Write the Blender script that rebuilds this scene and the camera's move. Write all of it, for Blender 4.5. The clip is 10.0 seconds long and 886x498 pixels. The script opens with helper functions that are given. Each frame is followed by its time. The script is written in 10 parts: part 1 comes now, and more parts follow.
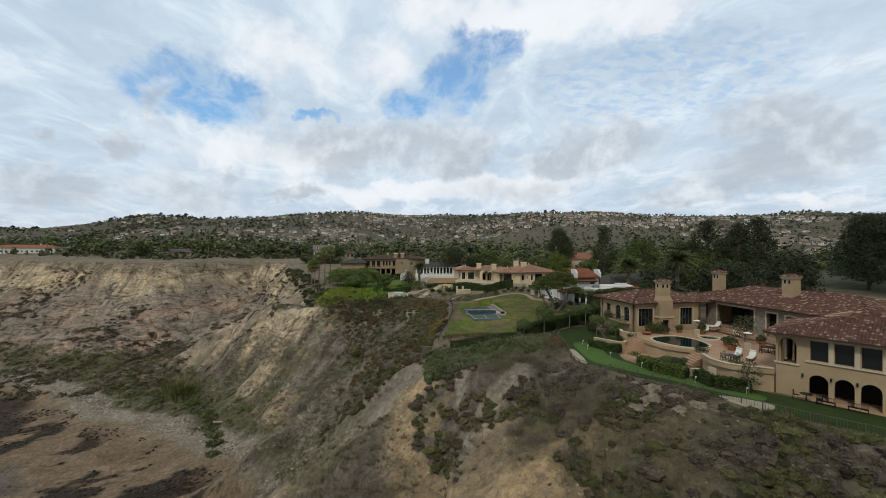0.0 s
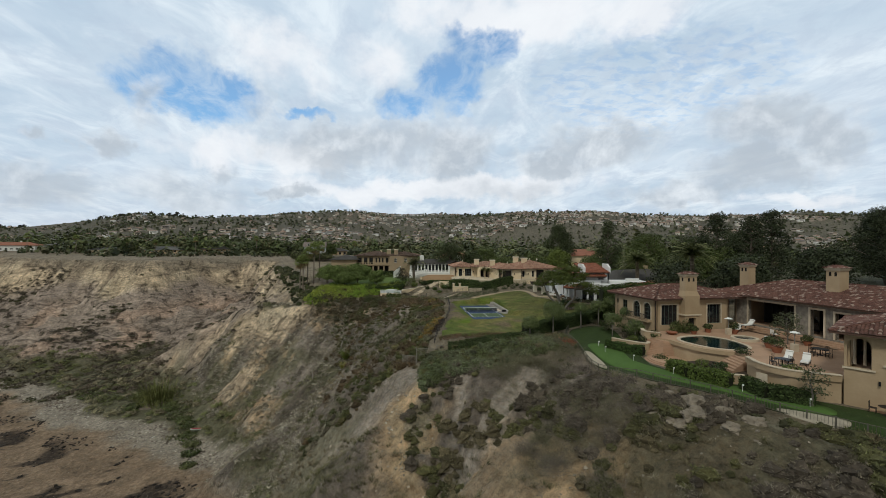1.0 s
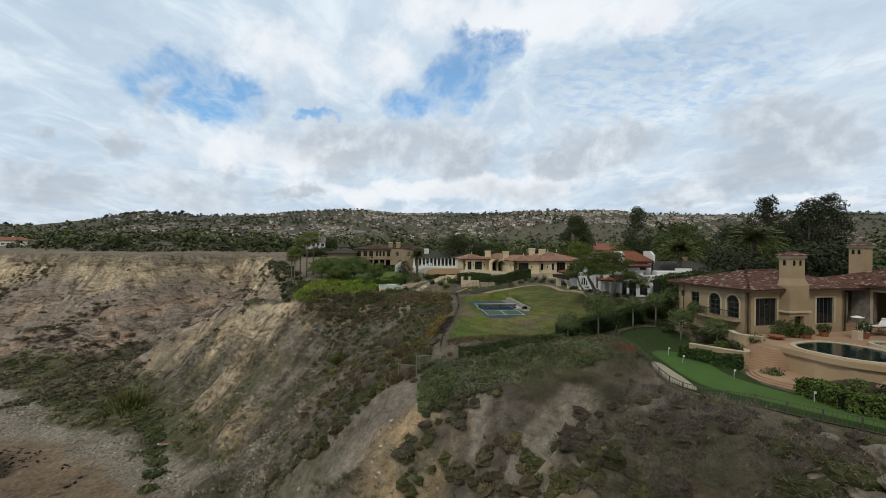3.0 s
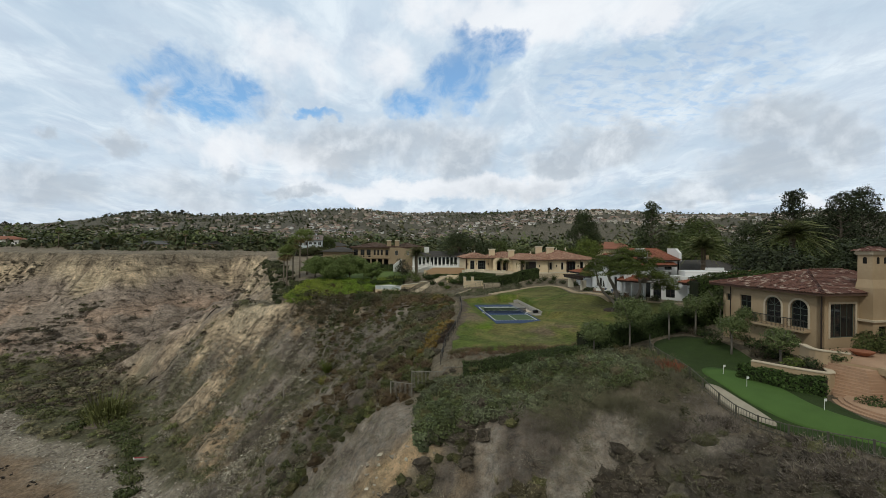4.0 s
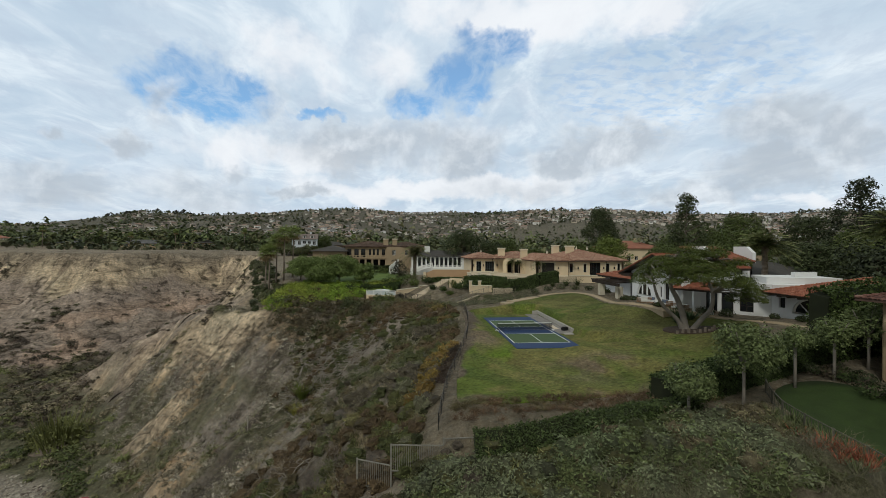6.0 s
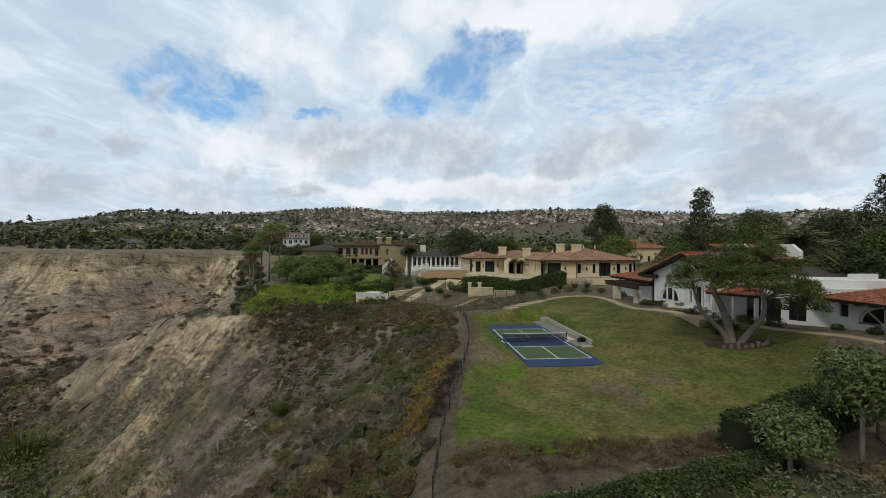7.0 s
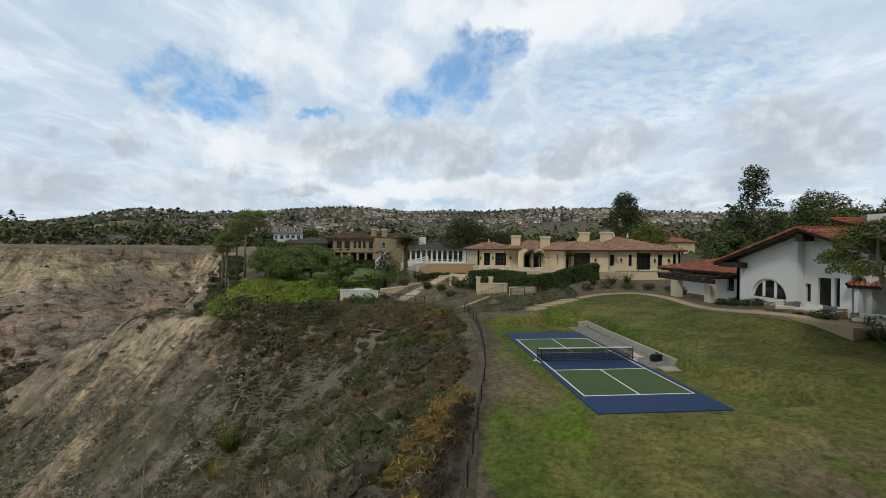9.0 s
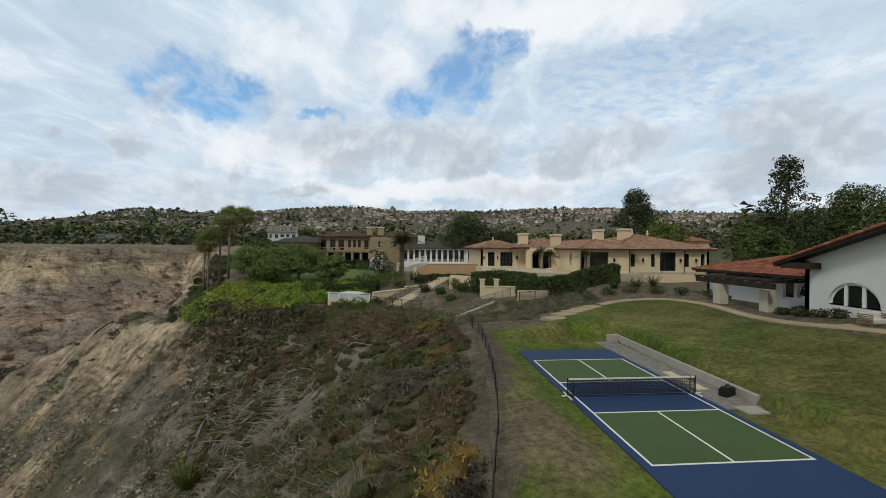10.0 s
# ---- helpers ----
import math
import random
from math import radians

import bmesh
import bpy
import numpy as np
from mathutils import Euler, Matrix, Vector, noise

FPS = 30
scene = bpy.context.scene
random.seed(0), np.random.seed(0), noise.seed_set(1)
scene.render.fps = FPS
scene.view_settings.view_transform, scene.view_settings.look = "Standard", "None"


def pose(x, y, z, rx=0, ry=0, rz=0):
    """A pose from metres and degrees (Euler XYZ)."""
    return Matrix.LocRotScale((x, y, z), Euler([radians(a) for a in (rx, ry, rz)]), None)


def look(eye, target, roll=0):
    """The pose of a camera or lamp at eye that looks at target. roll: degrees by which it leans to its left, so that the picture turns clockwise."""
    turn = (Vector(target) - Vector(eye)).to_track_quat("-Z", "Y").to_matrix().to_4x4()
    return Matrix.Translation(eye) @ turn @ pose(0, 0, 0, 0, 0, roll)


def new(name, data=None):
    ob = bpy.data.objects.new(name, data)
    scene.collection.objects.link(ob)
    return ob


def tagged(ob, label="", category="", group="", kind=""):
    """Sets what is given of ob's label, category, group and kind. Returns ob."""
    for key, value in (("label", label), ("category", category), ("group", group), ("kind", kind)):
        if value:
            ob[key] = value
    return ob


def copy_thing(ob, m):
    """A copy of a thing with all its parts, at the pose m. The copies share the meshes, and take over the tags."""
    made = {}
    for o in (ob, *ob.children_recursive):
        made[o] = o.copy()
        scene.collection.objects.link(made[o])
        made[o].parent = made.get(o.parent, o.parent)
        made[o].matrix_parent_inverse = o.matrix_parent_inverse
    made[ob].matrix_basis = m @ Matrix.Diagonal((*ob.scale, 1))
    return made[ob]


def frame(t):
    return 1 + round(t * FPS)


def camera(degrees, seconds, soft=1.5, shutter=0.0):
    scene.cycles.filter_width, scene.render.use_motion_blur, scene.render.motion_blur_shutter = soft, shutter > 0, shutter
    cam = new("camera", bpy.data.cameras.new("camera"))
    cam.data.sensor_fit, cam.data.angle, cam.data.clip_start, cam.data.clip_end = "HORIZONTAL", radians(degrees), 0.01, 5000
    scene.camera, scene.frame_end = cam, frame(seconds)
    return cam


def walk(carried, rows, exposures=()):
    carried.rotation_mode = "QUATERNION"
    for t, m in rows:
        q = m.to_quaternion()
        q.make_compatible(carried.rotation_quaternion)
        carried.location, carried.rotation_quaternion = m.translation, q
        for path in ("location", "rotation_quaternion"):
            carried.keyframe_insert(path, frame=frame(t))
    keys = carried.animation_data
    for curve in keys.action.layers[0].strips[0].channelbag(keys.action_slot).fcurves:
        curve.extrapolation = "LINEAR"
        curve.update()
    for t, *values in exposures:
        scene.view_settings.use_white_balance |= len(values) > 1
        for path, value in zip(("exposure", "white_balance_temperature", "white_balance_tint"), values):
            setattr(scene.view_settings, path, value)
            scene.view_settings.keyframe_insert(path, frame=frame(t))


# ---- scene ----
cam = camera(93.43, 10.0, 0.6)
METRES = 78.302
START = pose(-15.732, -91.015, 15.713, -0.226, -0.065, -5.538)  # world: origin at the near left line corner of the ball court, y along it
ROWS = [
    (0.0, 0.0, 0.0, 0.0, -0.0, 0.0, -0.0),
    (0.5, -0.002, 0.0522, -0.01, -0.4, -0.03, -0.0),
    (1.0, -0.0045, 0.1036, -0.0201, -0.74, -0.04, -0.04),
    (1.5, -0.0065, 0.1551, -0.0301, -0.73, -0.04, -0.09),
    (2.0, -0.0072, 0.2059, -0.0407, -0.72, -0.02, -0.14),
    (2.5, -0.0067, 0.2569, -0.0515, -0.07, -0.0, -0.18),
    (4.0, -0.007, 0.41, -0.0646, 0.17, -0.06, -0.19),
    (4.5, -0.0064, 0.4602, -0.0661, 0.5, -0.04, -0.21),
    (5.0, -0.0059, 0.5098, -0.067, 0.59, -0.04, -0.22),
    (5.5, -0.005, 0.5594, -0.0678, 0.7, -0.04, -0.24),
    (7.0, -0.0056, 0.7039, -0.0712, 0.11, -0.06, -0.29),
    (7.5, -0.0066, 0.752, -0.0777, 0.02, -0.05, -0.29),
    (8.0, -0.0072, 0.8002, -0.0844, 0.07, -0.05, -0.32),
    (8.5, -0.007, 0.8483, -0.0912, 0.18, -0.07, -0.34),
    (9.0, -0.006, 0.8965, -0.0977, 0.41, -0.07, -0.35),
    (9.5, -0.0049, 0.9449, -0.0998, 0.46, -0.06, -0.34),
    (10.0, -0.0039, 0.9919, -0.1009, 0.53, -0.04, -0.39),
]
walk(cam, [(t, START @ pose(METRES * x, METRES * y, METRES * z, 90 + pitch, roll, yaw)) for t, x, y, z, yaw, pitch, roll in ROWS])


# ---- world, sun ----
SUN_EL, SUN_ROT = 48.0, 215.0
world = bpy.data.worlds.new("sky")
scene.world = world
world.use_nodes = True


class Nodes:
    """A small builder for node trees."""

    def __init__(self, tree):
        self.tree = tree
        tree.nodes.clear()

    def add(self, node, **settings):
        n = self.tree.nodes.new("ShaderNode" + node)
        for key, value in settings.items():
            if key == "ins":
                for name, v in value.items():
                    self.put(n, name, v)
            elif key == "op":
                n.operation = value
            elif key == "blend":
                n.blend_type = value
            elif key == "dims":
                n.noise_dimensions = value
            elif key == "kind":
                n.sky_type = value
            elif key == "feature":
                n.feature = value
        return n

    def put(self, n, name, v):
        if isinstance(v, bpy.types.NodeSocket):
            self.tree.links.new(v, n.inputs[name])
        elif isinstance(v, bpy.types.Node):
            self.tree.links.new(v.outputs[0], n.inputs[name])
        else:
            n.inputs[name].default_value = v

    def math(self, op, a, b=0.0, c=0.0):
        n = self.add("Math", op=op)
        for i, v in enumerate((a, b, c)):
            self.put(n, i, v)
        return n.outputs[0]

    def vmath(self, op, a, b=(0, 0, 0), out=0):
        n = self.add("VectorMath", op=op)
        self.put(n, 0, a)
        if op == "SCALE":
            self.put(n, "Scale", b)
        else:
            self.put(n, 1, b)
        return n.outputs[out]

    def ramp(self, fac, stops, smooth=False):
        n = self.add("ValToRGB")
        self.put(n, "Fac", fac)
        e = n.color_ramp.elements
        n.color_ramp.interpolation = "EASE" if smooth else "LINEAR"
        while len(e) < len(stops):
            e.new(0.5)
        for el, (p, c) in zip(e, stops):
            el.position = p
            el.color = (c, c, c, 1) if isinstance(c, (int, float)) else (*c, 1)
        return n.outputs[0]

    def mix(self, fac, a, b, blend="MIX"):
        n = self.add("Mix")
        n.data_type, n.blend_type = "RGBA", blend
        self.put(n, 0, fac)
        for i, v in ((6, a), (7, b)):
            self.put(n, i, (*v, 1) if isinstance(v, tuple) and len(v) == 3 else v)
        return n.outputs[2]

    def noise(self, vec, scale, detail=4.0, rough=0.55, distort=0.0):
        return self.add("TexNoise", ins={"Vector": vec, "Scale": scale, "Detail": detail, "Roughness": rough, "Distortion": distort}).outputs[0]


def toward(az, el):
    """Unit vector: azimuth in degrees to the right of +y, elevation in degrees."""
    a, e = radians(az), radians(el)
    return (math.sin(a) * math.cos(e), math.cos(a) * math.cos(e), math.sin(e))


def make_sky():
    """Broken cloud over a clear sky: a thin veil, dappled high cloud, grey heaps below it and a few blue gaps."""
    k = Nodes(world.node_tree)
    ray = k.add("TexCoord").outputs["Generated"]
    sky = k.add("TexSky")
    sky.sky_type = "NISHITA"
    sky.sun_disc, sky.sun_elevation, sky.sun_rotation = False, radians(SUN_EL), radians(SUN_ROT)
    sky.air_density, sky.dust_density, sky.ozone_density = 1.0, 0.2, 5.0
    clear = k.mix(0.2, k.mix(1.0, k.vmath("SCALE", sky.outputs[0], 0.15), (0.6, 1.04, 1.12), "MULTIPLY"), (0.62, 0.72, 0.84))
    sep = k.add("SeparateXYZ", ins={0: ray})
    z = k.math("MAXIMUM", sep.outputs[2], 0.0)
    az = k.math("MULTIPLY", k.math("ARCTAN2", sep.outputs[0], sep.outputs[1]), 57.2958)
    el = k.math("MULTIPLY", k.math("ARCSINE", sep.outputs[2]), 57.2958)
    flat = k.add("CombineXYZ", ins={0: az, 1: el}).outputs[0]
    # the cloud deck as a plane overhead: clouds crowd together towards the horizon
    over = k.math("DIVIDE", 1.0, k.math("ADD", z, 0.2))
    deck = k.vmath("SCALE", k.add("CombineXYZ", ins={0: sep.outputs[0], 1: sep.outputs[1]}).outputs[0], over)
    def swirl(scale, detail, amount):
        n = k.add("TexNoise", ins={"Vector": ray, "Scale": scale, "Detail": detail, "Roughness": 0.6}).outputs[1]
        return k.vmath("MULTIPLY", k.vmath("SUBTRACT", n, (0.5, 0.5, 0.5)), (amount, 0.6 * amount, 0))

    bent = k.vmath("ADD", k.vmath("ADD", flat, swirl(6.0, 4.0, 13.0)), swirl(26.0, 5.0, 4.5))
    puff = k.noise(ray, 7.0, 10.0, 0.56, 0.2)
    crown = k.noise(k.vmath("ADD", ray, (-0.012, -0.01, 0.022)), 7.0, 10.0, 0.56, 0.2)
    lit = k.math("MULTIPLY", k.math("SUBTRACT", puff, crown), 4.0)
    wisp = k.noise(k.vmath("MULTIPLY", deck, (1.0, 0.75, 1.0)), 3.2, 10.0, 0.62, 0.9)
    feather = k.noise(k.vmath("MULTIPLY", deck, (1.6, 0.9, 1.0)), 5.5, 10.0, 0.64, 0.5)
    soft = k.noise(deck, 1.3, 5.0, 0.55, 0.3)

    def field(lobes, ragged, noise_in):
        """Where any of the given lumps (azimuth, height, half width, half height, weight) stands, with ragged edges."""
        out = None
        for a, e, w, h, deep in lobes:
            off = k.vmath("DIVIDE", k.vmath("SUBTRACT", bent, (a, e, 0)), (w, h, 1))
            r2 = k.vmath("DOT_PRODUCT", off, off, 1)
            v = k.math("MULTIPLY", k.math("SUBTRACT", 1.15, r2), deep)
            out = v if out is None else k.add("Math", op="SMOOTH_MAX", ins={0: out, 1: v, 2: 0.3}).outputs[0]
        return k.math("ADD", k.math("MAXIMUM", out, -1.5), k.math("MULTIPLY", k.math("SUBTRACT", noise_in, 0.5), ragged))

    gap = k.ramp(k.math("ADD", field(GAPS, 1.6, wisp), 0.25), ((0.0, 0.0), (1.0, 1.0)), True)
    gap = k.math("MULTIPLY", gap, k.ramp(feather, ((0.42, 0.97), (0.68, 0.35))))
    heap = k.ramp(k.math("MULTIPLY", k.math("ADD", field(HEAPS, 2.6, puff), 0.5), 0.62), ((0.0, 0.0), (1.0, 1.0)), True)
    heart = k.ramp(field(HEAPS, 2.2, puff), ((0.1, 0.0), (1.0, 1.0)), True)
    glow = k.ramp(field(GLOWS, 2.6, puff), ((0.0, 0.0), (0.9, 1.0)), True)
    # dappled high cloud
    cells = k.noise(k.vmath("MULTIPLY", deck, (1.0, 1.5, 1.0)), 15.0, 4.0, 0.55, 0.35)
    dapple = k.math("MULTIPLY", k.ramp(field(DAPPLES, 1.2, soft), ((0.0, 0.0), (0.9, 1.0)), True), k.ramp(cells, ((0.34, 1.0), (0.58, 0.0)), True))
    # light and dark of the veil
    veil = k.mix(k.ramp(soft, ((0.3, 0.0), (0.7, 1.0)), True), (0.49, 0.62, 0.75), (0.69, 0.79, 0.885))
    veil = k.mix(k.ramp(wisp, ((0.42, 0.0), (0.70, 0.8)), True), veil, (0.82, 0.91, 0.975))
    veil = k.mix(k.math("MULTIPLY", k.ramp(feather, ((0.36, 0.5), (0.56, 0.0)), True), 0.7), veil, (0.47, 0.565, 0.70))
    veil = k.mix(k.math("MULTIPLY", glow, 0.75), veil, (0.94, 0.955, 0.98))
    col = k.mix(k.math("MULTIPLY", dapple, 0.36), veil, clear)
    col = k.mix(gap, col, clear)
    bright = k.math("ADD", k.math("ADD", k.ramp(puff, ((0.35, 0.1), (0.68, 0.75))), lit), k.math("MULTIPLY", heart, -0.42))
    grey = k.mix(k.ramp(bright, ((0.0, 0.0), (1.0, 1.0))), (0.47, 0.525, 0.585), (0.86, 0.91, 0.955))
    col = k.mix(k.math("MULTIPLY", heap, 0.78), col, grey)
    # paler, duller air towards the horizon
    col = k.mix(k.ramp(sep.outputs[2], ((0.0, 0.55), (0.10, 0.0))), col, (0.60, 0.635, 0.69))
    # thicker, duller cloud added out of view, overhead and inland behind, to dim the land's light
    thick = k.math("MAXIMUM", k.ramp(sep.outputs[2], ((0.52, 0.0), (0.66, 1.0))), k.ramp(sep.outputs[1], ((0.05, 1.0), (0.3, 0.0))))
    col = k.mix(thick, col, k.mix(k.ramp(soft, ((0.3, 0.0), (0.7, 1.0))), (0.31, 0.328, 0.305), (0.47, 0.495, 0.465)))
    bg = k.add("Background", ins={"Color": col, "Strength": 1.0})
    k.tree.links.new(bg.outputs[0], k.add("OutputWorld").inputs[0])


# lumps of sky and cloud: azimuth to the right of +y, height above the horizon, half width, half height (degrees), weight
GAPS = ((-27.6, 18.6, 6.4, 3.4, 1.0), (-22.2, 17.2, 6.2, 3.0, 1.0), (-30.3, 19.2, 2.5, 1.6, 0.7), (11.4, 25.4, 5.4, 2.5, 1.0), (6.8, 21.9, 3.9, 3.9, 0.9), (1.0, 19.2, 3.8, 2.2, 0.75), (-11.3, 17.6, 2.8, 0.7, 0.7))
HEAPS = ((-8.4, 13.5, 8.0, 3.8, 1), (0.6, 14.6, 7.7, 3.5, 0.9), (7.6, 12.4, 5.4, 3.9, 1), (27.0, 13.0, 7.4, 3.0, 0.9), (20.7, 10.9, 5.8, 2.7, 1), (44.9, 13.1, 5.6, 2.9, 0.85), (36.6, 7.1, 8.5, 1.7, 1), (42.5, 9.1, 5.9, 2.5, 0.9), (49.6, 10.9, 3.2, 3.3, 0.8), (-32.5, 11.0, 2.2, 1.5, 0.9), (-38.2, 12.3, 1.4, 0.7, 0.7), (-21.0, 8.9, 2.2, 1.1, 0.7), (-13.1, 6.7, 3.2, 0.9, 0.9), (-37.6, 5.8, 6.2, 2.5, 0.75), (-24.9, 6.2, 9.2, 2.3, 0.55), (12.9, 7.1, 9.1, 1.5, 0.5), (-16.8, 16.9, 2.0, 2.1, 0.45), (-28.7, 16.4, 1.3, 2.2, 0.45))
DAPPLES = ((31.9, 20.5, 14.3, 7.6, 1), (42.0, 18.5, 7.0, 5.0, 0.8))
GLOWS = ((5.2, 7.9, 20.1, 2.0, 1), (-17.5, 11.5, 11.8, 2.9, 0.8), (18.9, 28.8, 22.0, 4.5, 0.9), (-11.3, 23.0, 11.3, 4.4, 0.6), (46.7, 5.4, 5.3, 1.0, 0.8))
make_sky()
sun = new("sun", bpy.data.lights.new("sun", "SUN"))
sun.data.energy, sun.data.angle, sun.data.color = 1.3, radians(9), (0.98, 0.96, 0.85)
# the sun's place in the sky, as sun_rotation turns it from +y
sun.matrix_basis = look(Vector(toward(SUN_ROT, SUN_EL)) * 100, (0, 0, 0))


# ---- materials ----
MATERIALS = {}


def material(name, base, rough=0.85, vary=0.25, scale=1.0, bump=0.0, bump_scale=8.0, metal=0.0, second=None, islands=0.0, tint=False, spec=0.3, glass=False):
    """A surface with colour varied at two scales, fine relief and, for stuff, by piece."""
    if name in MATERIALS:
        return MATERIALS[name]
    m = bpy.data.materials.new(name)
    m.use_nodes = True
    k = Nodes(m.node_tree)
    at = k.add("TexCoord").outputs["Object"]
    big = k.noise(at, 0.35 * scale, 4.0, 0.6)
    fine = k.noise(at, 6.0 * scale, 5.0, 0.65)
    dark = tuple(c * (1 - vary) for c in base)
    light = tuple(min(1.0, c * (1 + vary)) for c in base)
    col = k.mix(k.ramp(big, ((0.3, 0.0), (0.7, 1.0))), dark, second or light)
    col = k.mix(k.math("MULTIPLY", k.ramp(fine, ((0.35, 0.0), (0.75, 1.0))), 0.55), col, tuple(c * (1 - 0.7 * vary) for c in base))
    rnd = None
    if islands:
        rnd = k.add("NewGeometry").outputs["Random Per Island"]
        v = k.math("ADD", k.math("MULTIPLY", rnd, 2 * islands), 1 - islands)
        col = k.mix(1.0, col, k.add("CombineXYZ", ins={0: v, 1: v, 2: v}).outputs[0], "MULTIPLY")
    if tint:
        col = k.mix(1.0, col, k.add("Attribute").outputs["Color"], "MULTIPLY")
    b = k.add("BsdfPrincipled", ins={"Base Color": col, "Roughness": rough, "Metallic": metal, "Specular IOR Level": spec})
    if bump:
        h = k.noise(at, bump_scale * scale, 6.0, 0.65)
        b2 = k.add("Bump", ins={"Height": h, "Strength": 0.8, "Distance": bump})
        k.put(b, "Normal", b2.outputs[0])
    k.tree.links.new(b.outputs[0], k.add("OutputMaterial").inputs[0])
    for n in k.tree.nodes:
        if n.bl_idname == "ShaderNodeAttribute":
            n.attribute_name = "tint"
    MATERIALS[name] = m
    return m


def tile_material(name, a, b, c):
    """Clay tiles: each piece takes one of three fired colours."""
    m = bpy.data.materials.new(name)
    m.use_nodes = True
    k = Nodes(m.node_tree)
    rnd = k.add("NewGeometry").outputs["Random Per Island"]
    at = k.add("TexCoord").outputs["Object"]
    col = k.ramp(rnd, ((0.0, a), (0.5, b), (0.86, b), (0.9, c), (1.0, c)))
    stain = k.noise(at, 1.3, 5.0, 0.6)
    col = k.mix(k.ramp(stain, ((0.4, 0.0), (0.8, 0.6))), col, tuple(0.5 * v for v in a))
    p = k.add("BsdfPrincipled", ins={"Base Color": col, "Roughness": 0.85, "Specular IOR Level": 0.25})
    k.put(p, "Normal", k.add("Bump", ins={"Height": k.noise(at, 30.0, 4.0), "Strength": 0.4, "Distance": 0.01}).outputs[0])
    k.tree.links.new(p.outputs[0], k.add("OutputMaterial").inputs[0])
    return m


def glass_material():
    m = bpy.data.materials.new("window_glass")
    m.use_nodes = True
    k = Nodes(m.node_tree)
    p = k.add("BsdfPrincipled", ins={"Base Color": (0.012, 0.014, 0.016, 1), "Roughness": 0.06, "Specular IOR Level": 0.5})
    k.tree.links.new(p.outputs[0], k.add("OutputMaterial").inputs[0])
    return m


GLASS = glass_material()


def earth_material(name, scale, relief, stones=0.0, contrast=0.5, hue=0.12, strata=False):
    """Ground whose base colour is set by area: mottled at several scales, gritty, with pale stones where asked."""
    m = bpy.data.materials.new(name)
    m.use_nodes = True
    k = Nodes(m.node_tree)
    at = k.add("TexCoord").outputs["Object"]
    tone = k.add("Attribute")
    tone.attribute_name = "tint"
    clods = k.noise(at, 1.1 * scale, 10.0, 0.78, 0.3)
    grit = k.noise(at, 7.0 * scale, 6.0, 0.8)
    v = k.math("ADD", k.ramp(clods, ((0.33, 1 - contrast), (0.67, 1 + contrast))), k.math("MULTIPLY", k.math("SUBTRACT", grit, 0.5), 3.0 * contrast))
    broad = k.noise(at, 0.13 * scale, 9.0, 0.72, 0.6)
    v = k.math("MULTIPLY", v, k.ramp(broad, ((0.32, 0.66), (0.68, 1.34))))
    v = k.math("MAXIMUM", v, 0.2)
    warm = k.math("MULTIPLY", k.math("SUBTRACT", k.noise(at, 1.7 * scale, 5.0, 0.6), 0.5), 2 * hue)
    col = k.mix(1.0, tone.outputs["Color"], k.add("CombineXYZ", ins={0: k.math("ADD", v, warm), 1: v, 2: k.math("SUBTRACT", v, warm)}).outputs[0], "MULTIPLY")
    tall = k.math("ADD", k.math("MULTIPLY", clods, 0.75), k.math("MULTIPLY", grit, 0.25))
    if strata:
        # bedded rock: thin beds by tone, shade of cracks and hollows put into the colour, where the ground is bare rock
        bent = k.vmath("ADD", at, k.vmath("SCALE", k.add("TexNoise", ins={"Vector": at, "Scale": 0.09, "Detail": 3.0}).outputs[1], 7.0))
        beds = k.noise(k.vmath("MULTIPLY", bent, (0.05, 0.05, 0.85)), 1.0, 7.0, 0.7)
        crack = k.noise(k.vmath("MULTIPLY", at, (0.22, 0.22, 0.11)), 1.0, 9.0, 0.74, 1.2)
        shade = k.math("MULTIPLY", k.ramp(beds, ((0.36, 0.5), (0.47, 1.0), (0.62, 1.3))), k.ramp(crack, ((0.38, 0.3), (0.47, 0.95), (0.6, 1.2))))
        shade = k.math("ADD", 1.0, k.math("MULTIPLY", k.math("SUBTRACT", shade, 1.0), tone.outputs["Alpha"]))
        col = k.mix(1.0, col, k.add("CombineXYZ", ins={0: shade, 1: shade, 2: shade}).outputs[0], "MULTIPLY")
        tall = k.math("ADD", tall, k.math("MULTIPLY", k.math("ADD", beds, k.math("MULTIPLY", crack, 1.3)), k.math("MULTIPLY", tone.outputs["Alpha"], 1.1)))
    if stones:
        cell = k.add("TexVoronoi", ins={"Vector": at, "Scale": 1.9 * scale, "Randomness": 1.0})
        pick = k.add("SeparateColor", ins={0: cell.outputs["Color"]})
        here = k.math("MULTIPLY", k.ramp(cell.outputs["Distance"], ((0.16, 1.0), (0.24, 0.0))), k.math("GREATER_THAN", pick.outputs[0], 1 - stones))
        col = k.mix(k.math("MULTIPLY", here, 0.55), col, k.mix(pick.outputs[1], (0.24, 0.21, 0.17), (0.46, 0.42, 0.36)))
        tall = k.math("ADD", tall, k.math("MULTIPLY", here, 0.12))
    p = k.add("BsdfPrincipled", ins={"Base Color": col, "Roughness": 0.95, "Specular IOR Level": 0.12})
    k.put(p, "Normal", k.add("Bump", ins={"Height": tall, "Strength": 0.9, "Distance": relief}).outputs[0])
    k.tree.links.new(p.outputs[0], k.add("OutputMaterial").inputs[0])
    return m


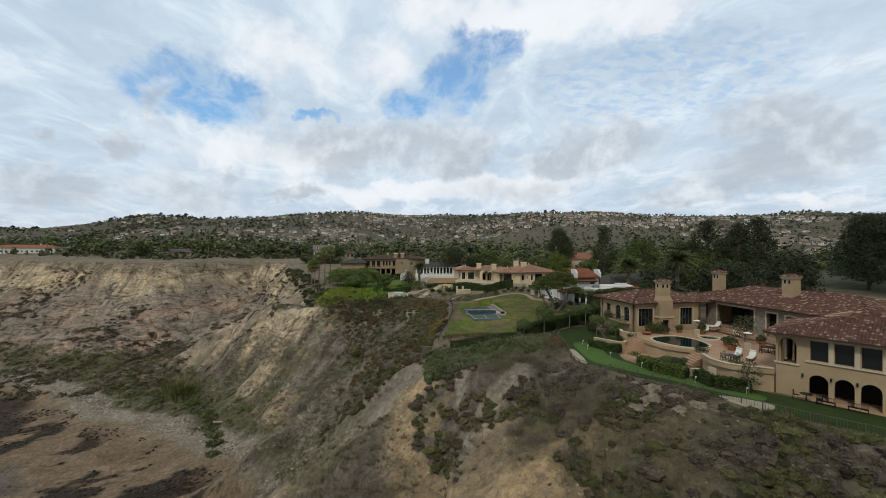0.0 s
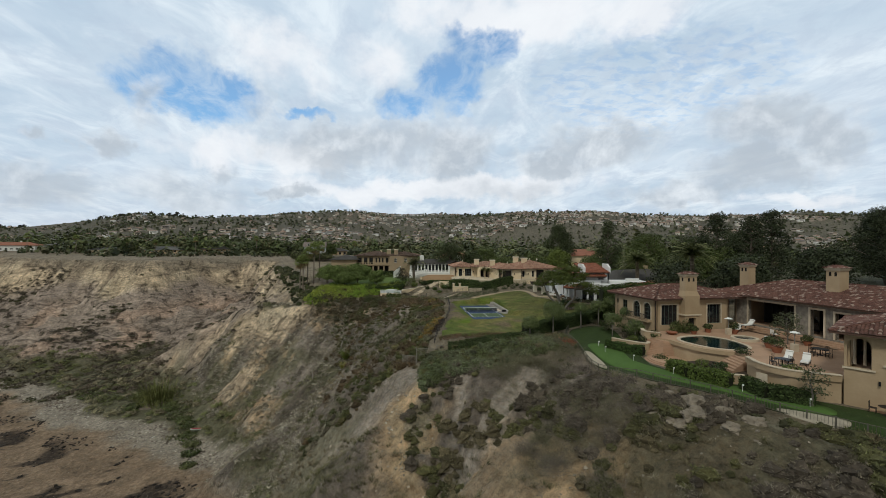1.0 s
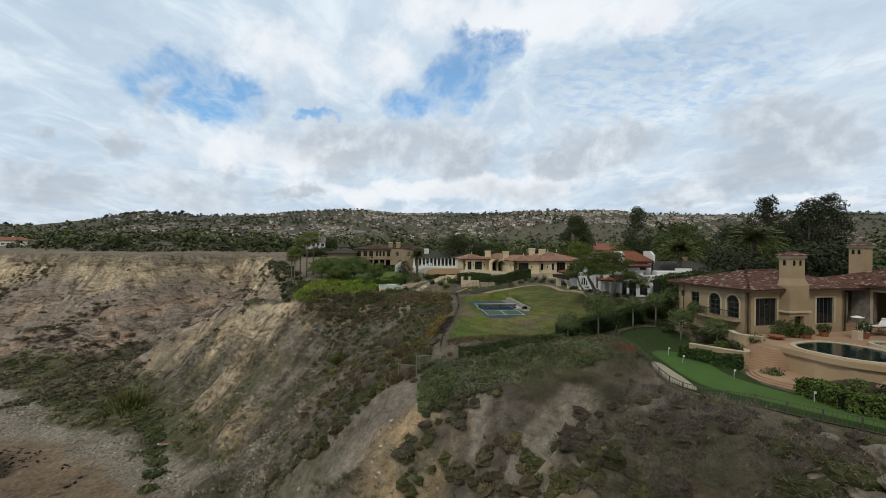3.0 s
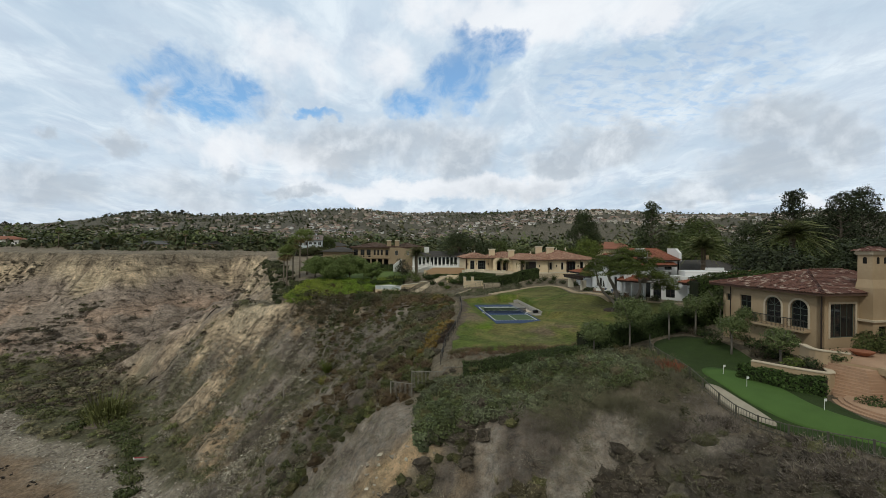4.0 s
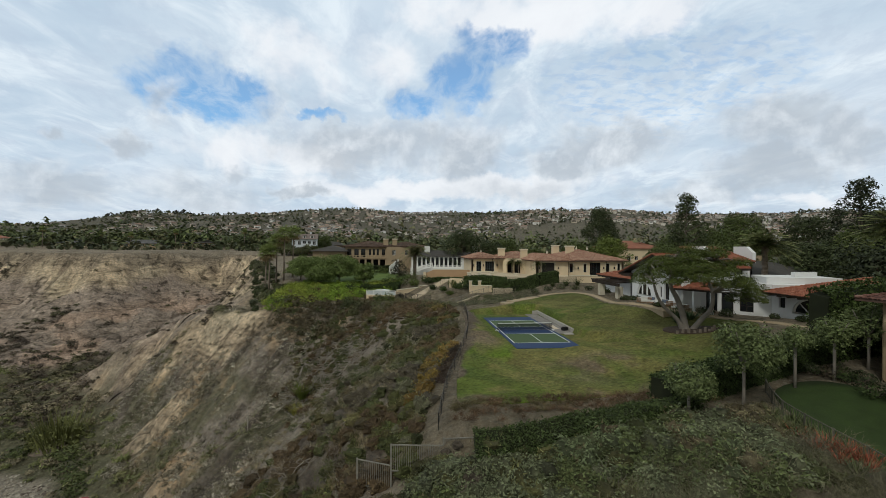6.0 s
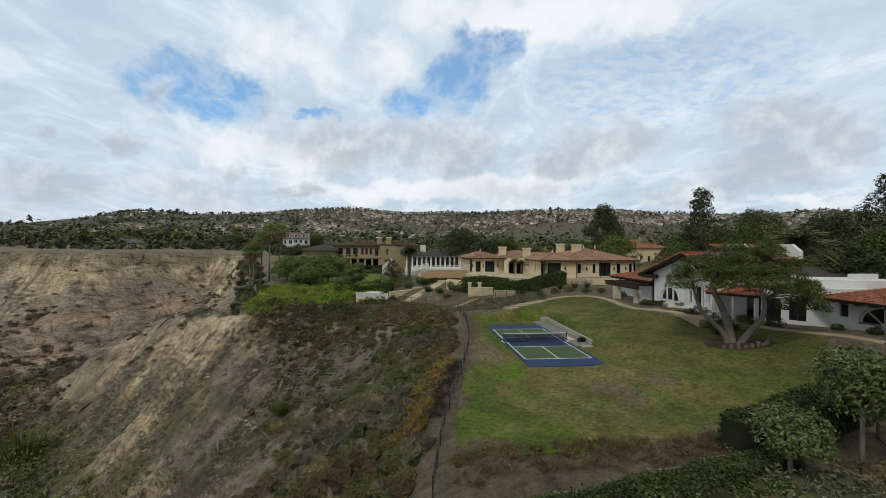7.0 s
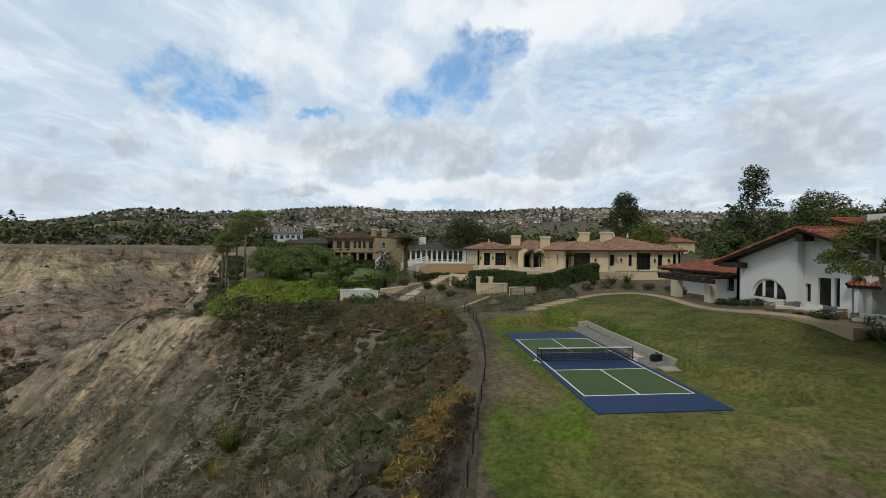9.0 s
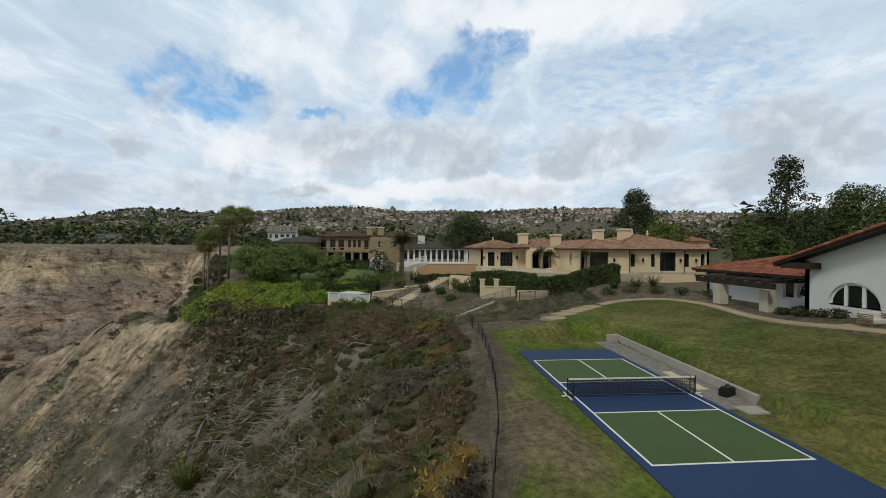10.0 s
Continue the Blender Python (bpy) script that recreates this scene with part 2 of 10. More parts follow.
# ---- mesh building ----
class Geo:
    """Vertices and faces gathered for one mesh."""

    def __init__(self):
        self.v, self.f = [], []

    def poly(self, pts):
        n = len(self.v)
        self.v += [tuple(p) for p in pts]
        self.f.append(tuple(range(n, n + len(pts))))
        return self

    def box(self, x0, x1, y0, y1, z0, z1):
        n = len(self.v)
        self.v += [(x, y, z) for z in (z0, z1) for x, y in ((x0, y0), (x1, y0), (x1, y1), (x0, y1))]
        self.f += [tuple(n + i for i in q) for q in ((3, 2, 1, 0), (4, 5, 6, 7), (0, 1, 5, 4), (1, 2, 6, 5), (2, 3, 7, 6), (3, 0, 4, 7))]
        return self

    def prism(self, pts, z0, z1):
        """Upright prism over a plan given counter-clockwise; z0 and z1 may be lists by corner."""
        n, c = len(self.v), len(pts)
        lo = z0 if isinstance(z0, (list, tuple)) else [z0] * c
        hi = z1 if isinstance(z1, (list, tuple)) else [z1] * c
        self.v += [(p[0], p[1], z) for p, z in zip(pts, lo)] + [(p[0], p[1], z) for p, z in zip(pts, hi)]
        self.f.append(tuple(reversed(range(n, n + c))))
        self.f.append(tuple(range(n + c, n + 2 * c)))
        for i in range(c):
            j = (i + 1) % c
            self.f.append((n + i, n + j, n + c + j, n + c + i))
        return self

    def bar(self, a, b, w, h=None):
        """A straight bar of square or flat section from a to b."""
        a, b, h = Vector(a), Vector(b), h or w
        d = (b - a).normalized()
        s = d.cross(Vector((0, 0, 1)))
        s = (s.normalized() if s.length > 1e-4 else Vector((1, 0, 0))) * w / 2
        u = s.cross(d).normalized() * h / 2
        n = len(self.v)
        self.v += [tuple(p + q) for p in (a, b) for q in (-s - u, s - u, s + u, -s + u)]
        self.f += [tuple(n + i for i in q) for q in ((3, 2, 1, 0), (4, 5, 6, 7), (0, 1, 5, 4), (1, 2, 6, 5), (2, 3, 7, 6), (3, 0, 4, 7))]
        return self

    def tube(self, pts, radii, sides=8):
        """A tapered round limb along a line of points."""
        pts = [Vector(p) for p in pts]
        n0 = len(self.v)
        side = None
        for i, p in enumerate(pts):
            d = (pts[min(i + 1, len(pts) - 1)] - pts[max(i - 1, 0)]).normalized()
            if side is None:
                side = d.cross(Vector((0, 0, 1)))
                side = side.normalized() if side.length > 1e-3 else Vector((1, 0, 0))
            side = (side - d * side.dot(d)).normalized()
            up = d.cross(side)
            for s in range(sides):
                a = 2 * math.pi * s / sides
                self.v.append(tuple(p + (side * math.cos(a) + up * math.sin(a)) * radii[i]))
        for i in range(len(pts) - 1):
            for s in range(sides):
                t = (s + 1) % sides
                a, b = n0 + i * sides, n0 + (i + 1) * sides
                self.f.append((a + s, a + t, b + t, b + s))
        self.f.append(tuple(n0 + s for s in reversed(range(sides))))
        self.f.append(tuple(n0 + (len(pts) - 1) * sides + s for s in range(sides)))
        return self

    def lathe(self, profile, x=0.0, y=0.0, sides=16):
        """Turned form: (radius, height) pairs from the bottom up."""
        n = len(self.v)
        for r, z in profile:
            for s in range(sides):
                a = 2 * math.pi * s / sides
                self.v.append((x + r * math.cos(a), y + r * math.sin(a), z))
        for i in range(len(profile) - 1):
            for s in range(sides):
                t = (s + 1) % sides
                self.f.append((n + i * sides + s, n + i * sides + t, n + (i + 1) * sides + t, n + (i + 1) * sides + s))
        self.f.append(tuple(n + s for s in reversed(range(sides))))
        self.f.append(tuple(n + (len(profile) - 1) * sides + s for s in range(sides)))
        return self


def part(name, geo, mat, parent=None, label="", smooth=False):
    me = bpy.data.meshes.new(name)
    me.from_pydata(geo.v, [], geo.f)
    me.materials.append(mat)
    if smooth:
        me.polygons.foreach_set("use_smooth", [True] * len(me.polygons))
    ob = new(name, me)
    ob.parent = parent
    if label:
        ob["label"] = label
    return ob


def thing(name, m, label, category, group="", kind=""):
    """An Empty at a thing's base that carries its parts."""
    ob = new(name)
    ob.matrix_basis = m
    return tagged(ob, label, category, group, kind)


def big_mesh(name, verts, quads, mat, parent=None, tints=None, smooth=False):
    """A large mesh of quads from arrays, with an optional colour by vertex."""
    me = bpy.data.meshes.new(name)
    nv, nf = len(verts), len(quads)
    me.vertices.add(nv)
    me.vertices.foreach_set("co", np.asarray(verts, np.float32).ravel())
    c = np.asarray(quads).shape[1]
    me.loops.add(c * nf)
    me.loops.foreach_set("vertex_index", np.asarray(quads, np.int32).ravel())
    me.polygons.add(nf)
    me.polygons.foreach_set("loop_start", np.arange(0, c * nf, c, dtype=np.int32))
    if tints is not None:
        layer = me.color_attributes.new("tint", "FLOAT_COLOR", "POINT")
        tints = np.asarray(tints)
        layer.data.foreach_set("color", (tints if tints.shape[1] == 4 else np.c_[tints, np.ones(nv)]).astype(np.float32).ravel())
    me.update(calc_edges=True)
    if smooth:
        me.polygons.foreach_set("use_smooth", np.ones(nf, bool))
    me.materials.append(mat)
    ob = new(name, me)
    ob.parent = parent
    return ob


# ---- ground: a coastal bluff ----
def lattice(ix, iy, seed):
    h = (ix * 374761393 + iy * 668265263 + seed * 974711) & 0x7FFFFFFF
    h = ((h ^ (h >> 13)) * 1274126177) & 0x7FFFFFFF
    return ((h ^ (h >> 16)) & 0xFFFF) / 65535.0


def value_noise(x, y, seed):
    ix, iy = np.floor(x).astype(np.int64), np.floor(y).astype(np.int64)
    u, v = x - ix, y - iy
    u, v = u * u * (3 - 2 * u), v * v * (3 - 2 * v)
    a, b = lattice(ix, iy, seed), lattice(ix + 1, iy, seed)
    c, d = lattice(ix, iy + 1, seed), lattice(ix + 1, iy + 1, seed)
    return (a * (1 - u) + b * u) * (1 - v) + (c * (1 - u) + d * u) * v - 0.5


def fbm(x, y, size, octaves=4, seed=0, gain=0.5):
    """Fractal noise, about -0.5 to 0.5, whose largest lumps are that many metres across."""
    out, amp, f = np.zeros_like(x, dtype=float), 1.0, 1.0 / size
    for o in range(octaves):
        out += amp * value_noise(x * f + 31.7 * o, y * f - 17.3 * o, seed + o)
        amp, f = amp * gain, f * 2.03
    return out


def step(a, b, x):
    t = np.clip((x - a) / (b - a), 0, 1)
    return t * t * (3 - 2 * t)


# the bluff's rim: x, y, height and the steepness of the slope below it, from the estate round the near spur and the cove to the far mesa
RIM = np.array([
    (60, -140, -1.5, 0.6), (24, -66, -0.6, 0.5), (17, -55, -0.6, 0.6), (10.8, -47.5, -0.4, 0.7), (6.5, -41, -0.6, 0.7), (5, -33, -1.5, 0.8), (0, -26, -2, 0.6),
    (-7, -24, -3.0, 0.6), (-12, -24, -4.2, 0.65), (-14.6, -18, -4.2, 1.0), (-12, -9, -1.2, 0.8), (-10, 0, -1.4, 0.75), (-9.5, 12, -1.8, 0.8), (-11.5, 24, -1.6, 1.0), (-22.5, 45.5, -2.4, 1.0),
    (-45, 61.5, -3.7, 1.15), (-52, 80, -3, 1.1), (-74, 140, 3, 0.8), (-92, 200, 5, 0.8), (-116, 210, 5.2, 0.8), (-132, 194, 6.2, 0.8), (-155, 167, 6.2, 1.0), (-178, 175, 6.2, 1.1), (-205, 182, 6.2, 1.2), (-420, 300, 8, 0.8), (-900, 560, 9, 0.8),
])
# levels of the land behind the rim: x, y, height
PADS = np.array([
    (3, 5, 0), (3, -14, -0.3), (-5, -8, -0.8), (10, -6, 0.9), (16, -3, 1.9), (22, 8, 3.2), (26, -8, 3.2), (20, 24, 2.6), (8, 24, 1.3), (0, 26, 0.6), (12, -28, 0.2), (16, -37, 0.2),
    (18, -48, 0.3), (25, -56, 0.4), (27, -27, 2.0), (20, 38, 3.2), (36, 56, 4), (6, 48, 2.6), (-10, 60, 1.6), (-22, 62, -0.2), (-6.5, 42.5, -1.7), (-12, 43, -1.8), (-16.5, 47, -2.2), (-10.4, 47, -1.2), (-14, 50, -1.2), (-19.5, 51.5, -2.0), (-3, 34, -0.7), (2.4, 38.6, 0.4), (-2, 47, 1.0), (-6, 37, -1.2), (-2.5, 57, 2.0), (-9.4, 66, 2.0), (-5, 52, 1.0), (2, 46, 2.0), (-16, 85, 2), (-40, 110, 2.5), (-150, 215, 7.6), (-205, 205, 7.6), (-300, 262, 9), (-170, 300, 10), (-300, 300, 11), (-60, 230, 8), (0, 200, 7), (110, 120, 8), (70, -10, 6),
])


def rim_distance(x, y):
    """Distance to the rim (beyond it negative), and the rim's height and steepness there."""
    best, hz, hs, run, done = np.full(x.shape, 1e9), np.zeros(x.shape), np.zeros(x.shape), np.zeros(x.shape), 0.0
    for (ax, ay, az, sa), (bx, by, bz, sb) in zip(RIM[:-1], RIM[1:]):
        dx, dy = bx - ax, by - ay
        t = np.clip(((x - ax) * dx + (y - ay) * dy) / (dx * dx + dy * dy), 0, 1)
        d = np.hypot(x - ax - t * dx, y - ay - t * dy)
        w = d < best
        long = math.hypot(dx, dy)
        best, hz, hs, run = np.where(w, d, best), np.where(w, az + t * (bz - az), hz), np.where(w, sa + t * (sb - sa), hs), np.where(w, done + t * long, run)
        done += long
    inside = np.zeros(x.shape, bool)
    ring = [tuple(p[:2]) for p in RIM] + [(-5000, 3000), (-5000, 9000), (9000, 9000), (9000, -9000), (60, -9000)]
    for (ax, ay), (bx, by) in zip(ring, ring[1:] + ring[:1]):
        if ay != by:
            inside ^= ((ay > y) != (by > y)) & (x < (bx - ax) * (y - ay) / (by - ay) + ax)
    return np.where(inside, best, -best), hz, hs, run


# the spur's crest: x, y, height, from the point down towards the cove
SPUR = ((-46, 61, -4.6), (-76, 88, -9.8), (-104, 92, -26.5), (-124, 95, -37))


def spur_distance(x, y):
    """Distance to the spur's crest, and the crest's height there."""
    best, z = np.full(x.shape, 1e9), np.full(x.shape, -60.0)
    for (ax, ay, az), (bx, by, bz) in zip(SPUR, SPUR[1:]):
        dx, dy = bx - ax, by - ay
        t = np.clip(((x - ax) * dx + (y - ay) * dy) / (dx * dx + dy * dy), 0, 1)
        d = np.hypot(x - ax - t * dx, y - ay - t * dy)
        z, best = np.where(d < best, az + t * (bz - az), z), np.minimum(d, best)
    return best, z


def height(x, y, rough=True):
    """The ground's height at places given as arrays."""
    x, y = np.asarray(x, float), np.asarray(y, float)
    wx, wy = x + 5 * fbm(x, y, 22, 2, 5) * (np.abs(x - 3) + np.abs(y) > 30), y
    d, rz, rs, run = rim_distance(wx, wy)
    # land
    w = 1.0 / (((x[..., None] - PADS[:, 0]) ** 2 + (y[..., None] - PADS[:, 1]) ** 2) ** 1.5 + 40.0)
    top = (w * PADS[:, 2]).sum(-1) / w.sum(-1)
    far = np.hypot(x, y - 30)
    top = top + 131 * (1 - 0.42 * step(0.60, 0.86, -x / np.maximum(y, 1))) * step(420, 1750, y + 0.25 * np.abs(x)) * (1 + 0.35 * fbm(x, y, 520, 4, 40)) + 14 * fbm(x, y, 300, 3, 41) * step(350, 900, far)
    land = rz + (top - rz) * step(0, 7, d)
    # slope with gullies, running out on the beach
    out = np.maximum(-d, 0)
    gully = np.abs(fbm(x, y, 26, 4, 11)) * 2
    lumps = fbm(x, y, 9, 4, 17)
    drop = rs * (np.sqrt(out * out + 6) - 2.45) * (1 + (0.8 * np.exp(-out / 8) - 0.12) * step(5, 25, y))
    near = np.clip(out / 9, 0, 1)
    # rills that run straight down the slope
    coarse = step(60, 110, y) * step(-40, -70, x)
    # the cove's cliff: a steep face above, slipped ground below
    face = 1.15 * np.minimum(out, 15) + 0.5 * np.maximum(out - 17, 0) + 1.5 * (fbm(run, 0.5 * out, 11, 4, 45) * 2 + 0.2) * np.clip(out / 4, 0, 1)
    drop = drop + (face - drop) * coarse
    spare = 0.9 * np.abs(fbm(run + 1.5 * fbm(x, y, 5, 2, 18), 0.15 * out, 1.9, 3, 19))
    u1, u2 = run + 2.5 * fbm(x, y, 10, 2, 13), run + 5 * fbm(x, y, 20, 2, 15)
    rill = np.abs(fbm(u1, 0.12 * out, 4.2, 3, 14)) * 2.6 * (1 - coarse) + (np.abs(fbm(u2, 0.16 * out, 13.0, 4, 16)) * 7.0 + np.abs(fbm(u2, 0.2 * out, 4.5, 4, 46)) * 3.2) * coarse
    fall = rz - drop - near * (rill + spare - 0.5) - near * (2.6 * (gully - 0.35)) + near * 1.6 * lumps * rough
    # the bare spur that runs down to the cove
    away, ridge = spur_distance(x, y)
    crest = ridge - 1.15 * (np.sqrt(away * away + 2) - 1.4) + 1.6 * lumps * rough - 2.0 * (gully - 0.3)
    fall = np.maximum(fall, crest)
    n = 0.542 * (x + 61) + 0.84 * (y - 22)
    floor = -37.8 + np.clip(0.09 * n, -6, 3.6) + 0.5 * fbm(x, y, 16, 3, 23)
    k = 2.2
    slope = k * np.logaddexp(fall / k, floor / k)
    # broken relief: short steep steps, hollows and ledges
    crag = 1 - 2.2 * np.abs(fbm(x, y, 6.5, 5, 35, 0.55))
    ledge = (fall + 3 * fbm(x, y, 30, 3, 36)) / 3.4
    part_ = ledge - np.floor(ledge)
    slope = slope + np.clip(out / 5, 0, 1) * step(-33, -28, slope) * (0.75 * (crag - 0.55) + 3.4 * 0.55 * (step(0.25, 0.75, part_) - part_) * (0.25 + 0.75 * coarse))
    h = np.where(d > 0, land, slope)
    # the ball court's level ground, cut into the rising lawn
    away = np.maximum(np.maximum(-0.8 - x, (x - 8.4) * (0.9 + 3.1 * step(-0.5, 1.5, y))), np.maximum(-2.8 - y, y - 19.0))
    h = h + (-0.1 - h) * step(1.8, 0.0, away)
    if rough:
        h = h + 0.32 * fbm(x, y, 2.4, 4, 29, 0.6) * np.clip(out / 2, 0, 1)
    return h


def ground_at(x, y):
    return float(height(np.array([float(x)]), np.array([float(y)]))[0])


def spaced(lo, hi, fine, ends, keep, grow=1.16):
    """Grid lines: even between lo and hi, then wider, held close between the two marks in keep, and ever wider to the ends."""
    mid = list(np.arange(lo, hi + 1e-6, fine))
    for way, end in ((-1, ends[0]), (1, ends[1])):
        p, s, more = (mid[0] if way < 0 else mid[-1]), fine, []
        while (p - end) * way < 0:
            s *= 1.03 if s < 1.8 else 1.0 if keep[0] < p < keep[1] else grow
            p += way * s
            more.append(p)
        mid = more[::-1] + mid if way < 0 else mid + more
    return np.array(mid)


def mixed(a, b, t):
    return a + (np.asarray(b) - a) * t[..., None]


def band(x, y, ax, ay, bx, by, wide):
    """1 on a line between two plan points, 0 beyond the given width."""
    t = np.clip(((x - ax) * (bx - ax) + (y - ay) * (by - ay)) / ((bx - ax) ** 2 + (by - ay) ** 2), 0, 1)
    return step(wide, wide * 0.5, np.hypot(x - ax - t * (bx - ax), y - ay - t * (by - ay)) + 1.9 * wide * fbm(x, y, 6, 5, 50, 0.6))


def growth(x, y):
    """How thickly evergreen scrub stands on the near bluff: strips down its hollows, thick below the putting green."""
    g = np.maximum(band(x, y, -8.5, -25, -7.4, -37, 3.4), band(x, y, -8.2, -37, -9.8, -45, 2.2))
    g = np.maximum(g, 0.85 * band(x, y, -11.7, -28, -13.2, -31, 1.8))
    g = np.maximum(g, band(x, y, 2.2, -36, 2.4, -50, 2.6))
    g = np.maximum(g, band(x, y, 2.6, -51, 3.4, -66, 4.4))
    g = np.maximum(g, band(x, y, 16, -60, 8, -72, 6.0))
    g = np.maximum(g, step(-26.5, -23.5, y) * step(-13, -10, x) * (y < -18))
    g = np.maximum(g, 0.85 * step(-0.28, 0.0, fbm(x, y, 9, 4, 54)) * step(3, 7, x) * (y < -24))
    return np.where(y < -18, g, 0.0)


def open_soil(x, y):
    """How bare the near bluff is, 0 to 1."""
    front = step(-20, -15.5, x) * step(-23.5, -26, y) * (1 - step(-9.5, -7, x) * step(-38, -34, y))
    patch = step(-0.12, 0.16, fbm(x, y, 10, 5, 51))
    west = step(0.1, 0.3, fbm(x, y, 12, 5, 52)) * 0.7
    return np.clip(np.where(front > 0, front * (0.62 + 0.38 * patch), west), 0, 1) * (1 - growth(x, y))


def pale_rock(x, y):
    """Bare pale rock on the spur, in two faces with brush between."""
    away, ridge = spur_distance(x, y)
    wob = 5 * fbm(x, y, 9, 4, 63)
    face = step(15, 11, away + wob) * step(0.8, 2.6, away + 0.4 * wob) * step(2, -2, y - 88 - 0.15 * (x + 76))
    low = step(1.0, 0.8, np.hypot((x + 64) / 8.0, (y - 47) / 6.5) + 0.06 * wob)
    return np.maximum(face * step(-0.42, -0.16, fbm(x + y, x - y, 15, 4, 62)), low)


def land_cover(x, y, z, d, run, steep):
    """Base colours of soil, rock, litter and far growth."""
    ones = np.ones(x.shape + (3,))
    out = np.maximum(-d, 0)
    streak = fbm(run + 2.5 * fbm(x, y, 10, 2, 13), 0.1 * out, 3.2, 4, 66)
    fine = fbm(x, y, 2.5, 4, 65)
    col = mixed(ones * np.array((0.27, 0.235, 0.2)), (0.125, 0.106, 0.09), step(-0.2, 0.2, streak))
    col = col * (1 + 0.4 * step(0, -25, y))[..., None]
    col = mixed(col, (0.10, 0.105, 0.05), step(0.05, 0.25, fbm(x, y, 14, 4, 69)) * 0.6)
    soil = mixed(ones * np.array((0.56, 0.40, 0.245)), (0.38, 0.285, 0.185), step(-0.15, 0.25, streak))
    soil = mixed(soil, (0.38, 0.30, 0.20), step(0.02, 0.25, fine) * 0.8)
    col = col + (soil - col) * (open_soil(x, y) * (d < 0))[..., None]
    # leaf litter and low growth below the putting green
    col = mixed(col, (0.105, 0.096, 0.062), 0.8 * step(0, 6, x + 4 * fbm(x, y, 6, 4, 82)) * step(-23, -25, y) * (d < 0))
    cove = step(75, 100, y) * step(-45, -62, x)
    strata = fbm(run * 0.25, z * 5.0, 9, 5, 67)
    rock = mixed(ones * np.array((0.55, 0.44, 0.31)), (0.38, 0.30, 0.215), step(-0.15, 0.25, strata))
    rock = mixed(rock, (0.57, 0.475, 0.345), step(0.02, 0.3, fbm(x, y, 18, 4, 68)) * 0.8)
    rock = mixed(rock, (0.25, 0.20, 0.15), step(0.04, 0.24, fbm(run + 4 * fbm(x, y, 12, 3, 74), 0.2 * out, 6, 5, 70)) * 0.8)
    col = col + (rock - col) * (np.clip(np.maximum(pale_rock(x, y) * 0.9, cove), 0, 1) * (d < 0))[..., None]
    # grey slipped earth low on the cove cliffs, reddish clay at their foot
    low = z + 16 * fbm(x, y, 34, 4, 71)
    col = mixed(col, (0.27, 0.222, 0.192), step(-7, -13, low) * cove * (d < 0) * 0.9)
    redd = step(0.04, 0.2, fbm(x, y, 17, 4, 72)) * cove * step(-12, -20, z)
    col = mixed(col, (0.44, 0.305, 0.225), redd * (d < 0) * 0.5)
    fringe = cove * step(-5, -1.5, d + 3 * fbm(x, y, 9, 3, 76))
    col = mixed(col, (0.235, 0.195, 0.15), fringe * 0.8)
    # flats with scrub, then cobbles, sand and wet sand
    n = 0.542 * (x + 61) + 0.84 * (y - 22) + 9 * fbm(x, y, 14, 4, 73)
    flat = step(-30.5, -33.5, z)
    col = mixed(col, (0.125, 0.12, 0.078), flat)
    col = mixed(col, (0.29, 0.26, 0.215), flat * step(7, 3, n))
    col = mixed(col, (0.25, 0.185, 0.13), flat * step(-1, -6, n))
    col = mixed(col, (0.045, 0.036, 0.030), flat * step(-7, -13, n) * step(0.02, 0.12, fbm(x + 0.7 * y, 1.5 * (y - 0.7 * x), 15, 5, 75, 0.6)) * 0.92)
    col = mixed(col, (0.145, 0.132, 0.122), flat * step(-24, -34, n) * step(0.05, 0.2, fbm(x, y, 16, 4, 77)))
    # land behind the rim: earth and dry grass, then the green and brown of the suburbs
    inland = (d > 0) * 1.0
    col = mixed(col, (0.20, 0.17, 0.125), inland * step(0, 3, d))
    mesa = inland * step(-50, -80, x) * step(45, 20, d) * (y > 100)
    col = mixed(col, (0.235, 0.20, 0.155), mesa)
    col = mixed(col, (0.085, 0.088, 0.058), inland * step(60, 160, d))
    col = mixed(col, (0.105, 0.098, 0.078), inland * step(250, 420, y))
    hill = inland * step(600, 900, y)
    col = mixed(col, (0.135, 0.122, 0.095), hill * step(0.06, 0.2, fbm(x, y, 160, 4, 81)))
    return col


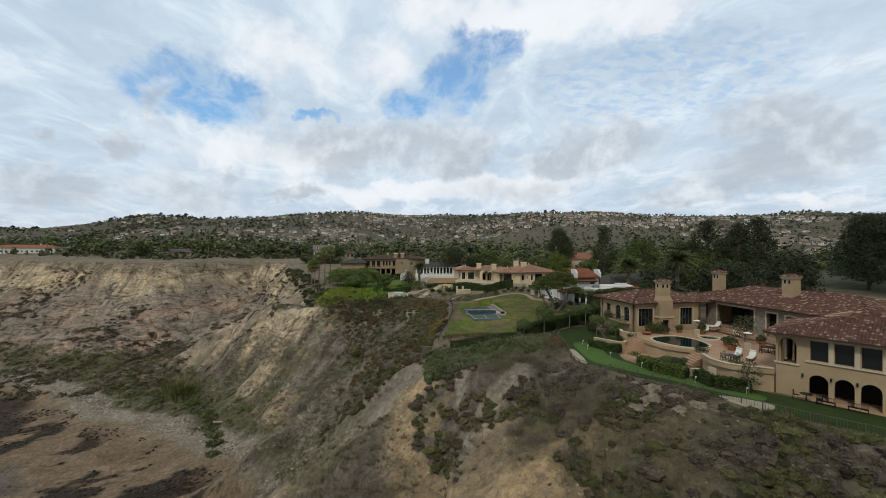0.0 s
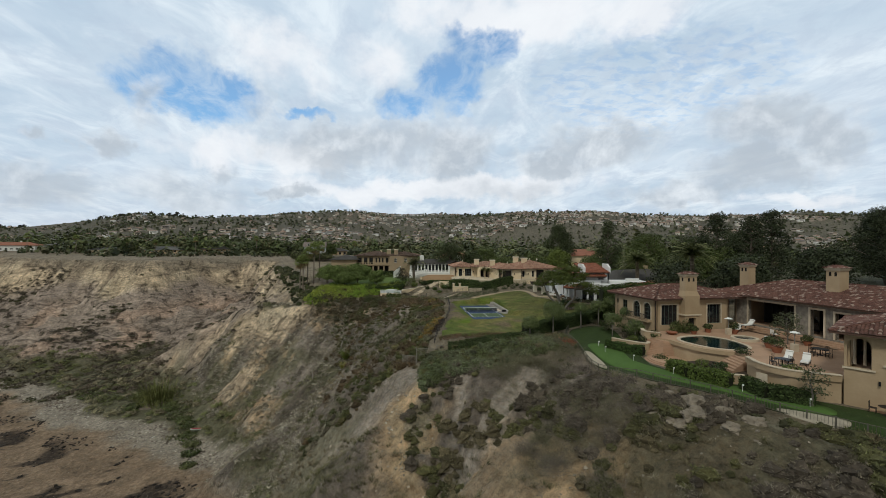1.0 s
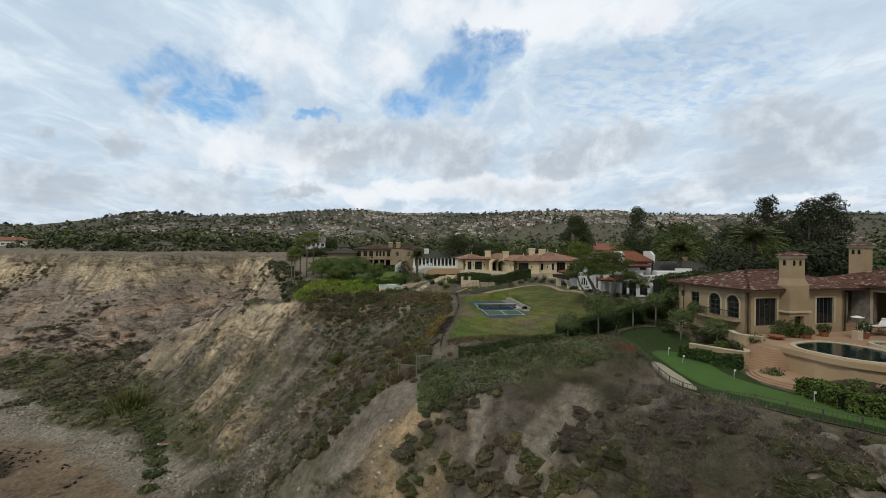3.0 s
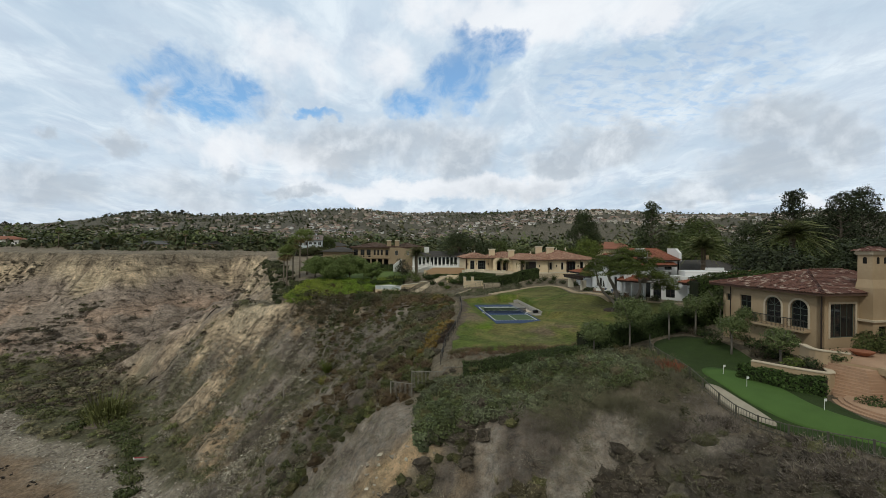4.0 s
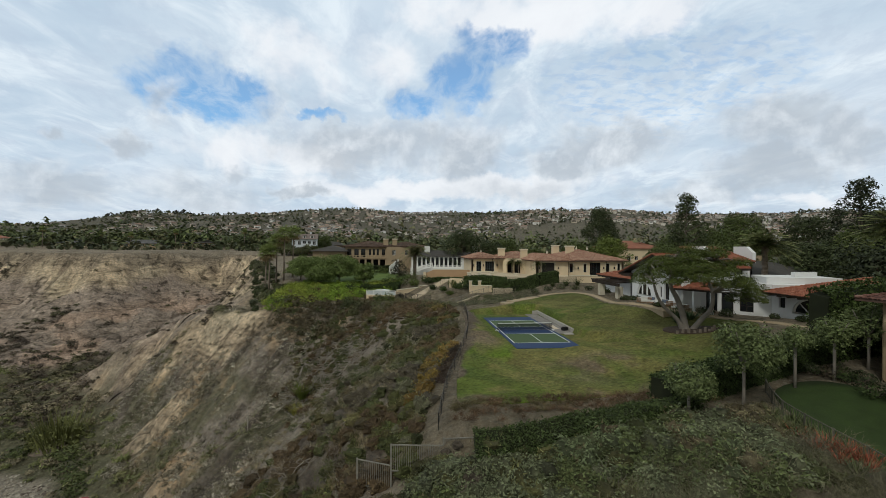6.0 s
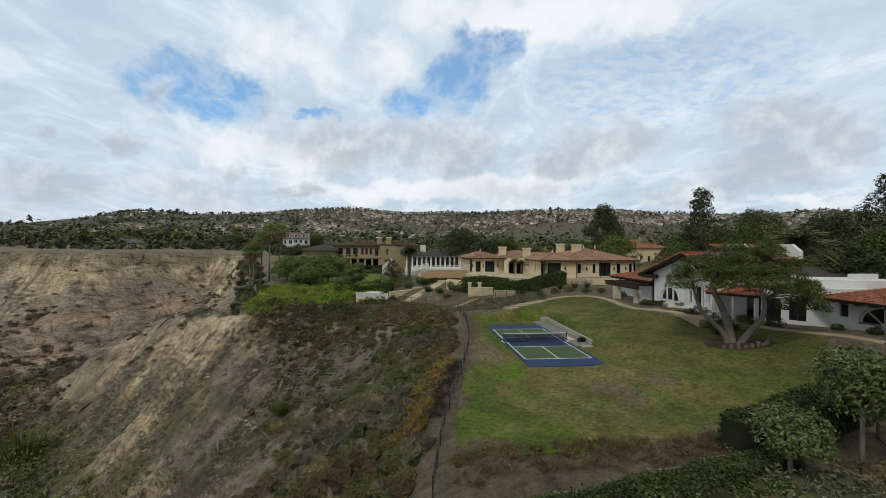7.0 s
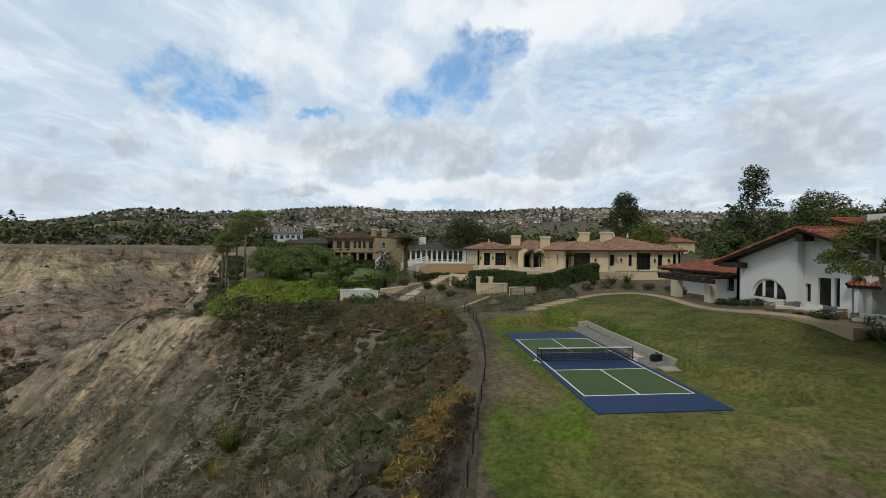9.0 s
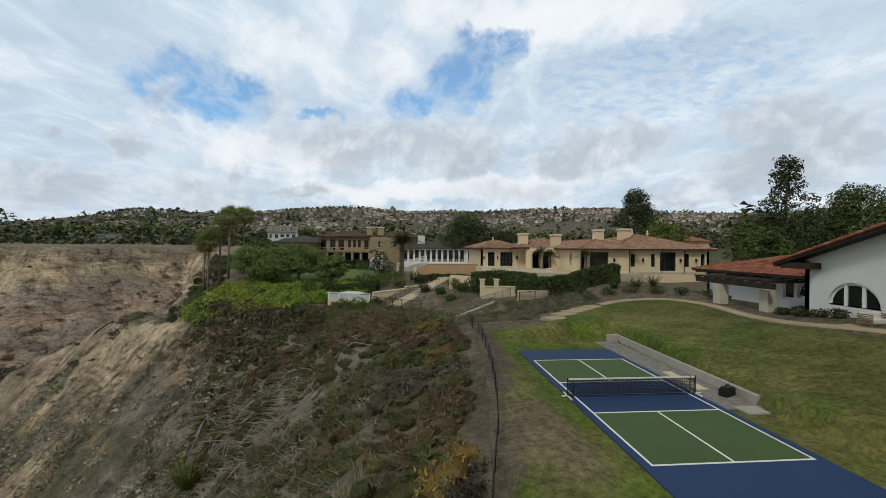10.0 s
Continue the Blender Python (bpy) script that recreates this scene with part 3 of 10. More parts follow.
def build_ground():
    gx = spaced(-44, 24, 0.5, (-2600, 2600), (-250, 24))
    gy = spaced(-68, 60, 0.5, (-900, 3600), (-68, 225))
    x, y = np.meshgrid(gx, gy)
    z = height(x, y)
    z = z - 0.4 * step(1.0, 0.9, np.hypot((x - 6) / 10.5, (y - 4.5) / 17)) - 0.4 * step(1.0, 0.9, np.hypot((x - 14.6) / 3.2, (y - 3) / 7))
    d, _, _, run = rim_distance(x, y)
    dz = np.hypot(np.gradient(z, axis=0) / np.gradient(y, axis=0), np.gradient(z, axis=1) / np.gradient(x, axis=1))
    col = land_cover(x, y, z, d, run, dz)
    ny, nx = x.shape
    idx = np.arange(nx * ny).reshape(ny, nx)
    quads = np.stack([idx[:-1, :-1], idx[:-1, 1:], idx[1:, 1:], idx[1:, :-1]], -1).reshape(-1, 4)
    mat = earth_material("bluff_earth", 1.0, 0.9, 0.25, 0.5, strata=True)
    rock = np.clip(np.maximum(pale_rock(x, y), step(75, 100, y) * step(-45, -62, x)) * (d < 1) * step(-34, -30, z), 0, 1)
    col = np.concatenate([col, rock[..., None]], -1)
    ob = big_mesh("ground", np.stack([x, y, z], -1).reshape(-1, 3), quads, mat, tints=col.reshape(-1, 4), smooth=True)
    return tagged(ob, "eroded coastal bluff of ochre earth, pale rock and beach sand", "ground", kind="structure")


build_ground()


def smooth_ring(pts, steps=6):
    """A closed curve through plan points."""
    out, n = [], len(pts)
    for i in range(n):
        p = [np.array(pts[(i + j - 1) % n], float) for j in range(4)]
        for s in range(steps):
            t = s / steps
            out.append(0.5 * (2 * p[1] + (p[2] - p[0]) * t + (2 * p[0] - 5 * p[1] + 4 * p[2] - p[3]) * t * t + (3 * p[1] - p[0] - 3 * p[2] + p[3]) * t ** 3))
    return np.array(out)


def smooth_line(pts, steps=6):
    """An open curve through points of any dimension."""
    pts = [np.array(p, float) for p in pts]
    pts = [2 * pts[0] - pts[1]] + pts + [2 * pts[-1] - pts[-2]]
    out = []
    for i in range(1, len(pts) - 2):
        p = pts[i - 1:i + 3]
        for s in range(steps):
            t = s / steps
            out.append(0.5 * (2 * p[1] + (p[2] - p[0]) * t + (2 * p[0] - 5 * p[1] + 4 * p[2] - p[3]) * t * t + (3 * p[1] - p[0] - 3 * p[2] + p[3]) * t ** 3))
    return np.array(out + [pts[-2]])


def draped(name, ring, middle, mat, lift=0.05, rings=24, level=None, tint=None):
    """A patch of surface inside a ring, laid on the ground (or level), with its rim turned down."""
    ring, mid = np.asarray(ring, float), np.array(middle, float)
    n = len(ring)
    s = np.linspace(0, 1, rings + 1)[1:]
    xy = (mid + (ring[None] - mid) * s[:, None, None]).reshape(-1, 2)
    xy = np.vstack([xy, ring, mid[None]])
    z = np.full(len(xy), float(level)) if level is not None else height(xy[:, 0], xy[:, 1]) + lift
    z[rings * n:(rings + 1) * n] -= 0.3
    quads = []
    for r in range(rings):
        a = r * n + np.arange(n)
        b = r * n + (np.arange(n) + 1) % n
        quads.append(np.stack([a, a + n, b + n, b], -1))
    c = np.full(n // 2, len(xy) - 1)
    e = np.arange(0, n - 1, 2)[: n // 2]
    quads.append(np.stack([c[: len(e)], e, (e + 1) % n, (e + 2) % n], -1))
    return big_mesh(name, np.c_[xy, z], np.vstack(quads), mat, tints=tint(xy[:, 0], xy[:, 1]) if tint else None, smooth=True)


# the sea below the beach
sea = Geo().box(-2500, 500, -2500, 60, -44.6, -43.0)
tagged(part("water", sea, material("sea_water", (0.03, 0.05, 0.055), 0.12, 0.2, 0.2, 0.15, 0.6, spec=0.5)), "dull grey-green sea water off the beach", "water", kind="structure")


# ---- kit for houses ----
class Face:
    """An upright wall plane: along u from p to q (the outside on the right of that way), d inwards, z up."""

    def __init__(self, p, q):
        self.p = Vector((p[0], p[1], 0))
        way = Vector((q[0], q[1], 0)) - self.p
        self.long = way.length
        self.u = way.normalized()
        self.n = Vector((-self.u.y, self.u.x, 0))

    def at(self, u, d, z):
        return self.p + self.u * u + self.n * d + Vector((0, 0, z))

    def slab(self, geo, u0, u1, d0, d1, z0, z1):
        n = len(geo.v)
        geo.v += [tuple(self.at(u, d, z)) for z in (z0, z1) for u, d in ((u0, d0), (u1, d0), (u1, d1), (u0, d1))]
        geo.f += [tuple(n + i for i in q) for q in ((3, 2, 1, 0), (4, 5, 6, 7), (0, 1, 5, 4), (1, 2, 6, 5), (2, 3, 7, 6), (3, 0, 4, 7))]

    def arch(self, u0, u1, z1, rise, k=12):
        """Points of an arch's underside between u0 and u1 with its crown at z1."""
        m, r = (u0 + u1) / 2, (u1 - u0) / 2
        return [(m - r * math.cos(math.pi * i / k), z1 - rise + rise * math.sin(math.pi * i / k)) for i in range(k + 1)]


def wall_with(name, face, z0, z1, openings, mat, parent, thick=0.35, label=""):
    """A wall in one piece with openings through it: (u0, u1, sill, head, rise), rise above 0 for an arch."""
    us = sorted({0.0, face.long, *(v for o in openings for v in o[:2] if 0 <= v <= face.long)})
    zs = sorted({z0, z1, *(v for o in openings for v in (o[2], o[3], o[3] - o[4]) if z0 < v < z1)})
    g, index = Geo(), {}

    def corner(u, d, z):
        key = (round(u, 4), d, round(z, 4))
        if key not in index:
            index[key] = len(g.v)
            g.v.append(tuple(face.at(u, d, z)))
        return index[key]

    def solid(i, j):
        if not (0 <= i < len(us) - 1 and 0 <= j < len(zs) - 1):
            return False
        u, z = (us[i] + us[i + 1]) / 2, (zs[j] + zs[j + 1]) / 2
        return not any(o[0] < u < o[1] and o[2] < z < o[3] for o in openings)

    for i in range(len(us) - 1):
        for j in range(len(zs) - 1):
            if not solid(i, j):
                continue
            p, q, lo, hi = us[i], us[i + 1], zs[j], zs[j + 1]
            f = [corner(u, 0, z) for u, z in ((p, lo), (q, lo), (q, hi), (p, hi))]
            k = [corner(u, thick, z) for u, z in ((p, lo), (q, lo), (q, hi), (p, hi))]
            g.f += [tuple(f), tuple(reversed(k))]
            for beside, e in (((i, j - 1), (0, 1)), ((i + 1, j), (1, 2)), ((i, j + 1), (2, 3)), ((i - 1, j), (3, 0))):
                if not solid(*beside):
                    g.f.append((f[e[1]], f[e[0]], k[e[0]], k[e[1]]))
    for u0, u1, sill, head, rise in openings:
        if rise:
            pts = face.arch(u0, u1, head, rise)
            for (ua, za), (ub, zb) in zip(pts, pts[1:]):
                f = [corner(u, 0, z) for u, z in ((ua, za), (ub, zb), (ub, head), (ua, head))]
                k = [corner(u, thick, z) for u, z in ((ua, za), (ub, zb), (ub, head), (ua, head))]
                g.f += [tuple(dict.fromkeys(f)), tuple(dict.fromkeys(reversed(k))), (f[1], f[0], k[0], k[1])]
    g.f = [q for q in g.f if len(set(q)) > 2]
    return part(name, g, mat, parent, label)


def window_in(face, parent, u0, u1, a, b, frame_mat, rise=0.0, cols=2, rows=2, depth=0.14, name="window", bar=0.06, surround=None, sill=None, glass=None, fan=True):
    """A framed window or glazed door set in a wall; its pane is a piece of it."""
    g = Geo()
    top = b - rise
    face.slab(g, u0, u0 + bar, depth, depth + 0.07, a, top)
    face.slab(g, u1 - bar, u1, depth, depth + 0.07, a, top)
    face.slab(g, u0, u1, depth, depth + 0.07, a, a + bar)
    face.slab(g, u0, u1, depth, depth + 0.07, top - bar / 2, top + bar / 2)
    for i in range(1, cols):
        m = u0 + (u1 - u0) * i / cols
        face.slab(g, m - bar / 2, m + bar / 2, depth + 0.005, depth + 0.065, a, top)
    for i in range(1, rows):
        m = a + (top - a) * i / rows
        face.slab(g, u0, u1, depth + 0.012, depth + 0.06, m - bar / 3, m + bar / 3)
    if rise:
        pts = face.arch(u0, u1, b, rise)
        mid = ((u0 + u1) / 2, top)
        for (ua, za), (ub, zb) in zip(pts, pts[1:]):
            n = len(g.v)
            ins = [(mid[0] + (p - mid[0]) * 0.9, mid[1] + (z - mid[1]) * 0.9) for p, z in ((ua, za), (ub, zb))]
            g.v += [tuple(face.at(p, d, z)) for d in (depth, depth + 0.07) for p, z in ((ua, za), (ub, zb), ins[1], ins[0])]
            g.f += [(n, n + 1, n + 2, n + 3), (n + 7, n + 6, n + 5, n + 4), (n + 2, n + 6, n + 7, n + 3)]
        for i in (3, 6, 9) if fan else ():
            p, z = pts[i]
            g.bar(face.at(mid[0], depth + 0.035, mid[1]), face.at(p, depth + 0.035, z), bar * 0.7)
    win = part(name, g, frame_mat, parent)
    pane = Geo()
    if rise:
        pts = face.arch(u0, u1, b, rise)
        pane.poly([face.at(u0, depth + 0.03, a), face.at(u1, depth + 0.03, a)] + [face.at(p, depth + 0.03, z) for p, z in reversed(pts)])
    else:
        face.slab(pane, u0, u1, depth + 0.03, depth + 0.045, a, b)
    part("pane", pane, glass or GLASS, win)
    if surround:
        s = Geo()
        w = 0.16
        face.slab(s, u0 - w, u0, -0.05, 0.1, a, top)
        face.slab(s, u1, u1 + w, -0.05, 0.1, a, top)
        if rise:
            pts = face.arch(u0, u1, b, rise)
            out = face.arch(u0 - w, u1 + w, b + w, rise + w)
            for i in range(len(pts) - 1):
                n = len(s.v)
                s.v += [tuple(face.at(p, d, z)) for d in (-0.05, 0.1) for p, z in (pts[i], pts[i + 1], out[i + 1], out[i])]
                s.f += [(n, n + 1, n + 2, n + 3), (n + 1, n, n + 4, n + 5), (n + 3, n + 2, n + 6, n + 7)]
        else:
            face.slab(s, u0 - w, u1 + w, -0.05, 0.1, b, b + w)
        part("surround", s, surround, win)
    if sill:
        s = Geo()
        face.slab(s, u0 - 0.2, u1 + 0.2, -0.12, 0.1, a - 0.12, a)
        part("sill", s, sill, win)
    return win


def tile_arrays(slopes, wide=0.27, long=0.38, seed=0):
    """Barrel tiles laid in courses over flat roof slopes; each slope runs eave, eave, then up and back."""
    rng = np.random.default_rng(seed)
    vs, qs, n = [], [], 0
    for poly in slopes:
        p = np.array([tuple(q) for q in poly], float)
        u = (p[1] - p[0]) / np.linalg.norm(p[1] - p[0])
        nrm = np.cross(p[1] - p[0], p[2] - p[0])
        nrm /= np.linalg.norm(nrm)
        if nrm[2] < 0:
            nrm = -nrm
        v = np.cross(nrm, u)
        uv = np.c_[(p - p[0]) @ u, (p - p[0]) @ v]
        if uv[:, 1].max() < 1e-3:
            v, uv = -v, np.c_[uv[:, 0], -uv[:, 1]]
        cu = np.arange(uv[:, 0].min() + wide / 2, uv[:, 0].max(), wide)
        cv = np.arange(-0.06, uv[:, 1].max(), long * 0.88)
        U, V = [a.ravel() for a in np.meshgrid(cu, cv)]
        inside = np.zeros(len(U), bool)
        m = len(uv)
        for i in range(m):
            (ax, ay), (bx, by) = uv[i], uv[(i + 1) % m]
            if abs(ay - by) > 1e-9:
                W = np.maximum(V, 0.01) + 0.1
                inside ^= ((ay > W) != (by > W)) & (U < (bx - ax) * (W - ay) / (by - ay) + ax)
        U, V = U[inside], V[inside]
        k = len(U)
        prof = np.array(((-0.5, 0.0), (-0.26, 0.3), (0.26, 0.3), (0.5, 0.0))) * wide
        lift = 0.045 + 0.012 * rng.standard_normal(k)
        skew = 0.012 * rng.standard_normal(k)
        pts = np.zeros((k, 8, 3))
        for e in range(2):
            for s in range(4):
                a = U + prof[s, 0] * (1.0 - 0.12 * e) + skew * e
                b = V + long * e
                h = prof[s, 1] + np.where(e == 0, lift, 0.012)
                pts[:, 4 * e + s] = p[0] + a[:, None] * u + b[:, None] * v + h[:, None] * nrm
        base = n + 8 * np.arange(k)[:, None]
        quad = np.array(((0, 1, 5, 4), (1, 2, 6, 5), (2, 3, 7, 6)))
        vs.append(pts.reshape(-1, 3))
        qs.append((base[:, None, :] + quad[None]).reshape(-1, 4))
        n += 8 * k
    return np.vstack(vs), np.vstack(qs)


def hip_slopes(x0, x1, y0, y1, ze, pitch, ends=(1, 1)):
    """The four slopes of a hipped roof over a rectangle; ends of 0 give an upright gable there."""
    w, h = x1 - x0, y1 - y0
    if w >= h:
        zr, a, b, c = ze + math.tan(radians(pitch)) * h / 2, x0 + h / 2 * ends[0], x1 - h / 2 * ends[1], (y0 + y1) / 2
        out = [[(x0, y0, ze), (x1, y0, ze), (b, c, zr), (a, c, zr)], [(x1, y1, ze), (x0, y1, ze), (a, c, zr), (b, c, zr)]]
        out += [[(x0, y1, ze), (x0, y0, ze), (a, c, zr)]] * ends[0] + [[(x1, y0, ze), (x1, y1, ze), (b, c, zr)]] * ends[1]
    else:
        zr, a, b, c = ze + math.tan(radians(pitch)) * w / 2, y0 + w / 2 * ends[0], y1 - w / 2 * ends[1], (x0 + x1) / 2
        out = [[(x0, y1, ze), (x0, y0, ze), (c, a, zr), (c, b, zr)], [(x1, y0, ze), (x1, y1, ze), (c, b, zr), (c, a, zr)]]
        out += [[(x0, y0, ze), (x1, y0, ze), (c, a, zr)]] * ends[0] + [[(x1, y1, ze), (x0, y1, ze), (c, b, zr)]] * ends[1]
    return out


def tiled_roof(slopes, parent, tile_mat, deck_mat, label="", seed=0, thick=0.16, tiles=True):
    """A roof: a deck with thickness, and its tiles with caps on ridges and hips."""
    g = Geo()
    for s in slopes:
        n, k = len(g.v), len(s)
        g.v += [tuple(p) for p in s] + [(p[0], p[1], p[2] - thick) for p in s]
        g.f += [tuple(range(n, n + k)), tuple(reversed(range(n + k, n + 2 * k)))]
        g.f += [(n + i, n + k + i, n + k + (i + 1) % k, n + (i + 1) % k) for i in range(k)]
    roof = part("roof", g, deck_mat, parent, label)
    if not tiles:
        return roof
    v, q = tile_arrays(slopes, seed=seed)
    caps, done = Geo(), set()
    for s in slopes:
        for i in range(1, len(s)):
            a, b = s[i], s[(i + 1) % len(s)]
            key = tuple(sorted((tuple(round(c, 2) for c in a), tuple(round(c, 2) for c in b))))
            if key in done:
                continue
            done.add(key)
            a, b = Vector(a), Vector(b)
            k = max(1, int((b - a).length / 0.42))
            lo, hi = (a, b) if a.z <= b.z else (b, a)
            for j in range(k):
                p, r = lo + (hi - lo) * (j / k), lo + (hi - lo) * ((j + 1.12) / k)
                caps.tube([p + Vector((0, 0, 0.09)), r + Vector((0, 0, 0.05))], [0.14, 0.11], 6)
    n = len(v)
    cv = np.array(caps.v).reshape(-1, 3)
    cq = np.array([f for f in caps.f if len(f) == 4]).reshape(-1, 4)
    ob = big_mesh("roof_tiles", np.vstack([v, cv]), np.vstack([q, cq + n]), tile_mat, roof)
    ob["kind"] = "stuff"
    return roof


def chimney(parent, x, y, z0, z1, w, d, mat, cap, tiles=None, slots=True):
    """A stuccoed chimney with a moulded, tiled cap and small arched flue openings painted as black patches."""
    g = Geo().box(x - w / 2, x + w / 2, y - d / 2, y + d / 2, z0, z1 - 0.22)
    ch = part("chimney", g, mat, parent)
    c = Geo().box(x - w / 2 - 0.08, x + w / 2 + 0.08, y - d / 2 - 0.08, y + d / 2 + 0.08, z1 - 0.3, z1 - 0.2)
    c.box(x - w / 2 - 0.16, x + w / 2 + 0.16, y - d / 2 - 0.16, y + d / 2 + 0.16, z1 - 0.2, z1 - 0.08)
    c.prism([(x - w / 2 - 0.1, y - d / 2 - 0.1), (x + w / 2 + 0.1, y - d / 2 - 0.1), (x + w / 2 + 0.1, y + d / 2 + 0.1), (x - w / 2 - 0.1, y + d / 2 + 0.1)], z1 - 0.08, z1 + 0.06)
    part("chimney_cap", c, cap, ch)
    if slots:
        for f, long in ((Face((x - w / 2, y + d / 2), (x - w / 2, y - d / 2)), d), (Face((x - w / 2, y - d / 2), (x + w / 2, y - d / 2)), w)):
            for m in ((0.5,) if long < 1.1 else (0.3, 0.7)):
                s, c0 = Geo(), long * m
                pts = f.arch(c0 - 0.15, c0 + 0.15, z1 - 0.45, 0.15, 8)
                s.poly([f.at(c0 - 0.15, -0.006, z1 - 1.0), f.at(c0 + 0.15, -0.006, z1 - 1.0)] + [f.at(p, -0.006, z) for p, z in reversed(pts)])
                # flat black patch in place of the shade in the flue
                part("flue_opening", s, DARK, ch)
    if tiles:
        v, q = tile_arrays(hip_slopes(x - w / 2 - 0.25, x + w / 2 + 0.25, y - d / 2 - 0.25, y + d / 2 + 0.25, z1, 22))
        part_tiles = big_mesh("cap_tiles", v, q, tiles, ch)
        part_tiles["kind"] = "stuff"
    return ch


STUCCO_TAN = material("tan_stucco", (0.39, 0.285, 0.178), 0.9, 0.14, 0.8, 0.01, 20, second=(0.47, 0.36, 0.24))
STUCCO_CREAM = material("cream_stucco", (0.70, 0.575, 0.40), 0.9, 0.08, 0.6, 0.008, 20)
STUCCO_WHITE = material("white_stucco", (0.68, 0.69, 0.70), 0.88, 0.05, 0.6, 0.012, 14)
TRIM_CREAM = material("cream_trim", (0.68, 0.62, 0.50), 0.8, 0.06, 1.0, 0.004, 20)
STONE_PALE = material("pale_cast_stone", (0.54, 0.46, 0.35), 0.85, 0.14, 1.5, 0.01, 14)
RUBBLE = material("grey_rubble_stone", (0.24, 0.215, 0.185), 0.9, 0.45, 5.0, 0.04, 3.0)
PAVING = material("terracotta_paving", (0.40, 0.26, 0.175), 0.8, 0.16, 1.5, 0.006, 12)
TILE_DARK = tile_material("weathered_clay_tile", (0.10, 0.047, 0.039), (0.168, 0.084, 0.065), (0.37, 0.285, 0.24))
TILE_RED = tile_material("red_clay_tile", (0.22, 0.075, 0.045), (0.31, 0.115, 0.07), (0.38, 0.17, 0.11))
TILE_PINK = tile_material("rose_clay_tile", (0.32, 0.165, 0.115), (0.42, 0.25, 0.18), (0.54, 0.38, 0.29))
DECK = material("roof_deck", (0.10, 0.06, 0.045), 0.9, 0.2)
# near-black colour that stands for shade in rooms, loggias and recesses
DARK = material("interior_shade", (0.012, 0.011, 0.010), 0.95, 0.2)
WOOD_DARK = material("dark_stained_wood", (0.035, 0.024, 0.018), 0.7, 0.3, 3.0, 0.004, 20)
FRAME_GREEN = material("dark_green_frame", (0.07, 0.085, 0.07), 0.5, 0.2)
FRAME_WHITE = material("white_paint", (0.74, 0.74, 0.72), 0.6, 0.05)
FRAME_BLACK = material("black_metal", (0.018, 0.018, 0.019), 0.45, 0.2, metal=0.3)
SHINGLE = material("dark_shingle", (0.062, 0.058, 0.055), 0.92, 0.25, 2.5, 0.02, 6.0)
CONCRETE = material("weathered_concrete", (0.36, 0.345, 0.315), 0.9, 0.22, 1.2, 0.012, 12)
IRON_RAIL = material("iron_railing", (0.05, 0.047, 0.043), 0.6, 0.2, metal=0.4)


# ---- plants ----
def leaf_cloud(n, radii, leaf, seed, hollow=0.55, narrow=0.55, droop=0.0, low=-1.0, bumps=0.25):
    """Leaves as small blades set through the outer part of a lumpy ball; returns corners (n, 3, 3)."""
    rng = np.random.default_rng(seed)
    d = rng.standard_normal((n * 2, 3))
    d /= np.linalg.norm(d, axis=1)[:, None]
    d = d[d[:, 2] > low][:n]
    n = len(d)
    r = hollow + (1 - hollow) * rng.random(n) ** 0.6
    k = rng.standard_normal((5, 3)) * 2.2
    r = r * (1 + bumps * np.sin(d @ k.T + np.arange(5)).mean(1) * 1.8)
    c = d * r[:, None] * np.array(radii)
    nrm = d * 0.9 + rng.standard_normal((n, 3)) * 0.48 + np.array((0, 0, 0.6))
    nrm /= np.linalg.norm(nrm, axis=1)[:, None]
    a = np.cross(nrm, rng.standard_normal((n, 3)))
    a /= np.linalg.norm(a, axis=1)[:, None]
    a[:, 2] -= droop
    b = np.cross(nrm, a)
    s = leaf * (0.6 + 0.8 * rng.random(n))[:, None]
    a, b = a * s, b * s * narrow
    return np.stack([c - a * 0.8 - b * 1.1, c - a * 0.8 + b * 1.1, c + a * 1.1], 1)


def blades(n, radius, tall, width, seed, lean=0.5):
    """Grass or strap leaves fanning out from a root; corners (n, 3, 3)."""
    rng = np.random.default_rng(seed)
    az = rng.random(n) * 2 * math.pi
    root = np.c_[np.cos(az), np.sin(az), np.zeros(n)] * (radius * rng.random(n))[:, None]
    out = np.c_[np.cos(az), np.sin(az), np.zeros(n)]
    side = np.c_[-np.sin(az), np.cos(az), np.zeros(n)] * width
    h = tall * (0.5 + 0.6 * rng.random(n))[:, None]
    tip = root + out * h * lean * (0.3 + rng.random((n, 1))) + np.array((0, 0, 1.0)) * h
    return np.stack([root - side, root + side, tip], 1)


def twigs(n, size, seed, thick=0.012):
    """Bare thin branches spreading from a root."""
    rng = np.random.default_rng(seed)
    d = rng.standard_normal((n, 3)) * np.array((1, 1, 0.55)) + np.array((0, 0, 0.8))
    d /= np.linalg.norm(d, axis=1)[:, None]
    a = d * size * 0.1
    b = d * size * (0.6 + 0.5 * rng.random((n, 1))) + rng.standard_normal((n, 3)) * size * 0.1
    side = np.cross(d, rng.standard_normal((n, 3)))
    side = side / np.linalg.norm(side, axis=1)[:, None] * thick
    return np.stack([a - side, a + side, b], 1)


def leaves_mesh(name, quads, mat, parent=None, tints=None):
    v = quads.reshape(-1, 3)
    q = np.arange(len(v)).reshape(-1, quads.shape[1])
    return big_mesh(name, v, q, mat, parent, tints)


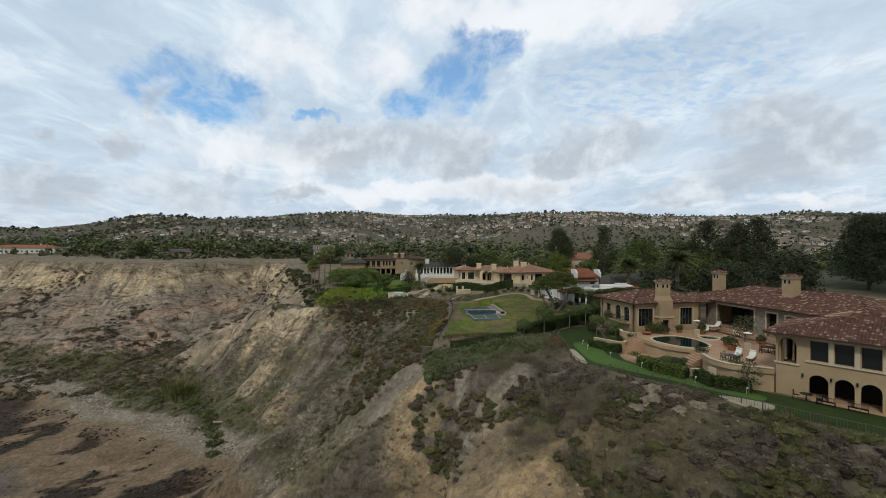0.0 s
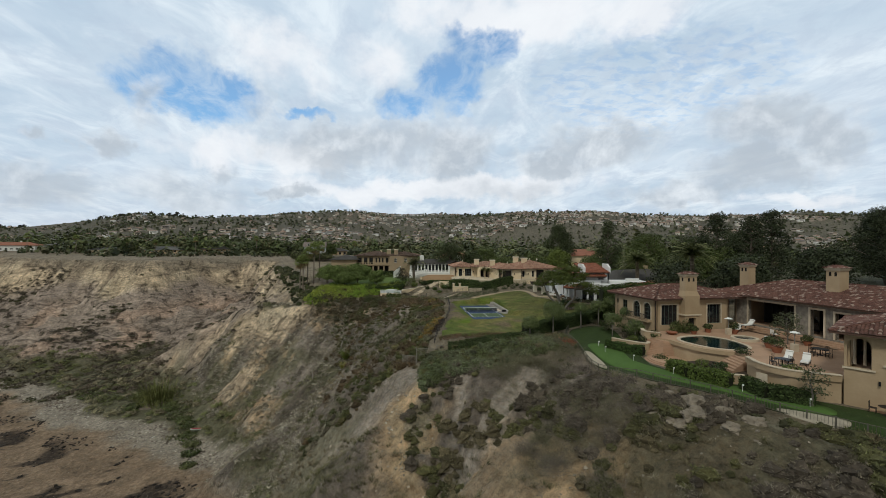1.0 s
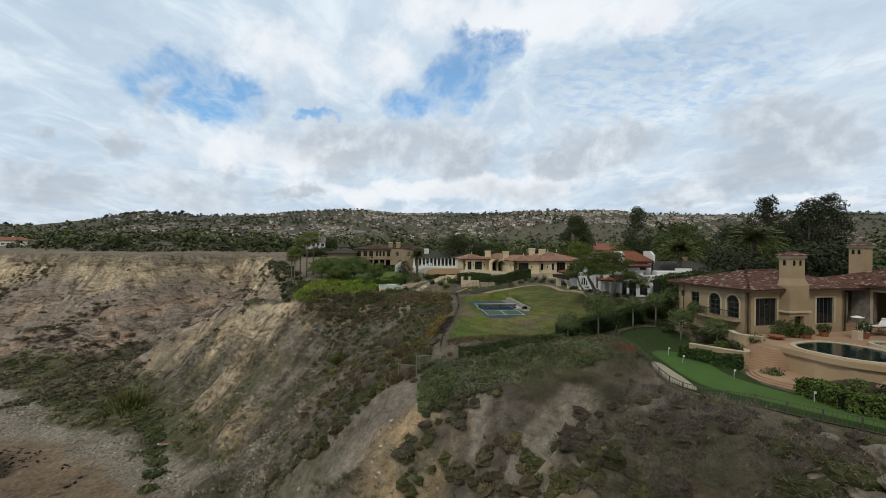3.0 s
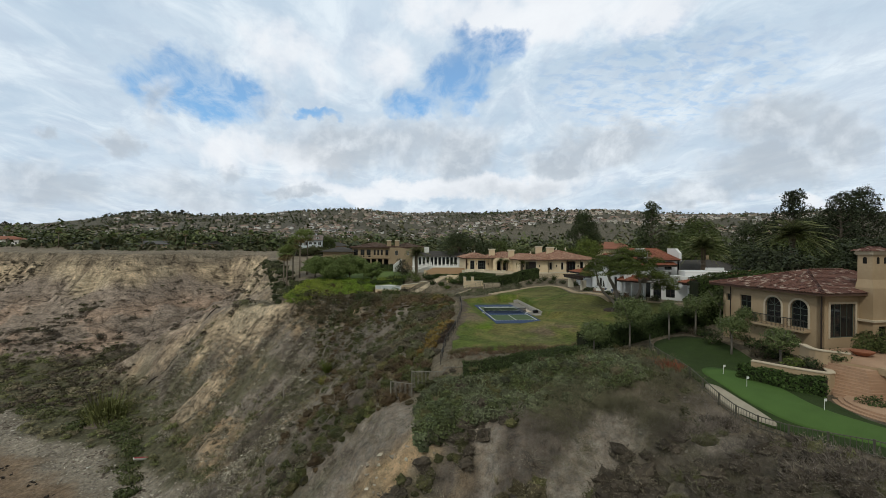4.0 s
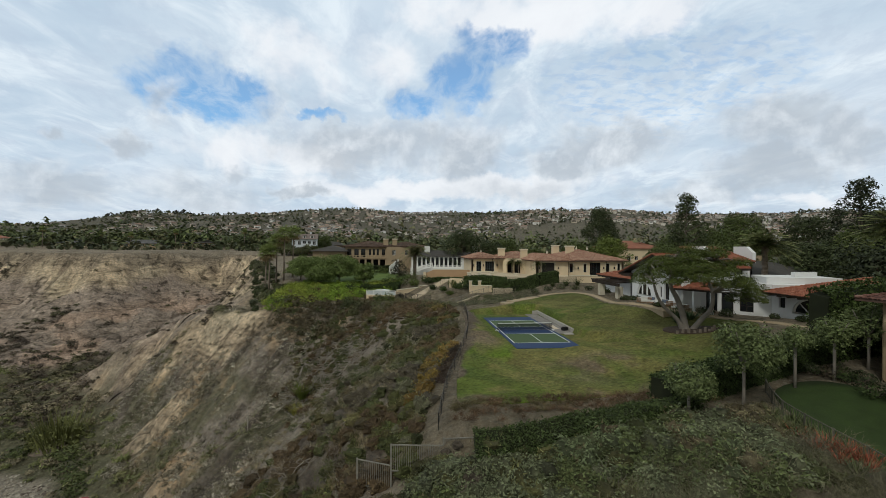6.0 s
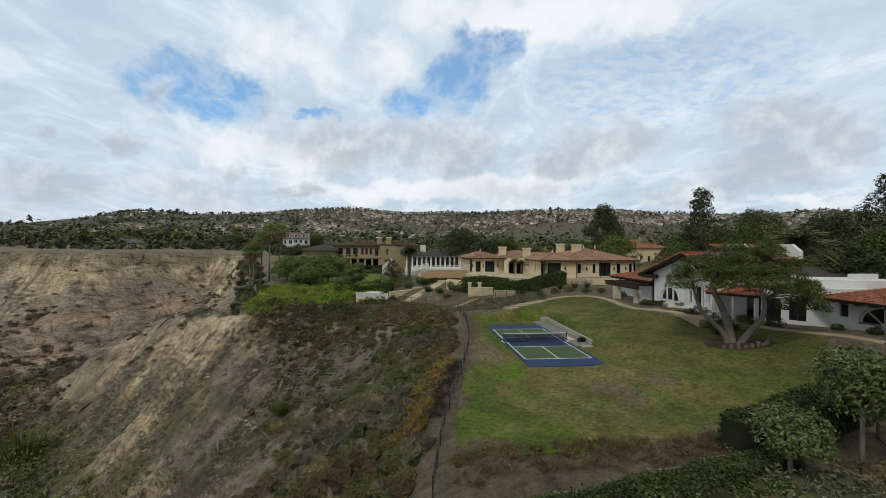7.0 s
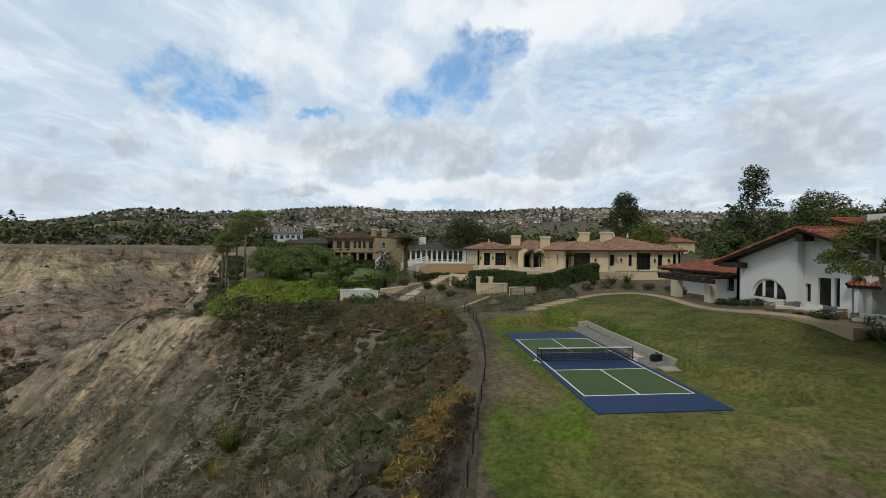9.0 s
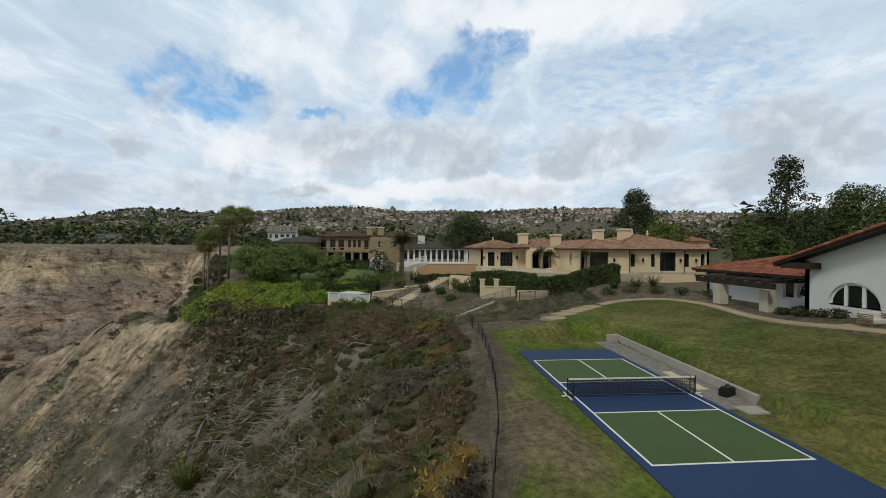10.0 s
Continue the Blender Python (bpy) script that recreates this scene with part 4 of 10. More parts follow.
def mound(n, leaf, seed, flat=0.72, narrow=0.6, spiky=0.0):
    """A rounded, billowing shrub of unit radius: its leaves, and the solid core beneath them that stands for inner
    shade; corners (n, 3, 3) each.
    """
    rng = np.random.default_rng(seed)
    k, turn = rng.standard_normal((7, 3)) * 3.4, rng.random(7) * 6.28
    swell = lambda d: 1 + 0.85 * np.sin(d @ k.T + turn).mean(1)
    shape = np.array((rng.uniform(0.85, 1.3), rng.uniform(0.7, 1.0), flat))
    d = rng.standard_normal((3 * n, 3))
    d /= np.linalg.norm(d, axis=1)[:, None]
    d = d[d[:, 2] > -0.12][:n]
    r = swell(d) * (0.84 + 0.34 * rng.random(n) ** 2)
    c = d * r[:, None] * shape
    nrm = d + rng.standard_normal((n, 3)) * 0.55 + np.array((0, 0, 0.4))
    nrm /= np.linalg.norm(nrm, axis=1)[:, None]
    a = np.cross(nrm, rng.standard_normal((n, 3))) + d * spiky
    a /= np.linalg.norm(a, axis=1)[:, None]
    b = np.cross(nrm, a)
    s = leaf * (0.6 + 0.8 * rng.random(n))[:, None]
    leaves = np.stack([c - a * s * 0.8 - b * s * narrow, c - a * s * 0.8 + b * s * narrow, c + a * s * 1.2], 1)
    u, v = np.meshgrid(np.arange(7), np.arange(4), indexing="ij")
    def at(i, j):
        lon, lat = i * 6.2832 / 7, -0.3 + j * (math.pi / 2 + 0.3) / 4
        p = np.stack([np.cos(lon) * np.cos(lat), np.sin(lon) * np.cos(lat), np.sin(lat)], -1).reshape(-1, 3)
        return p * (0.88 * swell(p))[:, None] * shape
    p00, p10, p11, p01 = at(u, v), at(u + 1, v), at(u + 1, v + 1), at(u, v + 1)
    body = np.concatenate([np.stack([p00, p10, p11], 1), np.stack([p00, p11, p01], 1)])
    return leaves, body


def brush(n, seed, long=0.5, thick=0.011, flat=0.7):
    """A leafless dry bush of unit radius: a haze of thin twigs pointing outward."""
    rng = np.random.default_rng(seed)
    k = rng.standard_normal((6, 3)) * 2.4
    d = rng.standard_normal((3 * n, 3))
    d /= np.linalg.norm(d, axis=1)[:, None]
    d = d[d[:, 2] > -0.05][:n]
    r = (1 + 0.6 * np.sin(d @ k.T + np.arange(6)).mean(1)) * (0.35 + 0.5 * rng.random(n))
    c = d * r[:, None] * np.array((1, 1, flat))
    way = d * np.array((1, 1, flat)) + rng.standard_normal((n, 3)) * 0.55 + np.array((0, 0, 0.25))
    way /= np.linalg.norm(way, axis=1)[:, None]
    side = np.cross(way, rng.standard_normal((n, 3)))
    side = side / np.linalg.norm(side, axis=1)[:, None] * thick
    return np.stack([c - side, c + side, c + way * (long * (0.5 + rng.random((n, 1))))], 1)


def combed(n, spread, long, width, seed):
    """Dry grass laid over by its own weight along +x; corners (n, 3, 3)."""
    rng = np.random.default_rng(seed)
    root = np.c_[rng.uniform(-spread, spread, n), rng.uniform(-spread, spread, n) * 0.5, np.zeros(n)]
    h = long * (0.5 + 0.7 * rng.random((n, 1)))
    way = np.c_[np.full(n, 0.85), rng.standard_normal(n) * 0.3, 0.25 + 0.4 * rng.random(n)]
    side = np.c_[-way[:, 1], way[:, 0], rng.standard_normal(n) * 0.4] * width
    return np.stack([root - side, root + side, root + way * h], 1)


def scatter(name, forms, places, mat, label, category, bodies=None):
    """Many plants as one object of stuff: places are x, y, size, turn, form index and a tint; bodies are their inner
    masses, coloured dark as shade between leaves.
    """
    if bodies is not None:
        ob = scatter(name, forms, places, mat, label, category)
        # about half the leaf tint: shade inside the shrub put into the core's colour
        inner = scatter("shade_core", bodies, places, material("shaded_core", (0.55, 0.52, 0.5), 0.95, 0.4, 5.0, 0.08, 7.0, tint=True, islands=0.3), "", "")
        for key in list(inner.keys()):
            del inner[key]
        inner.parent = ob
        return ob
    vs, ts = [], []
    for k, form in enumerate(forms):
        here = places[places[:, 4] == k]
        if not len(here):
            continue
        z = height(here[:, 0], here[:, 1])
        c, s = np.cos(here[:, 3]), np.sin(here[:, 3])
        f = form.reshape(-1, 3)
        x = (c[:, None] * f[:, 0] - s[:, None] * f[:, 1]) * here[:, 2:3] + here[:, 0:1]
        y = (s[:, None] * f[:, 0] + c[:, None] * f[:, 1]) * here[:, 2:3] + here[:, 1:2]
        zz = f[None, :, 2] * here[:, 2:3] + z[:, None]
        vs.append(np.stack([x, y, zz], -1).reshape(-1, 3))
        ts.append(np.repeat(here[:, 5:8], len(f), 0))
    v, t = np.vstack(vs), np.vstack(ts)
    ob = big_mesh(name, v, np.arange(len(v)).reshape(-1, forms[0].shape[1]), mat, None, t)
    return tagged(ob, label, category, kind="stuff")




def soft_leaf(name, share):
    """Leaf tissue: part of the light passes through the blade."""
    m = bpy.data.materials.new(name)
    m.use_nodes = True
    k = Nodes(m.node_tree)
    tone = k.add("Attribute")
    tone.attribute_name = "tint"
    rnd = k.add("NewGeometry").outputs["Random Per Island"]
    v = k.math("ADD", k.math("MULTIPLY", rnd, 0.64), 0.64)
    grain = k.ramp(k.noise(k.add("TexCoord").outputs["Object"], 2.0, 5.0, 0.6), ((0.3, 0.8), (0.7, 1.2)))
    v = k.math("MULTIPLY", v, grain)
    col = k.mix(1.0, tone.outputs["Color"], k.add("CombineXYZ", ins={0: v, 1: v, 2: k.math("MULTIPLY", v, 0.92)}).outputs[0], "MULTIPLY")
    p = k.add("BsdfPrincipled", ins={"Base Color": col, "Roughness": 0.7, "Specular IOR Level": 0.2})
    lit = k.add("MixShader", ins={0: share})
    k.put(lit, 1, p.outputs[0])
    k.put(lit, 2, k.add("BsdfTranslucent", ins={"Color": col}).outputs[0])
    k.tree.links.new(lit.outputs[0], k.add("OutputMaterial").inputs[0])
    return m


LEAF = soft_leaf("leaf", 0.05)
PALM_LEAF = soft_leaf("palm_leaf", 0.45)
BARK = material("grey_bark", (0.17, 0.14, 0.115), 0.95, 0.35, 2.5, 0.03, 5.0)
BARK_PALE = material("pale_bark", (0.21, 0.188, 0.165), 0.92, 0.25, 2.5, 0.02, 5.0)
BARK_PALM = material("palm_bark", (0.22, 0.18, 0.145), 0.95, 0.4, 4.0, 0.05, 4.0)


def tinted(quads, colour, seed=0, spread=0.15):
    rng = np.random.default_rng(seed)
    c = np.array(colour) * (1 + spread * rng.standard_normal((len(quads), 1)))
    return np.repeat(np.clip(c, 0.004, 1), 3, 0)


def joined_clouds(clumps, leaf, seed, per, low=-0.6, narrow=0.55):
    """A crown of separate clumps: each x, y, z, radius, flatness."""
    out = []
    for i, (x, y, z, r, flat) in enumerate(clumps):
        n = max(12, int(per * r * r))
        out.append(leaf_cloud(n, (r, r, r * flat), leaf, seed + i, low=low, narrow=narrow) + np.array((x, y, z)))
    return np.concatenate(out)


def round_tree(m, tall, crown, colour, seed, label, category="tree", leaf=0.082, per=950, group=""):
    """A clipped standard: straight stem, forked limbs and a round, slightly uneven head."""
    tree = thing("standard_tree", m, label, category, group)
    rng = random.Random(seed)
    g = Geo()
    fork = tall - crown * 1.25
    g.tube([(0, 0, -0.3), (0.03, 0.02, fork * 0.5), (0, 0, fork)], [0.11, 0.09, 0.085], 8)
    for i in range(7):
        a = i * 0.9 + rng.random()
        r = crown * (0.45 + 0.3 * rng.random())
        g.tube([(0, 0, fork - 0.05), (0.4 * r * math.cos(a), 0.4 * r * math.sin(a), fork + crown * 0.4), (r * math.cos(a), r * math.sin(a), fork + crown * (0.7 + 0.5 * rng.random()))], [0.06, 0.04, 0.015], 5)
    part("trunk", g, BARK_PALE, tree, smooth=True)
    z0 = tall - crown * 0.8
    clumps = [(0, 0, z0, crown * 0.9, 0.9)]
    for i in range(9):
        a, e = rng.random() * 6.28, rng.random() * 1.3 - 0.25
        clumps.append((crown * 0.55 * math.cos(a) * math.cos(e), crown * 0.55 * math.sin(a) * math.cos(e), z0 + crown * 0.45 * math.sin(e), crown * 0.5, 0.8))
    q = joined_clouds(clumps, leaf, seed * 10, per * 0.55, low=-0.85)
    leaves_mesh("crown", q, LEAF, tree, tinted(q, colour, seed, 0.25))
    return tree


def crown_tree(name, m, tall, spread, colour, seed, label, category="tree", leaf=0.35, clumps=22, per=60, bare=0.3, flat=0.7, trunk=0.3, taper=0.5, bark=None, lump=1.0):
    """A grown tree: tapered trunk, limbs to every clump and an uneven crown with gaps."""
    tree = thing(name, m, label, category)
    rng = random.Random(seed)
    g, cs = Geo(), []
    g.tube([(0, 0, -0.5), (0.1, 0.05, tall * 0.3), (-0.1, 0.1, tall * 0.62), (0.05, 0, tall * 0.92)], [trunk, trunk * 0.8, trunk * 0.5, trunk * 0.12], 9)
    for i in range(clumps):
        f = bare + (1 - bare) * (i + rng.random()) / clumps
        wide = spread * (1 - taper * max(0.0, (f - 0.5) * 2)) * (0.35 + 0.65 * rng.random()) * min(1.0, 0.5 + (f - bare) * 3)
        a = i * 2.4 + rng.random()
        r = spread * (0.28 + 0.2 * rng.random()) * lump
        c = (wide * math.cos(a), wide * math.sin(a), tall * f, r, flat * (0.8 + 0.4 * rng.random()))
        cs.append(c)
        s = max(tall * bare * 0.7, tall * f - wide * 0.6)
        g.tube([(0, 0, s), (c[0] * 0.5, c[1] * 0.5, (s + c[2]) / 2), (c[0], c[1], c[2])], [trunk * 0.3, trunk * 0.2, trunk * 0.06], 5)
    part("trunk", g, bark or BARK, tree, smooth=True)
    q = joined_clouds(cs, leaf, seed * 7, per)
    leaves_mesh("crown", q, LEAF, tree, tinted(q, colour, seed, 0.25))
    return tree


def frond(base, az, rise, long, wide, sag, nleaf, rng, vshape=0.5):
    """One feather leaf: leaflets in pairs on an arching rib; corners (n, 3, 3)."""
    out = []
    d = np.array((math.cos(az), math.sin(az), 0.0))
    side = np.array((-math.sin(az), math.cos(az), 0.0))
    t = np.linspace(0.08, 1, nleaf)
    run = long * t * math.cos(rise)
    up = long * (t * math.sin(rise) - sag * t * t)
    rib = np.array(base) + d * run[:, None] + np.array((0, 0, 1.0)) * up[:, None]
    w = wide * np.sin(np.pi * np.clip(t * 0.86 + 0.1, 0, 1))
    step_ = long / nleaf
    for sgn in (-1, 1):
        tip = rib + sgn * side * w[:, None] + d * (w * 0.55)[:, None] + np.array((0, 0, 1.0)) * (w * (vshape - 0.9 * t))[:, None]
        out.append(np.stack([rib - d * step_ * 0.6, rib + d * step_ * 0.6, tip], 1))
    b = rib[:-1]
    c = rib[1:]
    out.append(np.stack([b - side * 0.04, b + side * 0.04, c], 1))
    return np.concatenate(out)


def date_palm(m, tall, long, seed, label, colour=(0.22, 0.24, 0.11), nleaf=40, count=76, thick=0.42):
    tree = thing("date_palm", m, label, "palm tree")
    rng = random.Random(seed)
    g = Geo()
    k = max(6, int(tall / 0.3))
    pts = [(0.04 * math.sin(i), 0.04 * math.cos(i * 1.3), -0.4 + (tall + 0.4) * i / k) for i in range(k + 1)]
    g.tube(pts, [thick * (1.12 if i % 2 else 0.95) * (1.15 if i > k - 3 else 1) for i in range(k + 1)], 12)
    part("trunk", g, BARK_PALM, tree)
    qs = []
    for i in range(count):
        f = i / count
        qs.append(frond((0, 0, tall), i * 2.39996, radians(78 - 105 * f + rng.uniform(-6, 6)), long * rng.uniform(0.85, 1.05), long * 0.17, 0.30 + 0.18 * (1 - f), nleaf, rng))
    q = np.concatenate(qs)
    leaves_mesh("crown", q, PALM_LEAF, tree, tinted(q, colour, seed, 0.18))
    return tree


def fan_palm(m, tall, size, seed, label):
    tree = thing("fan_palm", m, label, "palm tree", "fan palms on the point")
    rng = random.Random(seed)
    g = Geo()
    g.tube([(0, 0, -0.5), (0.1, 0, tall * 0.4), (0.25, 0.1, tall)], [0.28, 0.2, 0.17], 9)
    part("trunk", g, BARK_PALM, tree, smooth=True)
    green, dead = [], []
    for i in range(46):
        f = i / 46
        rise = radians(80 - 130 * f + rng.uniform(-9, 9))
        az = i * 2.4 + rng.uniform(-0.3, 0.3)
        d = np.array((math.cos(az) * math.cos(rise), math.sin(az) * math.cos(rise), math.sin(rise)))
        hub = np.array((0.25, 0.1, tall)) + d * size * rng.uniform(0.45, 0.62)
        side = np.array((-math.sin(az), math.cos(az), 0))
        up = np.cross(d, side)
        fan = []
        for s in range(10):
            a = radians(-80 + 17.8 * s)
            tip = hub + (d * math.cos(a) + side * math.sin(a)) * size * 0.72 + np.array((0, 0, -0.18 * size * abs(math.sin(a)) - 0.1 * size))
            w = np.cross(tip - hub, up)
            w = w / np.linalg.norm(w) * 0.13
            fan.append([hub - w, hub + w, tip])
        (dead if f > 0.82 else green).extend(fan)
        green.append([np.array((0.25, 0.1, tall)) - side * 0.04, np.array((0.25, 0.1, tall)) + side * 0.04, hub])
    q = np.array(green + dead)
    tint = np.vstack([tinted(green, (0.25, 0.30, 0.12), seed), tinted(dead, (0.27, 0.20, 0.12), seed)])
    leaves_mesh("crown", q, PALM_LEAF, tree, tint)
    return tree


def hedge(name, line, wide, tall, colour, seed, label, leaf=0.11, per=170, lift=0.0, category="hedge", fine=False):
    """A clipped hedge along a line on the ground, leafy on its top and sides."""
    rng = np.random.default_rng(seed)
    if fine:
        leaf, per = 0.075, 330
    qs, g = [], Geo()
    for (ax, ay), (bx, by) in zip(line, line[1:]):
        long = math.hypot(bx - ax, by - ay)
        ux, uy = (bx - ax) / long, (by - ay) / long
        n = int(per * long * (wide + 2 * tall))
        u = rng.random(n) * long
        s = rng.random(n) * (wide + 2 * tall)
        off = np.where(s < tall, -wide / 2, np.where(s > tall + wide, wide / 2, s - tall - wide / 2))
        z = np.where(s < tall, s, np.where(s > tall + wide, 2 * tall + wide - s, tall))
        nrm = np.where((s < tall)[:, None], np.array((uy, -ux, 0)), np.where((s > tall + wide)[:, None], np.array((-uy, ux, 0)), np.array((0, 0, 1.0))))
        x, y = ax + ux * u - uy * off, ay + uy * u + ux * off
        c = np.c_[x, y, z + height(x, y) + lift] + rng.standard_normal((n, 3)) * 0.06 + nrm * 0.08 * np.sin(u * 2.1 + z * 3)[:, None]
        nr = nrm + rng.standard_normal((n, 3)) * 0.6
        nr /= np.linalg.norm(nr, axis=1)[:, None]
        a = np.cross(nr, rng.standard_normal((n, 3)))
        a = a / np.linalg.norm(a, axis=1)[:, None] * leaf * (0.6 + 0.7 * rng.random((n, 1)))
        b = np.cross(nr, a) * 0.6
        qs.append(np.stack([c - a * 0.8 - b * 1.1, c - a * 0.8 + b * 1.1, c + a * 1.1], 1))
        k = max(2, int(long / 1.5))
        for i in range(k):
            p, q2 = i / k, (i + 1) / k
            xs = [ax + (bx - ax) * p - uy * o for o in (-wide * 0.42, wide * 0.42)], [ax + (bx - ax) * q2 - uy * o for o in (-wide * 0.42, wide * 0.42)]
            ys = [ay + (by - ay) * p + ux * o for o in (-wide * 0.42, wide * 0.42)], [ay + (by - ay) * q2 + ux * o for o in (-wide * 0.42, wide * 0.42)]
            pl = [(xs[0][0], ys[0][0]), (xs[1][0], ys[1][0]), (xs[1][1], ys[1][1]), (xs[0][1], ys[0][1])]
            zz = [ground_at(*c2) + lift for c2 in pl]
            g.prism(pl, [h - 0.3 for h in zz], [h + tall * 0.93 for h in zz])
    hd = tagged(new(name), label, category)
    # near-black core: the hedge's inner shade is in its colour
    part("hedge_core", g, material("hedge_inner_shade", (0.016, 0.02, 0.008), 0.95, 0.3, 3.0), hd)
    q = np.concatenate(qs)
    leaves_mesh("leaves", q, LEAF, hd, tinted(q, colour, seed, 0.25))
    return hd


def bush(name, m, radii, colour, seed, label, leaf=0.1, n=900, group="", category="shrub", narrow=0.55):
    """A rounded leafy shrub on short stems."""
    b = thing(name, m, label, category, group)
    g = Geo()
    rng = random.Random(seed)
    for i in range(5):
        a = i * 1.3
        g.tube([(0, 0, -0.2), (radii[0] * 0.3 * math.cos(a), radii[1] * 0.3 * math.sin(a), radii[2] * 0.6), (radii[0] * 0.6 * math.cos(a), radii[1] * 0.6 * math.sin(a), radii[2] * 1.1)], [0.04, 0.03, 0.01], 5)
    part("stem", g, BARK, b)
    q = leaf_cloud(n, radii, leaf, seed, 0.45, narrow, low=-0.75) + np.array((0, 0, radii[2] * 0.8))
    leaves_mesh("leaves", q, LEAF, b, tinted(q, colour, seed, 0.3))
    return b


# ---- lawn, ball court, paths and fences ----
def lawn_tint(x, y):
    green, dry, bare_ = np.array((0.096, 0.126, 0.025)), np.array((0.178, 0.156, 0.06)), np.array((0.165, 0.128, 0.086))
    t = step(-0.14, 0.16, fbm(x, y, 7, 5, 91, 0.6) + 0.25 * fbm(x, y, 1.3, 3, 92))
    t = np.maximum(t * 0.75, step(6.5, 2.0, np.hypot((x - 3) / 1.5, y + 8.5)) * (0.5 + step(-0.1, 0.2, fbm(x, y, 2, 3, 93)) * 0.5))
    c = mixed(np.ones(x.shape + (3,)) * green, dry, t)
    worn = step(-0.22, 0.08, fbm(x, y, 3.5, 4, 95)) * np.maximum(step(4.5, 1.0, np.hypot((x - 4.5) / 1.7, y + 10)), step(-0.9, -2.2, x) * step(-6, 3, y) * step(20, 14, y))
    worn = np.maximum(worn, step(0.0, 0.15, fbm(x, y, 3, 4, 96)) * step(2.2, 0.8, np.abs(y + 15.2)))
    c = mixed(c, bare_, worn * 0.95)
    lush = step(-0.02, 0.2, fbm(x, y, 6, 4, 99)) * step(3, -2, x) * step(8, -4, y) * (1 - worn)
    c = mixed(c, (0.095, 0.155, 0.016), lush * 0.9)
    streaks = step(0.02, 0.16, fbm(x + 0.6 * y, 0.25 * (y - x), 1.6, 3, 98))
    c = mixed(c, (0.06, 0.095, 0.02), streaks * 0.45)
    # darker olive towards the right, with an uneven edge
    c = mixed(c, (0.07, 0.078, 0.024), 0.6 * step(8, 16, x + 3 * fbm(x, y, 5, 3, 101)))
    fence = np.interp(y, [-18, -12, -6.5, -0.6, 4.6, 11, 19, 25], [-9.4, -8.5, -7.2, -5.7, -4.4, -3.4, -2.7, -2.9])
    return mixed(c * 0.92, (0.105, 0.085, 0.064), step(1.3, 0.3, x - fence + 1.9 * fbm(x, y, 2.5, 4, 100)))


LAWN = earth_material("mown_lawn", 3.0, 0.07, 0.0, 0.62, 0.16)
TURF = material("putting_turf", (0.07, 0.132, 0.033), 0.9, 0.10, 2.0, 0.01, 30, spec=0.2)
LAWN_DEEP = material("deep_green_lawn", (0.028, 0.05, 0.011), 0.9, 0.25, 3.0, 0.03, 12)
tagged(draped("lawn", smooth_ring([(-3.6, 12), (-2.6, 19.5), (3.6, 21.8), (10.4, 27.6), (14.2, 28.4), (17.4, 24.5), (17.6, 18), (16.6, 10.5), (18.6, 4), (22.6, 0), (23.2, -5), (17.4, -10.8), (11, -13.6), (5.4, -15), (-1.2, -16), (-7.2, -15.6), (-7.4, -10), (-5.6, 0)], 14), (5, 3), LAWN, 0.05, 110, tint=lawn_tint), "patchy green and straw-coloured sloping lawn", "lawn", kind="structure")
# lawns of the neighbours
tagged(draped("lawn_terrace", smooth_ring([(-40, 74), (-34, 86), (-16, 84), (-10.5, 75), (-15, 63), (-24, 61), (-33, 66)], 6), (-22, 74), material("garden_lawn", (0.10, 0.15, 0.036), 0.9, 0.2, 2.0, 0.03, 10), 0.35, 14), "small mown lawn above the spa terrace", "lawn", kind="structure")

# the court: a blue pad, green service boxes, white lines
COURT_BLUE = material("blue_court_paint", (0.014, 0.040, 0.115), 0.7, 0.10, 0.8, 0.002, 60, spec=0.3)
COURT_GREEN = material("green_court_paint", (0.054, 0.095, 0.028), 0.7, 0.10, 0.8, 0.002, 60, spec=0.3)
LINE_WHITE = material("white_line_paint", (0.74, 0.76, 0.74), 0.7, 0.06, 3.0)
CW, CL, KITCHEN = 6.10, 13.41, 2.134
court = thing("ball_court", pose(0, 0, 0), "blue and green painted ball court with white lines", "court")
part("court_pad", Geo().box(-0.38, 6.52, -2.3, 16.1, -0.3, 0.0), COURT_BLUE, court)
for k, (y0, y1) in enumerate(((0, CL / 2 - KITCHEN), (CL / 2 + KITCHEN, CL))):
    for x0, x1 in ((0, CW / 2), (CW / 2, CW)):
        part("service_box", Geo().box(x0, x1, y0, y1, -0.01, 0.004), COURT_GREEN, court)
w = 0.045
for x0, x1, y0, y1 in ((-w, w, -w, CL + w), (CW - w, CW + w, -w, CL + w), (w, CW - w, -w, w), (w, CW - w, CL - w, CL + w), (w, CW - w, CL / 2 - KITCHEN - w, CL / 2 - KITCHEN + w),
                       (w, CW - w, CL / 2 + KITCHEN - w, CL / 2 + KITCHEN + w), (CW / 2 - w, CW / 2 + w, w, CL / 2 - KITCHEN - w), (CW / 2 - w, CW / 2 + w, CL / 2 + KITCHEN + w, CL - w)):
    part("line", Geo().box(x0, x1, y0, y1, 0.0, 0.009), LINE_WHITE, court)


